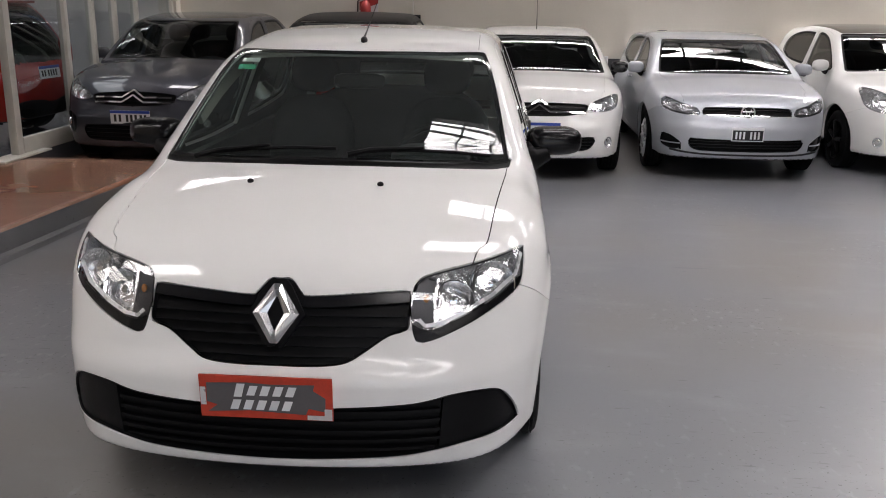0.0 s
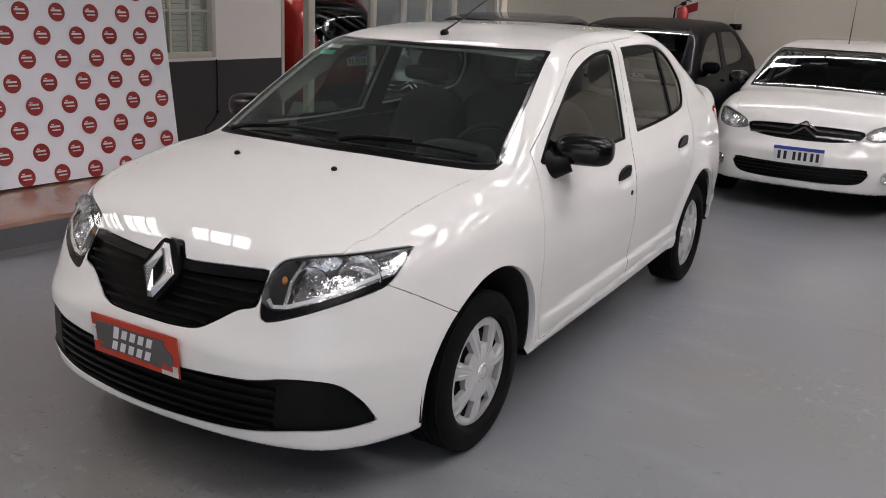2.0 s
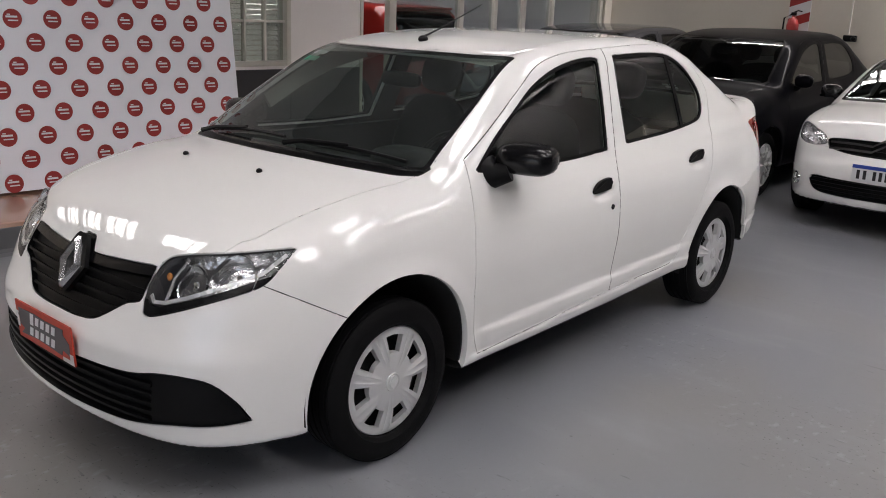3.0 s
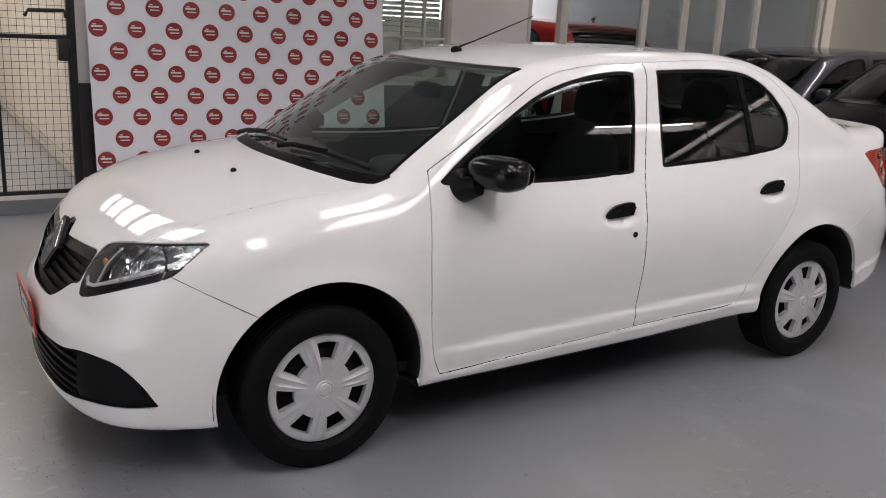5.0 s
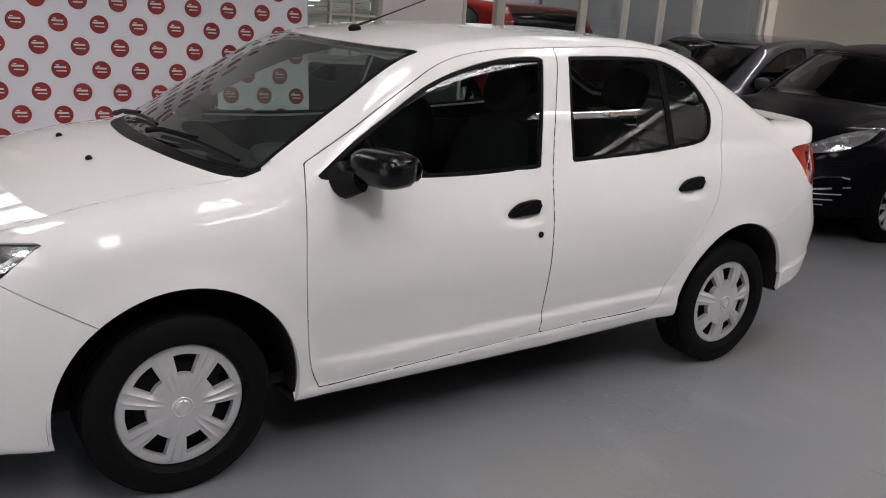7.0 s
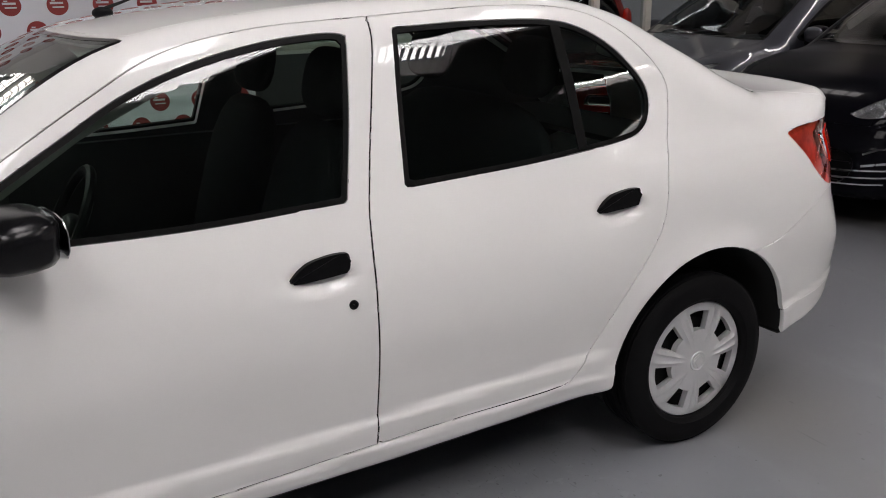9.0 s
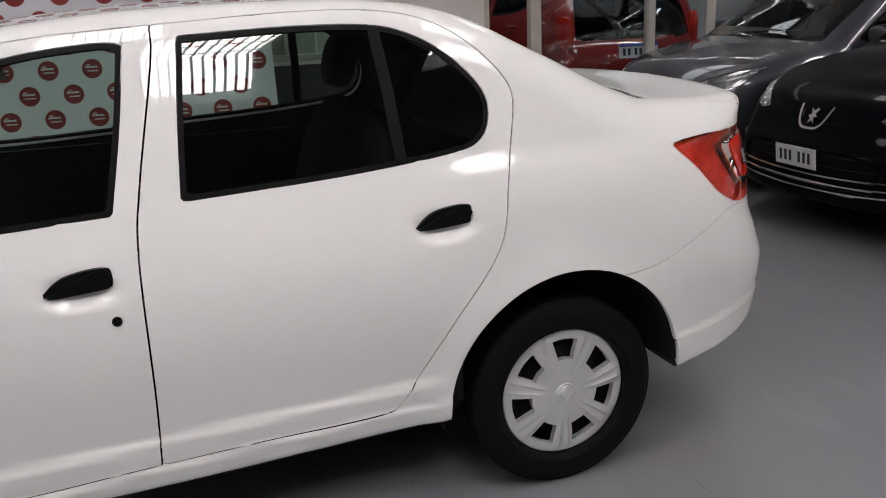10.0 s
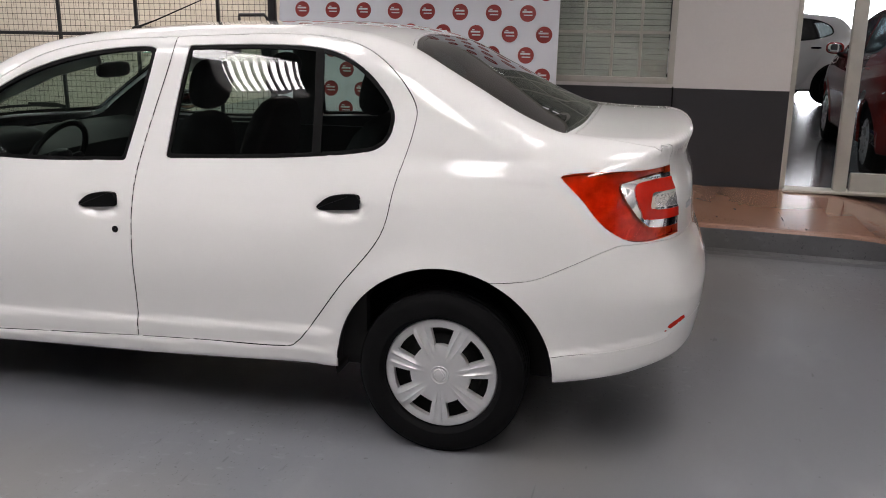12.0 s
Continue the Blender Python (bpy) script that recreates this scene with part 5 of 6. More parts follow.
        return part(name, me, mat, car) if me else None

    add("body_shell", "body", WHITE_PAINT, flange=0.03)
    add("cabin_lining", ("body", "roof", "front_door", "rear_door"), TRIM_DARK, sink=0.034, flange=0)
    add("underbody", "belly", UNDER, flange=0)
    for nm, gap in (("front_bumper", 0.0016), ("bonnet", 0.0024), ("rear_bumper", 0.0007), ("boot_lid", 0.0018), ("roof", 0.0008)):
        add(nm, nm, WHITE_PAINT, flange=0.02, gap=gap)
    doors = {}
    for half in ("left", "right"):
        doors[half] = add("front_door", "front_door", WHITE_PAINT, halves=half, flange=0.025, gap=0.0026)
        doors[half + "rear"] = add("rear_door", "rear_door", WHITE_PAINT, halves=half, flange=0.025, gap=0.0026)
        add("window_seal", "front_seal", SEAL, halves=half, sink=0.002, gap=0)
        add("window_seal", "rear_seal", SEAL, halves=half, sink=0.002, gap=0)
        add("side_window", "front_window", TINTED, halves=half, sink=0.006, flange=0)
        add("side_window", "rear_window", TINTED, halves=half, sink=0.006, flange=0)
        lampo = add("headlight", "head_lamp", LENS, halves=half, sink=0.001, flange=0)
        sgn = 1 if half == "left" else -1
        part("lamp_housing", k.mesh("lamp_housing", "head_lamp", halves=half, sink=0.046, flange=0), LAMP_MID, lampo)
        part("lamp_wall", lamp_wall(b, lamp, sgn, 0.047), LAMP_MID, lampo)
        part("lamp_bezel", lamp_wall(b, lamp, sgn, 0.010), LAMP_DARK, lampo)
        lamp_bowl(lampo, b, 0.672, 0.778, 0.070, 0.05, sgn=sgn, back=0.004)
        lamp_bowl(lampo, b, 0.545, 0.742, 0.064, 0.05, sgn=sgn, back=0.008)
        part("indicator_shell", lamp_strip(b, [(0.440, 0.655), (0.450, 0.72), (0.470, 0.80)], sgn, 0.078, 0.026), LAMP_DARK, lampo)
        q, nn = b.fronts([(0.452, 0.745)])[0]
        part("indicator_bulb", blob((0.009, 0.010, 0.014), Matrix.Translation((sgn * q.x, q.y + 0.022, q.z - 0.006))), AMBER, lampo)
        part("lamp_trim", lamp_strip(b, [(0.435, 0.690), (0.455, 0.672), (0.50, 0.676), (0.57, 0.702), (0.66, 0.743), (0.732, 0.785), (0.748, 0.835)], sgn, 0.012, 0.007), SATIN, lampo)
        part("lamp_divider", lamp_strip(b, [(0.612, 0.826), (0.600, 0.775), (0.596, 0.718)], sgn, 0.012, 0.016), CHROME, lampo)
        part("lamp_divider", lamp_strip(b, [(0.490, 0.806), (0.482, 0.75), (0.488, 0.68)], sgn, 0.010, 0.020), REFLECTOR, lampo)
        part("lamp_mask", k.mesh("lamp_mask", "lamp_mask", halves=half, sink=0.002, flange=0.02), MIRROR_BLACK, lampo)
        tl = add("taillight", "tail_lamp", RED_GLASS, halves=half, flange=0, sink=-0.001)
        part("lamp_shell", k.mesh("lamp_shell", "tail_lamp", halves=half, flange=0.0, sink=0.022), FACET, tl)
        for nm, mat, sk in (("lamp_chrome", CHROME, 0.0), ("lamp_red", RED_LENS, -0.004), ("lamp_rim", CHROME, -0.002), ("lamp_clear", REFLECTOR, 0.0)):
            part(nm, k.mesh(nm, nm, halves=half, sink=sk, gap=0, flange=0.006), mat, tl)
        add("bumper_lip", "bumper_lip", WHITE_PAINT, halves=half, flange=0.02, gap=0.0012)
        add("bumper_reflector", "bumper_reflector", RED_LENS, halves=half, flange=0.01)
    # black ribbons sunk in the door gaps; their colour stands for the shade
    for loop in (front_door, rear_door):
        ring = loop_of(loop, 8)
        ring = np.concatenate([ring, ring[:1]])
        p = b.shoot(np.stack([np.zeros(len(ring)), ring[:, 0], ring[:, 1]], -1), np.tile([1.0, 0, 0], (len(ring), 1)))
        n = b.normal(p)
        for sgn in (1, -1):
            flip = np.array([sgn, 1, 1])
            part("door_gap_shade", ribbon((p - n * 0.011) * flip, n * flip, 0.014, 0.004), SEAL, car)
    screen_glass = add("windscreen", "windscreen", CLEAR, sink=0.002, flange=0)
    add("windscreen_edge", "screen_edge", GLOSS_BLACK, sink=0.001, gap=0)
    add("rear_screen", "rear_screen", DARK_GLASS, sink=0.002, flange=0)
    add("rear_screen_edge", "glass_edge", GLOSS_BLACK, sink=0.001, gap=0)
    # grilles
    gr = add("grille", "grille", PLASTIC, sink=0.022, flange=0)
    loop = loop_of(grille)
    part("grille_rim", edge_band(b, loop, 0.024), PLASTIC, gr)
    bars_on_front(gr, b, loop, (0.592, 0.620, 0.648, 0.676, 0.704), PLASTIC, 0.010, 0.014, 0.020)
    part("grille_brow", k.mesh("grille_brow", "grille_brow", sink=0.002, flange=0.02), MIRROR_BLACK, gr)
    it = add("lower_grille", "intake", PLASTIC, sink=0.03, flange=0)
    loop = loop_of(intake)
    part("grille_rim", edge_band(b, loop, 0.032), PLASTIC, it)
    bars_on_front(it, b, loop_of(mirrored([(0.0, 0.44), (0.53, 0.455, 1), (0.51, 0.26, 1), (0.0, 0.26)])), (0.290, 0.322, 0.354, 0.386, 0.418), PLASTIC, 0.011, 0.016, 0.028)
    for half in ("left", "right"):
        part("fog_cover", k.mesh("fog_cover", "fog_cover", halves=half, sink=0.010, flange=0.022), PLASTIC, it)
    # badge
    bz = b.front_at(0, 0.700)
    tilt = math.degrees(math.atan2(b.normal_at(bz).z, -b.normal_at(bz).y))
    m = Matrix.Translation(bz + Vector((0, 0.004, 0))) @ Matrix.Rotation(radians(90 - tilt), 4, "X")
    part("badge_plinth", slab(loop_of([(0, 0.108), (0.034, 0.098), (0.088, 0.0, 1), (0.03, -0.094), (0, -0.098), (-0.03, -0.094), (-0.088, 0.0, 1), (-0.034, 0.098)], 4), 0.016, m), PLASTIC, car)
    badge = bmesh.new()
    outer, inner, high = [(0.012, 0.092), (0.072, 0), (0.012, -0.092), (-0.012, -0.092), (-0.072, 0), (-0.012, 0.092)], [(0.002, 0.052), (0.026, 0), (0.002, -0.052), (-0.002, -0.052), (-0.026, 0), (-0.002, 0.052)], 0.034
    mid = [((o[0] + i[0]) / 2, (o[1] + i[1]) / 2) for o, i in zip(outer, inner)]
    rings = [[badge.verts.new(m @ Vector((*p, z))) for p in ring] for ring, z in ((outer, 0.014), (outer, 0.022), (mid, high), (inner, 0.024), (inner, 0.014))]
    for a, c in zip(rings, rings[1:]):
        for i in range(6):
            badge.faces.new((a[i], a[(i + 1) % 6], c[(i + 1) % 6], c[i]))
    part("badge", badge, BADGE, car, "silver diamond badge", smooth=False)
    # dealer plate
    pz = Vector((-0.012, -0.846, 0.476))
    m = Matrix.Translation(pz) @ Matrix.Rotation(radians(94), 4, "X")
    plate = part("dealer_plate", slab([(-0.203, -0.070), (0.203, -0.070), (0.203, 0.070), (-0.203, 0.070)], 0.006, m), PLATE_RED, car, "red and grey dealer plate, lettering as bars", smooth=False)
    part("plate_field", slab([(-0.18, -0.052), (-0.15, -0.028), (-0.182, -0.018), (-0.18, 0.045), (-0.06, 0.05), (0.02, 0.046), (0.15, 0.05), (0.145, 0.03), (0.182, 0.006), (0.18, -0.040), (0.13, -0.03), (0.12, -0.052), (-0.05, -0.044)], 0.001, m @ Matrix.Translation((0, 0, 0.0065))), GREY_INK, plate, smooth=False)
    part("plate_corner", slab([(0.125, -0.068), (0.201, -0.068), (0.201, -0.03), (0.178, -0.03), (0.178, -0.053), (0.125, -0.053)], 0.001, m @ Matrix.Translation((0, 0, 0.0068))), SATIN, plate, smooth=False)
    part("plate_corner", slab([(-0.201, -0.03), (-0.184, -0.03), (-0.184, 0.03), (-0.201, 0.03)], 0.001, m @ Matrix.Translation((0, 0, 0.0068))), SATIN, plate, smooth=False)
    for y, x0, x1, cnt in ((0.024, -0.092, 0.105, 5), (-0.024, -0.105, 0.092, 5)):
        for i in range(cnt):
            a, c = x0 + (x1 - x0) * i / cnt, x0 + (x1 - x0) * (i + 0.62) / cnt
            h = 0.019 if i or y < 0 else 0.026
            part("plate_bar", slab([(a - 0.006, y - h * 0.85), (c - 0.006, y - h * 0.85), (c + 0.006, y + h * 0.85), (a + 0.006, y + h * 0.85)], 0.001, m @ Matrix.Translation((0, 0, 0.0082))), WHITE_SIGN, plate, smooth=False)
    # mirrors, handles, lock
    for sgn in (1, -1):
        p = b.side_at(0.62, 0.995)
        shape = bmesh.new()
        blob((0.118, 0.080, 0.060), pose(sgn * (p.x + 0.098), 0.640, 1.056, 0, 0, 13 * sgn), shape, 3.4)
        for v in shape.verts:
            v.co.y += 0.5 * max(0.0, 1.06 - v.co.z) * (0.74 - v.co.y) + 0.16 * max(0.0, v.co.z - 1.05)
        mir = part("door_mirror", shape, MIRROR_BLACK, car, "black door mirror")
        part("mirror_glass", blob((0.098, 0.004, 0.048), pose(sgn * (p.x + 0.085), 0.722, 1.056, 0, 0, 13 * sgn), power=3.2, v=8), MIRROR, mir)
        part("mirror_arm", tube([(sgn * (p.x - 0.03), 0.555, 1.0), (sgn * (p.x + 0.015), 0.56, 0.988), (sgn * (p.x + 0.06), 0.585, 1.01)], [0.066, 0.048, 0.040], 14), PLASTIC, mir)
        for door, y, z in (("", 1.335, 0.862), ("rear", 2.285, 0.908)):
            half = ("left" if sgn > 0 else "right") + door
            p = b.side_at(y - 0.03, z)
            grip = [(-0.090, -0.026), (-0.072, -0.002), (-0.036, 0.020), (0.02, 0.029), (0.062, 0.027), (0.074, 0.016), (0.074, -0.018), (0.052, -0.025), (-0.03, -0.028)]
            bm = slab(loop_of(grip, 3), 0.022, Matrix(((0, 0, sgn, sgn * (b.side_at(y, z + 0.05).x - 0.002)), (1, 0, 0, y - 0.015), (0.04, 1, 0, z), (0, 0, 0, 1))))
            bmesh.ops.bevel(bm, geom=[e for e in bm.edges if abs((e.verts[0].co - e.verts[1].co).x) < 1e-5 and abs(e.verts[0].co.x) > b.side_at(y, z + 0.05).x + 0.015], offset=0.007, segments=3, affect="EDGES")
            part("door_handle", bm, PLASTIC, doors[half], "black door handle")
        if sgn > 0:
            p = b.side_at(1.392, 0.757)
            lock = part("door_lock", lathe([(p.x - 0.004, 0.0125), (p.x + 0.003, 0.0125), (p.x + 0.004, 0.009), (p.x + 0.001, 0.008), (p.x + 0.001, 0.001)], "x", 20), PLASTIC, doors["left"])
            lock.location = (0, 1.392, 0.757)
    # rear quarter divider bar
    for sgn in (1, -1):
        pts = [b.side_at(y, z) for y, z in ((2.165, 1.062), (2.155, 1.25), (2.14, 1.408))]
        part("window_bar", ribbon([(sgn * (p.x - 0.004), p.y, p.z) for p in pts], [(sgn, 0, 0.3)] * 3, 0.032, 0.006), SEAL, doors["leftrear" if sgn > 0 else "rightrear"])
    # antenna, washer jets, wipers
    p = b.top_at(0, 1.0)
    ant = part("antenna", blob((0.016, 0.03, 0.018), pose(0, 1.0, p.z + 0.008)), PLASTIC, car)
    part("mast", tube([(0, 1.0, p.z + 0.018), (0, 1.10, p.z + 0.052), (0, 1.42, p.z + 0.175)], [0.006, 0.0035, 0.0022], 6), PLASTIC, ant)
    for x in (-0.245, 0.235):
        q = b.top_at(x, -0.125)
        part("washer_jet", blob((0.012, 0.012, 0.010), Matrix.Translation(q + Vector((0, 0, 0.004)))), PLASTIC, car)
    for x0, x1, y0, y1 in ((0.10, 0.62, 0.16, 0.262), (-0.52, 0.02, 0.20, 0.175)):
        pts = [b.top_at(x, y) + b.normal_at(b.top_at(x, y)) * 0.012 for x, y in zip(np.linspace(x0, x1, 9), np.linspace(y0, y1, 9))]
        wp = part("wiper", tube(pts, 0.007, 6), PLASTIC, car)
        part("wiper_arm", tube([pts[4] + Vector((0, 0.0, 0.012)), pts[1] + Vector((0.0, -0.02, 0.010)), pts[0] + Vector((-0.03, -0.035, -0.006))], [0.006, 0.009, 0.012], 6), PLASTIC, wp)
    add("scuttle_panel", "scuttle", PLASTIC, sink=0.006, flange=0)
    # inspection sticker inside the windscreen
    for (x, y, mat, w, h) in ((-0.49, 0.80, WHITE_SIGN, 0.08, 0.035), (-0.495, 0.745, GREEN_STICKER, 0.08, 0.04)):
        q = b.top_at(x, y)
        nn = b.normal_at(q)
        u = Vector((1, 0, 0)).cross(nn).normalized()
        mm = Matrix.Translation(q - nn * 0.006) @ Matrix(((1, u.x, nn.x, 0), (0, u.y, nn.y, 0), (0, u.z, nn.z, 0), (0, 0, 0, 1)))
        part("sticker", slab([(-w / 2, -h / 2), (w / 2, -h / 2), (w / 2, h / 2), (-w / 2, h / 2)], 0.001, mm), mat, screen_glass, smooth=False)
    q = b.top_at(0.30, 2.93)
    nn = b.normal_at(q)
    u = Vector((1, 0, 0)).cross(nn).normalized()
    mm = Matrix.Translation(q - nn * 0.004) @ Matrix(((1, u.x, nn.x, 0), (0, u.y, nn.y, 0), (0, u.z, nn.z, 0), (0, 0, 0, 1)))
    for x0, x1, y0 in ((-0.05, -0.01, 0.02), (0.005, 0.05, 0.02), (-0.04, 0.04, -0.02)):
        part("label_bar", slab([(x0, y0 - 0.012), (x1, y0 - 0.012), (x1, y0 + 0.012), (x0, y0 + 0.012)], 0.001, mm), WHITE_SIGN, car, smooth=False)
    # boot badge
    for i in range(5):
        x = 0.50 - i * 0.022
        p = b.rear_at(x, 0.905)
        part("boot_letter_bar", box(x - 0.008, x + 0.008, p.y - 0.002, p.y + 0.004, 0.895, 0.915), CHROME, car, smooth=False)
    # wheels, linings and cabin
    for sgn in (1, -1):
        for y in (0.0, 2.634):
            wheel(car, sgn * 0.742, y, 0.303, 0.303, 0.208, "cover", lean=-6 if y == 0 else -1.5)
            lin = lathe([(0.50, 0.40), (0.82, 0.402)], "x", 40)
            bmesh.ops.delete(lin, geom=[v for v in lin.verts if v.co.z < (-0.02 if v.co.y > 0 and y > 1 else -0.09)], context="VERTS")
            for v in lin.verts:
                v.co = Vector((v.co.x * sgn, v.co.y + y + 0.005, v.co.z + 0.318))
            part("arch_lining", lin, UNDER, car)
            part("inner_wall", box(min(sgn * 0.50, sgn * 0.49), max(sgn * 0.50, sgn * 0.49), y - 0.42, y + 0.42, 0.2, 0.75), UNDER, car, smooth=False)
    cabin(car, b)
    return car


def lamp_wall(b, loop, sgn, deep):
    """The side walls of a lamp, from its outline inwards."""
    bm = bmesh.new()
    rows = []
    ring = np.array(loop_of(loop, 3))
    side = np.roll(ring, -1, 0) - np.roll(ring, 1, 0)
    side = np.stack([-side[:, 1], side[:, 0]], -1) / np.maximum(np.linalg.norm(side, axis=1, keepdims=True), 1e-9)
    area = np.sum(ring[:, 0] * np.roll(ring[:, 1], -1) - np.roll(ring[:, 0], -1) * ring[:, 1])
    ring = ring + side * (0.0035 if area > 0 else -0.0035)
    for p, n in b.fronts(ring):
        q = p - n * deep
        rows.append((bm.verts.new((sgn * p.x, p.y + 0.001, p.z)), bm.verts.new((sgn * q.x, q.y, q.z))))
    for i in range(len(rows)):
        a, c = rows[i], rows[(i + 1) % len(rows)]
        bm.faces.new((a[0], c[0], c[1], a[1]))
    return bm


def edge_band(b, loop, deep):
    return lamp_wall(b, [(*p, 1) for p in loop], 1, deep)


def lamp_strip(b, points, sgn, wide, sink):
    pts, ns = [], []
    for p, n in b.fronts(points):
        q = p - n * sink
        pts.append((sgn * q.x, q.y, q.z))
        ns.append((sgn * n.x, n.y, n.z))
    return ribbon(pts, ns, wide, 0.005)


white_sedan()


# ---- parked cars ----
def reshape(wb, front, rear, high, half, hatch=False, nose=None):
    """The lines of the sedan stretched to another car's size."""
    def fy(y):
        if y < 0:
            return y * front / 0.84
        if y <= 2.634:
            return y * wb / 2.634
        return wb + (y - 2.634) * rear / 0.91

    def fz(z):
        return z if z < 0.6 else 0.6 + (z - 0.6) * (high - 0.6) / 0.895
    s = dict(SEDAN)
    for key in ("ledges", "creases", "scoops", "lip"):
        s.pop(key, None)
    s.update(base=wb, axle=0.30, arch=0.365, belt=fz(1.0), spine=(-0.2, wb + 0.25, 0.62))
    s["top"] = [(fy(y), fz(z)) for y, z in SEDAN["top"]]
    if hatch:
        end = wb + rear
        s["top"] = [(y, z) for y, z in s["top"] if y < 1.9] + [(2.2, high - 0.01), (end - 0.55, high - 0.05), (end - 0.36, high - 0.12), (end - 0.10, high - 0.45), (end + 0.02, high - 0.62), (end + 0.3, 0.8)]
        s["bow"] = [(a, v) for a, v in SEDAN["bow"] if a < 2.2] + [(2.5, 0.0), (end, -0.1)]
    s["wide"] = [(fy(y), w + half - 0.865 - (0.055 if y < -0.8 else 0.022 if y < -0.3 else 0.0)) for y, w in SEDAN["wide"]]
    s["tuck"] = [(fz(z) if z > 0.6 else z, w) for z, w in SEDAN["tuck"]]
    s["cabin"] = [(fy(y), c) for y, c in SEDAN["cabin"]]
    s["nose"] = [(fz(z), fy(y)) for z, y in (nose or SEDAN["nose"])]
    s["tail"] = [(fz(z), fy(y)) for z, y in SEDAN["tail"]]
    if hatch:
        s["tail"] = [(0.2, wb + rear - 0.1), (0.4, wb + rear), (0.6, wb + rear), (0.8, wb + rear - 0.05), (1.0, wb + rear - 0.10), (high, wb + rear - 0.45)]
    s["low"] = [(fy(y), min(z, 0.24)) for y, z in SEDAN["low"]]
    s["crown"] = [(fy(y), c) for y, c in SEDAN["crown"]]
    if not hatch:
        s["bow"] = [(fy(y), c) for y, c in SEDAN["bow"]]
    s.update(screen_base=fy(0.12), screen_top=fy(0.84), glass_top=fy(2.40) if not hatch else wb + rear - 0.52, glass_base=fy(3.0) if not hatch else wb + rear - 0.2,
             pillar=[(fy(y), fz(z)) for y, z in ((0.66, 1.13), (0.84, 1.24), (1.04, 1.33), (1.24, 1.38))])
    s["fy"], s["fz"] = fy, fz
    return s


def parked_car(name, label, m, spec, paint, lamp, openings, extras, style="alloy", roof=None, mirror=None, hatch=False, step=0.03, inside=True):
    """A parked car: skin cut into panels, glass, lamps and openings; extras adds its own details."""
    b = Body(spec)
    s = spec
    fy, fz = s["fy"], s["fz"]
    k = Skin(b, step)
    car = thing(name, label, "car", m)
    for y in (0.0, s["base"]):
        k.cut(np.hypot(k.v[:, 1] - y, k.v[:, 2] - 0.312) - s["arch"], "void", where=k.v[:, 0] > 0.45)
    k.cut(k.n[:, 2] + 0.72, "belly")
    fw = [(0.50, 1.02, 1), (0.66, 1.13), (0.82, 1.225), (0.96, 1.298), (1.10, 1.35), (1.28, 1.390), (1.42, 1.404), (1.482, 1.40, 1), (1.452, 1.22), (1.408, 1.02, 1), (1.0, 1.008)]
    rw = [(1.588, 1.030, 1), (1.606, 1.22), (1.630, 1.40, 1), (1.90, 1.41), (2.12, 1.405), (2.24, 1.378), (2.34, 1.32), (2.42, 1.235), (2.43, 1.165), (2.395, 1.105), (2.30, 1.078), (2.0, 1.050)]
    if hatch:
        rw = [(1.588, 1.030, 1), (1.606, 1.22), (1.630, 1.40, 1), (1.95, 1.405), (2.30, 1.38), (2.55, 1.30), (2.62, 1.20), (2.55, 1.14), (2.3, 1.08), (2.0, 1.050)]
    for loop, pane, seal in ((fw, "front_window", "front_seal"), (rw, "rear_window", "rear_seal")):
        loop = [(fy(p[0]), fz(p[1]), *p[2:]) for p in loop]
        k.side(loop, seal, grow=0.01)
        k.side(loop, pane, (seal,), grow=-0.012)
    screen = mirrored([(x, fy(y), *r) for x, y, *r in ((0.0, 0.115), (0.35, 0.150), (0.60, 0.225), (0.70, 0.275, 1), (0.645, 0.62), (0.575, 0.955, 1), (0.35, 0.88), (0.0, 0.838))])
    k.above(screen, "screen_edge")
    k.above(screen, "windscreen", ("screen_edge",), grow=-0.02)
    if not hatch:
        k.above(mirrored([(x, fy(y), *r) for x, y, *r in ((0.0, 2.385), (0.30, 2.41), (0.52, 2.46, 1), (0.585, 2.75), (0.62, 3.02, 1), (0.35, 3.055), (0.0, 3.06))]), "rear_screen")
    else:
        e = s["base"] + spec["tail"][1][1] - s["base"]
        k.above(mirrored([(0.0, e - 0.42, 1), (0.50, e - 0.42, 1), (0.60, e - 0.08, 1), (0.0, e - 0.06, 1)]), "rear_screen")
    k.front(lamp, "head_lamp")
    for nm, loop, _ in openings:
        k.front(loop, nm)
    k.side([(-1.4, 0.1, 1), (-1.4, 0.66, 1), (-0.62, 0.66, 1), (-0.5, 0.69), (-0.24, 0.60, 1), (-0.2, 0.1, 1)], "front_bumper", n=3)
    k.cut(np.maximum(k.v[:, 2] - 0.66, k.v[:, 1] + 0.5), "front_bumper")
    k.above(mirrored([(0.0, -1.4), (0.55, -1.2, 1), (0.60, -0.50), (0.635, -0.43), (0.655, -0.2), (0.685, fy(0.12)), (0.70, fy(0.34), 1), (0.62, fy(0.27)), (0.35, fy(0.165)), (0.0, fy(0.128))]), "bonnet", least=0.62)
    fd = [(0.425, 1.055, 1), (0.412, 0.95), (0.402, 0.70), (0.43, 0.40), (0.478, 0.275, 1), (1.455, 0.322, 1), (1.462, 0.90), (1.487, 1.07), (1.563, 1.445, 1), (1.25, 1.430), (1.02, 1.385), (0.84, 1.295), (0.62, 1.165)]
    rd = [(1.455, 0.322, 1), (1.462, 0.90), (1.487, 1.07), (1.563, 1.445, 1), (1.95, 1.46), (2.18, 1.45), (2.43, 1.345), (2.51, 1.245), (2.465, 0.98), (2.275, 0.612), (2.10, 0.365), (1.75, 0.333)]
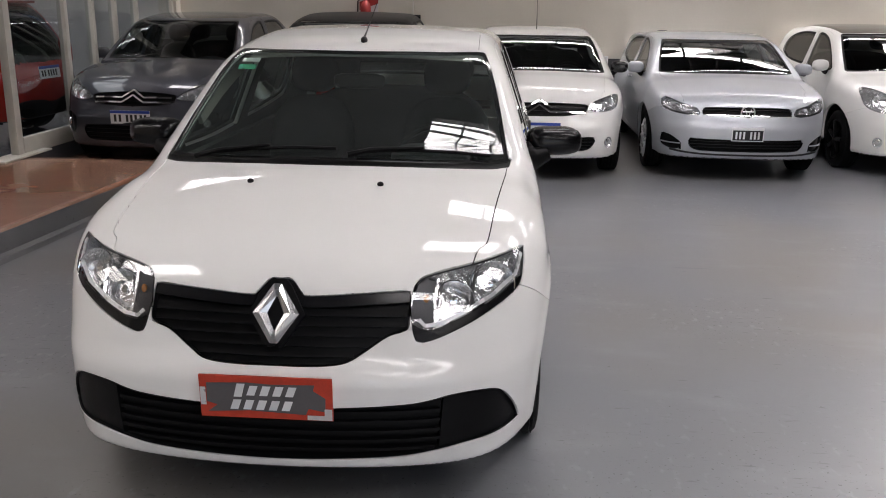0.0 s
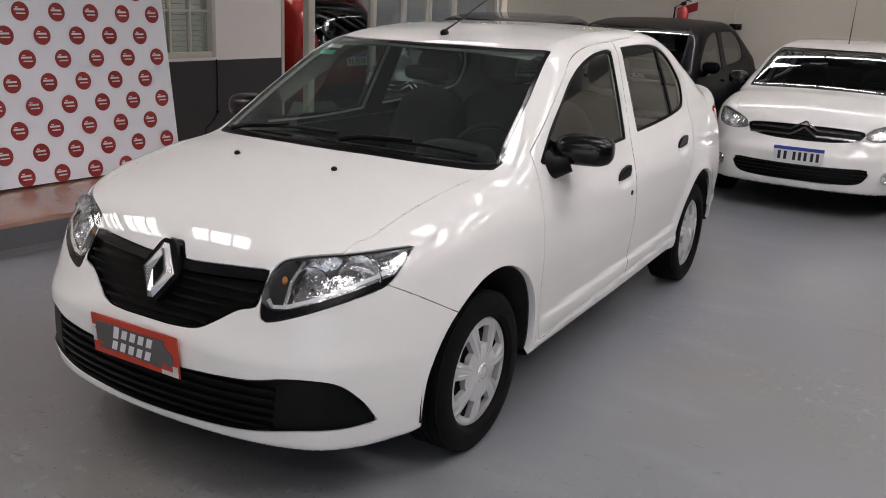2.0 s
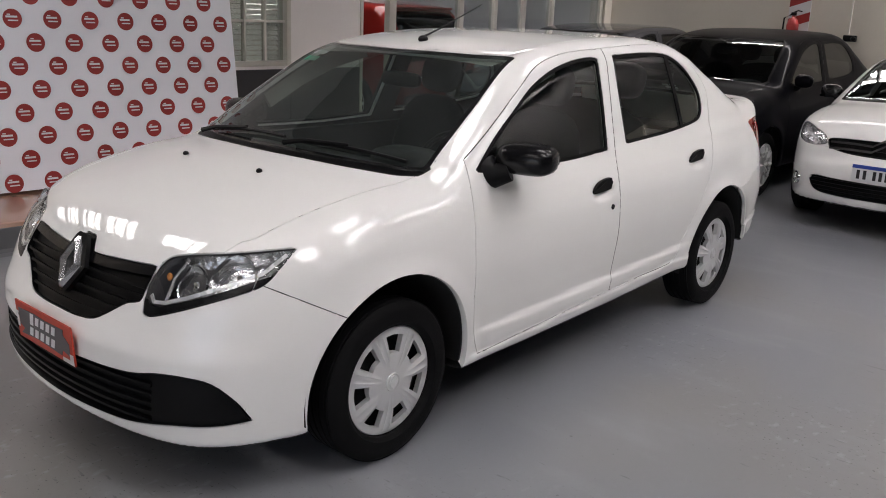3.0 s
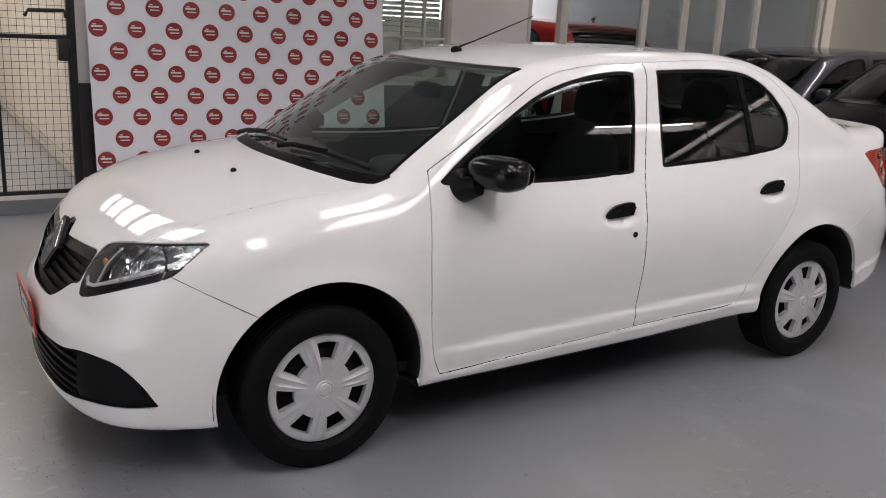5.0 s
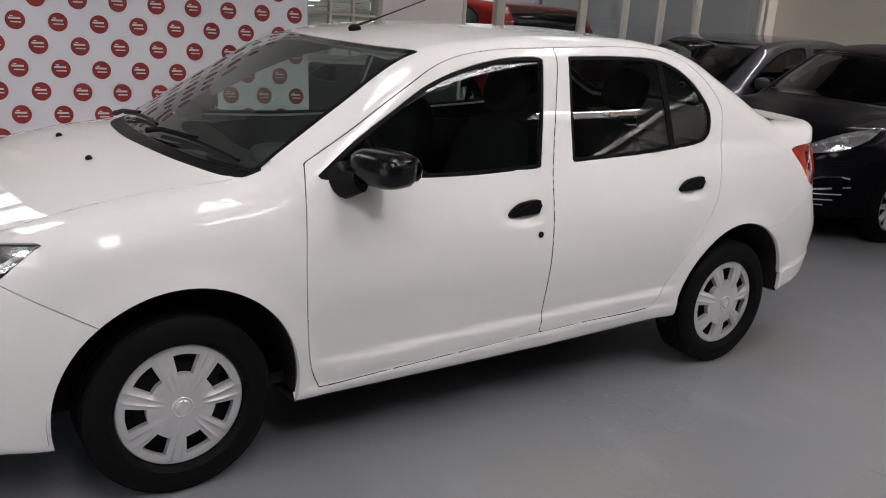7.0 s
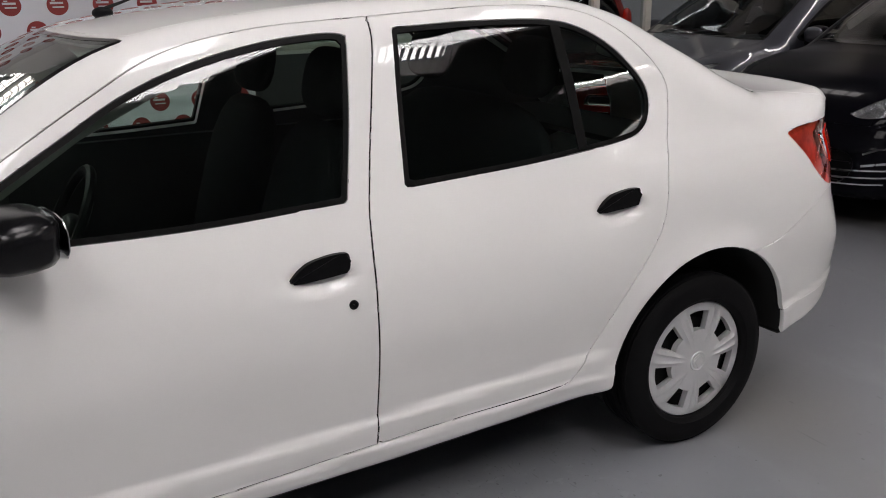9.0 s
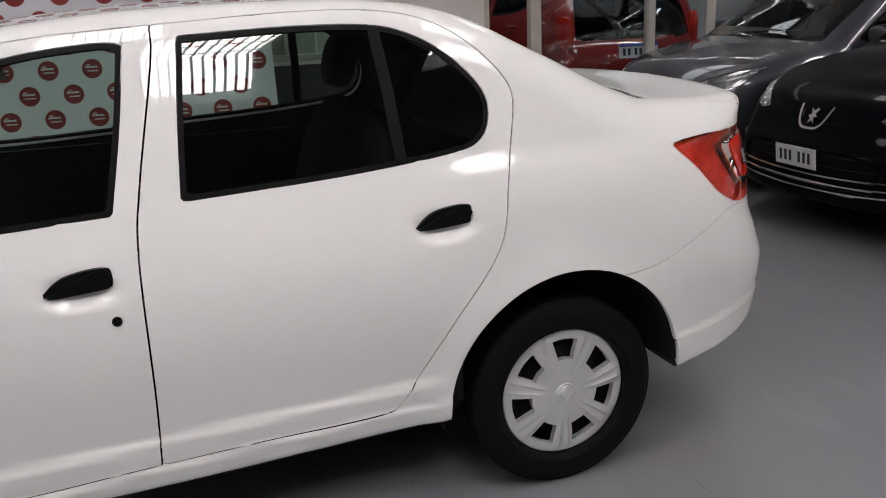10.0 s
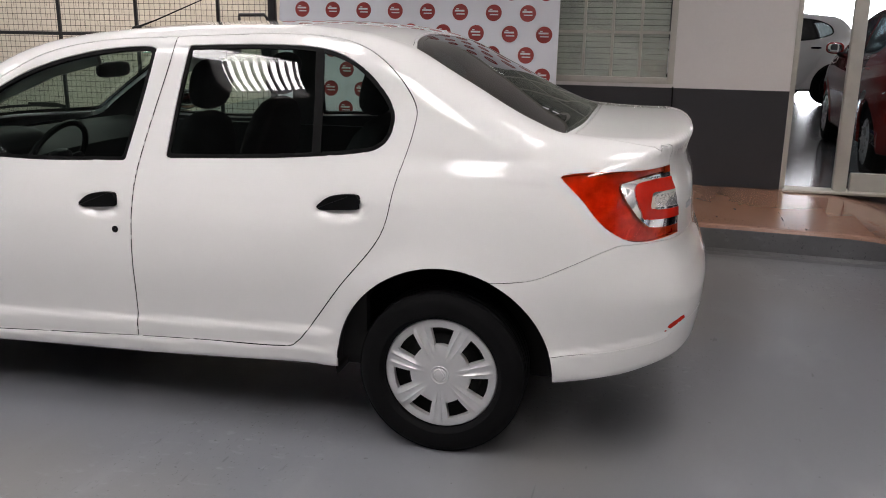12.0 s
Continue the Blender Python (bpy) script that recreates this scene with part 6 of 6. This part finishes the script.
    k.side([(fy(p[0]), fz(p[1]), *p[2:]) for p in fd], "front_door")
    k.side([(fy(p[0]), fz(p[1]), *p[2:]) for p in rd], "rear_door")
    if roof:
        k.above(mirrored([(0.0, fy(0.86)), (0.35, fy(0.90)), (0.56, fy(0.97), 1), (0.56, 2.0), (0.53, s["glass_top"] - 0.02, 1), (0.0, s["glass_top"] - 0.03)]), "roof")

    def add(nm, region, mat, **kw):
        me = k.mesh(nm, region, **kw)
        return part(nm, me, mat, car) if me else None

    add("body_shell", "body", paint, flange=0.03)
    add("cabin_lining", ("body", "roof", "front_door", "rear_door"), TRIM_DARK, sink=0.045, flange=0)
    add("underbody", "belly", UNDER, flange=0)
    for nm in ("front_bumper", "bonnet"):
        add(nm, nm, paint, flange=0.02)
    if roof:
        add("roof", "roof", roof, flange=0.02)
    lamps = []
    for half in ("left", "right"):
        sgn = 1 if half == "left" else -1
        for nm in ("front_door", "rear_door"):
            d = add(nm, nm, paint, halves=half, flange=0.02)
            y, z = (1.32, 0.90) if nm == "front_door" else (2.28, 0.93)
            p = b.side_at(fy(y), fz(z))
            part("door_handle", blob((0.022, 0.09, 0.017), pose(sgn * (p.x + 0.012), p.y, p.z), power=3), paint if style != "dark" else PLASTIC, d)
        for nm in ("front", "rear"):
            add("window_seal", nm + "_seal", SEAL, halves=half, sink=0.002, gap=0, flange=0)
            add("side_window", nm + "_window", PARKED_GLASS if inside else DARK_GLASS, halves=half, sink=0.006, flange=0)
        lo = add("headlight", "head_lamp", LENS, halves=half, sink=0.001, flange=0)
        part("lamp_housing", k.mesh("lamp_housing", "head_lamp", halves=half, sink=0.035, flange=0), LAMP_GREY, lo)
        part("lamp_wall", lamp_wall(b, lamp, sgn, 0.036), LAMP_GREY, lo)
        part("lamp_bezel", lamp_wall(b, lamp, sgn, 0.007), LAMP_DARK, lo)
        lamps.append((lo, sgn))
    add("windscreen", "windscreen", PARKED_GLASS, sink=0.002, flange=0)
    add("windscreen_edge", "screen_edge", SEAL, sink=0.001, gap=0)
    add("rear_screen", "rear_screen", DARK_GLASS, sink=0.002, flange=0)
    for nm, loop, bars in openings:
        ring = loop_of(loop)
        both = [(ring, {})] if ring[:, 0].min() < 0 else [(ring, dict(halves="left")), (ring * [-1, 1], dict(halves="right"))]
        for lp, half in both:
            g = add(nm, nm, PLASTIC, sink=0.025, flange=0, **half)
            part("grille_rim", edge_band(b, lp, 0.027), PLASTIC, g)
            for zs, mat, w, t, sink in bars:
                bars_on_front(g, b, lp, zs, mat, w, t, sink)
    for sgn in (1, -1):
        for y in (0.0, s["base"]):
            wheel(car, sgn * (s["wide"][2][1] - 0.115), y, 0.305, 0.305, 0.205, style, lean=17)
            part("inner_wall", box(min(sgn * 0.50, sgn * 0.49), max(sgn * 0.50, sgn * 0.49), y - 0.42, y + 0.42, 0.2, 0.72), UNDER, car, smooth=False)
    door_mirror(car, b, fy(0.60), fz(1.0), mirror or paint, 0.80, 0.09)
    cabin(car, b)
    extras(car, b, lamps)
    return car


def chevrons(parent, b, z, reach, gap, wide, high, mat):
    """Two bright bars across a grille, each raised into a chevron in the middle."""
    for k in (0, 1):
        zz = z + k * gap
        pts = [(-reach, zz - 0.004), (-reach * 0.6, zz + 0.002), (-wide, zz), (-wide * 0.5, zz + high * 0.5), (-0.004, zz + high), (0.004, zz + high), (wide * 0.5, zz + high * 0.5), (wide, zz), (reach * 0.6, zz + 0.002), (reach, zz - 0.004)]
        part("chevron_bar", lamp_strip(b, pts, 1, 0.017, -0.010), mat, parent)


def fog_lamps(car, b, x, z, r):
    for sgn in (1, -1):
        p = b.front_at(x, z)
        n = b.normal_at(p)
        ring = lathe([(0.0, r), (-0.012, r * 0.98), (-0.012, r * 0.78), (0.004, r * 0.74)], "y", 28)
        turn = Vector((sgn * n.x, n.y, n.z)).to_track_quat("-Y", "Z").to_matrix().to_4x4()
        bmesh.ops.transform(ring, matrix=Matrix.Translation((sgn * p.x, p.y, p.z)) @ turn, verts=ring.verts)
        ob = part("fog_lamp", ring, CHROME, car)
        part("lens", blob((r * 0.74, 0.008, r * 0.74), Matrix.Translation((sgn * p.x, p.y, p.z)) @ turn, v=8), REFLECTOR, ob)


def front_place(x, y, spec, turn=0.0):
    """A pose that puts the middle of the front bumper at (x, y)."""
    return Matrix.Translation((x, y, 0)) @ Matrix.Rotation(radians(turn), 4, "Z") @ Matrix.Translation((0, -min(v for _, v in spec["nose"]), 0))


# white compact sedan with a chrome double-bar grille
ELYS = reshape(2.652, 0.80, 0.95, 1.395, 0.865)
lamp_e = [(0.46, 0.685, 1), (0.50, 0.745), (0.60, 0.785), (0.72, 0.815), (0.775, 0.805, 1), (0.772, 0.74), (0.74, 0.685), (0.62, 0.662), (0.52, 0.665)]
grille_e = mirrored([(0.0, 0.745), (0.25, 0.742), (0.44, 0.730), (0.465, 0.70), (0.42, 0.655), (0.25, 0.628), (0.0, 0.622)])
intake_e = mirrored([(0.0, 0.425), (0.35, 0.43), (0.50, 0.435), (0.545, 0.405), (0.48, 0.315), (0.30, 0.292), (0.0, 0.29)])


def details_elys(car, b, lamps):
    g = next(o for o in car.children if o.name.startswith("grille"))
    chevrons(g, b, 0.655, 0.43, 0.045, 0.105, 0.062, CHROME)
    number_plate(car, b, 0, 0.505, 2, 0.40, 0.13, "blue")
    fog_lamps(car, b, 0.665, 0.375, 0.055)
    p = b.top_at(0, 1.2)
    part("antenna", tube([(0, 1.2, p.z), (0, 1.28, p.z + 0.42)], [0.006, 0.002], 6), PLASTIC, car)
    for lo, sgn in lamps:
        lamp_bowl(lo, b, 0.60, 0.725, 0.048, 0.05, sgn=sgn)
        lamp_bowl(lo, b, 0.70, 0.750, 0.044, 0.05, sgn=sgn)


parked_car("white_compact_sedan", "white compact sedan with chrome grille bars, parked by the back wall", front_place(1.0, 5.13, ELYS, 0), ELYS, PEARL_PAINT, lamp_e,
           [("grille", grille_e, [((0.678, 0.724, 0.640), PLASTIC, 0.008, 0.012, 0.02)]), ("lower_grille", intake_e, [((0.32, 0.35, 0.38, 0.41), PLASTIC, 0.010, 0.014, 0.024)])], details_elys, mirror=GLOSS_BLACK)

# silver hatchback
GOLF = reshape(2.637, 0.86, 0.74, 1.365, 0.885, hatch=True)
GOLF["bow"] = [(y, v * 0.6) for y, v in GOLF["bow"]]
GOLF.update(nose_plan=(0.17, 0.55), round_front=0.09, flare=0.006, round=0.07)
lamp_g = [(0.44, 0.640, 1), (0.455, 0.700, 1), (0.60, 0.740), (0.73, 0.790), (0.775, 0.800, 1), (0.785, 0.72), (0.765, 0.675, 1), (0.66, 0.648), (0.52, 0.632)]
grille_g = mirrored([(0.0, 0.715), (0.25, 0.714), (0.425, 0.710, 1), (0.425, 0.645, 1), (0.25, 0.636), (0.0, 0.634)])
intake_g = mirrored([(0.0, 0.415), (0.40, 0.418), (0.565, 0.425, 1), (0.50, 0.318), (0.30, 0.300), (0.0, 0.298)])
vent_g = [(0.61, 0.375, 1), (0.70, 0.435), (0.775, 0.455, 1), (0.775, 0.345), (0.70, 0.305), (0.60, 0.30, 1)]


def details_golf(car, b, lamps):
    p = b.front_at(0, 0.672)
    ring = lathe([(0.004, 0.068), (-0.016, 0.068), (-0.022, 0.060), (-0.010, 0.056)], "y", 40)
    tube([(-0.05, -0.013, 0.008), (0.05, -0.013, 0.008)], 0.008, 6, ring)
    tube([(-0.03, -0.013, 0.03), (0.0, -0.014, -0.042), (0.03, -0.013, 0.03)], 0.007, 6, ring)
    bmesh.ops.translate(ring, verts=ring.verts, vec=p + Vector((0, -0.006, 0)))
    part("badge", ring, SATIN, car, "round silver badge")
    part("badge_field", lathe([(-0.006, 0.05), (-0.007, 0.001)], "y", 32), INK, car).location = p
    number_plate(car, b, 0, 0.47, 2, 0.30, 0.13, "dark")
    for z, mat, w in ((0.640, CHROME, 0.007), (0.268, INK, 0.018)):
        part("front_line", lamp_strip(b, [(x, z + 0.03 * (x / 0.7) ** 4 * (z < 0.5)) for x in np.linspace(-0.42 if z > 0.5 else -0.70, 0.42 if z > 0.5 else 0.70, 21)], 1, w, -0.002), mat, car)
    for lo, sgn in lamps:
        lamp_bowl(lo, b, 0.56, 0.685, 0.042, 0.05, sgn=sgn)
        lamp_bowl(lo, b, 0.70, 0.715, 0.044, 0.05, sgn=sgn)
        part("lamp_trim", lamp_strip(b, [(0.47, 0.650), (0.60, 0.650), (0.70, 0.665), (0.77, 0.70)], sgn, 0.014, 0.012), LAMP_DARK, lo)


parked_car("silver_hatchback", "silver metallic hatchback with dark plate, parked by the back wall", front_place(3.0, 5.35, GOLF, 0), GOLF, SILVER_PAINT, lamp_g,
           [("grille", grille_g, [((0.695, 0.655), PLASTIC, 0.010, 0.014, 0.02)]), ("lower_grille", intake_g, [((0.33, 0.36, 0.39), PLASTIC, 0.010, 0.014, 0.024)]), ("side_vent", vent_g, [((0.362,), SILVER_PAINT, 0.010, 0.014, 0.010)])], details_golf, hatch=True)

# white city car with a black roof
CITY = reshape(2.466, 0.76, 0.70, 1.46, 0.85, hatch=True)
lamp_c = [(0.48, 0.70, 1), (0.50, 0.80), (0.60, 0.86), (0.70, 0.885), (0.74, 0.86), (0.745, 0.78), (0.72, 0.70), (0.62, 0.65), (0.53, 0.655)]


def details_city(car, b, lamps):
    for lo, sgn in lamps:
        lamp_bowl(lo, b, 0.61, 0.765, 0.075, 0.06, sgn=sgn)
    p = b.top_at(0, 0.95)
    part("antenna", tube([(0, 0.95, p.z), (0, 1.08, p.z + 0.30)], [0.006, 0.002], 6), PLASTIC, car)
    fog_lamps(car, b, 0.62, 0.36, 0.05)


parked_car("white_city_car", "white small hatchback with black roof and dark alloy wheels", front_place(5.02, 5.68, CITY, 0), CITY, PEARL_PAINT, lamp_c,
           [("grille", mirrored([(0.0, 0.68), (0.30, 0.68), (0.36, 0.64), (0.30, 0.60), (0.0, 0.59)]), [((0.65, 0.62), CHROME, 0.014, 0.014, 0.016)]), ("lower_grille", intake_e, [((0.32, 0.36, 0.40), PLASTIC, 0.010, 0.014, 0.024)])], details_city, style="dark", roof=GLOSS_BLACK, hatch=True, inside=False)

# graphite saloon beside the partition
LOUNGE = reshape(2.71, 0.88, 1.00, 1.50, 0.895)
lamp_l = [(0.42, 0.70, 1), (0.50, 0.765), (0.62, 0.82), (0.74, 0.875), (0.80, 0.885, 1), (0.79, 0.81), (0.75, 0.735), (0.62, 0.685), (0.50, 0.678)]
grille_l = mirrored([(0.0, 0.762), (0.20, 0.755), (0.40, 0.735), (0.42, 0.70), (0.38, 0.655), (0.2, 0.632), (0.0, 0.628)])
intake_l = mirrored([(0.0, 0.445), (0.40, 0.445), (0.50, 0.42), (0.46, 0.31), (0.3, 0.292), (0.0, 0.29)])
vent_l = [(0.60, 0.52, 1), (0.72, 0.56), (0.78, 0.54), (0.775, 0.42), (0.70, 0.36), (0.62, 0.37)]


def details_lounge(car, b, lamps):
    g = next(o for o in car.children if o.name.startswith("grille"))
    chevrons(g, b, 0.658, 0.385, 0.046, 0.11, 0.066, CHROME)
    number_plate(car, b, 0, 0.525, 2, 0.40, 0.13, "blue")
    for lo, sgn in lamps:
        lamp_bowl(lo, b, 0.56, 0.735, 0.045, 0.05, sgn=sgn)
        lamp_bowl(lo, b, 0.68, 0.775, 0.05, 0.05, sgn=sgn)
    for sgn in (1, -1):
        part("bumper_trim", lamp_strip(b, [(0.80, 0.53), (0.79, 0.45), (0.75, 0.37), (0.62, 0.335)], sgn, 0.016, -0.001), CHROME, car)
    fog_lamps(car, b, 0.70, 0.455, 0.042)


parked_car("graphite_sedan", "dark grey metallic sedan with chrome chevron grille beside the glass partition", front_place(-3.0, 5.17, LOUNGE, 0), LOUNGE, GREY_PAINT, lamp_l,
           [("grille", grille_l, [((0.682, 0.735, 0.645), PLASTIC, 0.008, 0.012, 0.02)]), ("lower_grille", intake_l, [((0.32, 0.36, 0.40), PLASTIC, 0.010, 0.014, 0.024)]), ("side_vent", vent_l, [])], details_lounge, inside=False)

# black saloon
LION = reshape(2.71, 0.92, 1.02, 1.52, 0.905)
lamp_p = [(0.44, 0.72, 1), (0.55, 0.80), (0.66, 0.87), (0.77, 0.92), (0.80, 0.91, 1), (0.79, 0.82), (0.72, 0.745), (0.60, 0.705), (0.50, 0.70)]
intake_p = mirrored([(0.0, 0.53), (0.35, 0.53), (0.52, 0.50), (0.56, 0.42), (0.50, 0.32), (0.3, 0.285), (0.0, 0.28)])


def details_lion(car, b, lamps):
    number_plate(car, b, 0, 0.475, 6, 0.335, 0.12, "light")
    p = b.front_at(0, 0.70)
    n = b.normal_at(p)
    turn = Matrix.Translation(p + n * 0.003) @ n.to_track_quat("Z", "Y").to_matrix().to_4x4()
    star = [(-0.030, 0.050), (-0.006, 0.030), (0.022, 0.052), (0.034, 0.040), (0.014, 0.014), (0.036, -0.004), (0.010, -0.010), (0.030, -0.048), (0.006, -0.030), (-0.020, -0.052), (-0.014, -0.018), (-0.034, -0.002), (-0.012, 0.010)]
    part("badge", slab(star, 0.008, turn), CHROME, car, "chrome emblem")
    pts = [(-0.125 + 0.25 * k / 24, 0.632 + 0.125 * abs(k / 12 - 1) ** 4) for k in range(25)]
    part("bonnet_trim", lamp_strip(b, pts, 1, 0.015, -0.004), CHROME, car)
    for lo, sgn in lamps:
        lamp_bowl(lo, b, 0.57, 0.76, 0.045, 0.05, sgn=sgn)
        lamp_bowl(lo, b, 0.68, 0.81, 0.05, 0.05, sgn=sgn)
        part("bumper_trim", lamp_strip(b, [(0.60, 0.43), (0.70, 0.45), (0.80, 0.47)], sgn, 0.014, -0.001), CHROME, car)
        part("fog_bezel", lamp_strip(b, [(0.60, 0.50), (0.66, 0.53), (0.74, 0.545), (0.79, 0.535)], sgn, 0.012, -0.002), CHROME, car)
    for z, reach in ((0.305, 0.70), (0.345, 0.74), (0.388, 0.77)):
        part("bumper_line", lamp_strip(b, [(x, z + 0.02 * (x / 0.7) ** 2) for x in np.linspace(-reach, reach, 21)], 1, 0.009, -0.003), CHROME, car)


parked_car("black_sedan", "black lacquered sedan with chrome-lined grille, parked beside the white sedan", front_place(-1.13, 5.15, LION, 0), LION, BLACK_PAINT, lamp_p,
           [("lower_grille", intake_p, [((0.32, 0.38, 0.44, 0.50), PLASTIC, 0.012, 0.014, 0.022), ((0.305, 0.35), CHROME, 0.008, 0.016, 0.012)])], details_lion, inside=False)


# red hatchback behind the glass, its tail to the hall
RUBY = reshape(2.54, 0.80, 0.72, 1.50, 0.865, hatch=True)


def details_ruby(car, b, lamps):
    end = b.rear_at(0, 0.70)
    m = Matrix.Translation((0, end.y + 0.004, 0.71)) @ Matrix.Rotation(radians(180), 4, "Z") @ Matrix.Rotation(radians(84), 4, "X")
    plate = part("number_plate", slab([(-0.2, -0.065), (0.2, -0.065), (0.2, 0.065), (-0.2, 0.065)], 0.006, m), WHITE_SIGN, car, "number plate with its number as bars", smooth=False)
    part("plate_band", slab([(-0.2, 0.037), (0.2, 0.037), (0.2, 0.065), (-0.2, 0.065)], 0.001, m @ Matrix.Translation((0, 0, 0.0065))), BLUE_INK, plate, smooth=False)
    for x in (-0.15, -0.10, -0.03, 0.02, 0.07, 0.12):
        part("plate_bar", slab([(x - 0.014, -0.042), (x + 0.014, -0.042), (x + 0.014, 0.022), (x - 0.014, 0.022)], 0.001, m @ Matrix.Translation((0, 0, 0.0065))), INK, plate, smooth=False)
    for sgn in (1, -1):
        p = b.side_at(b.s["base"] + 0.52, 0.86)
        part("taillight", blob((0.05, 0.10, 0.16), pose(sgn * (p.x - 0.045), p.y + 0.02, 0.88, 0, 0, sgn * 30), power=2.6), RED_LENS, car)
    part("rear_spoiler", box(-0.5, 0.5, b.s["glass_top"] + 0.02, b.s["glass_top"] + 0.14, b.top_at(0, b.s["glass_top"]).z - 0.03, b.top_at(0, b.s["glass_top"]).z - 0.005, 0.01), RED_PAINT, car)
    part("bumper_insert", blob((0.62, 0.05, 0.10), pose(0, end.y - 0.03, 0.36), power=4), PLASTIC, car)


parked_car("red_hatchback", "red hatchback standing tail-first behind the glass partition", pose(-7.42, 6.02, 0.18, 0, 0, -91.5), RUBY, RED_PAINT, lamp_c,
           [("grille", mirrored([(0.0, 0.68), (0.30, 0.68), (0.36, 0.64), (0.30, 0.60), (0.0, 0.59)]), [])], details_ruby, hatch=True, inside=False)
city = bpy.data.objects["white_city_car"]
for px, py, turn in ((-11.3, 6.7, 38), (-11.9, 3.4, 20)):
    tagged(copy_thing(city, pose(px, py, 0.18, 0, 0, turn)), label="white small hatchback standing in the bright next room")
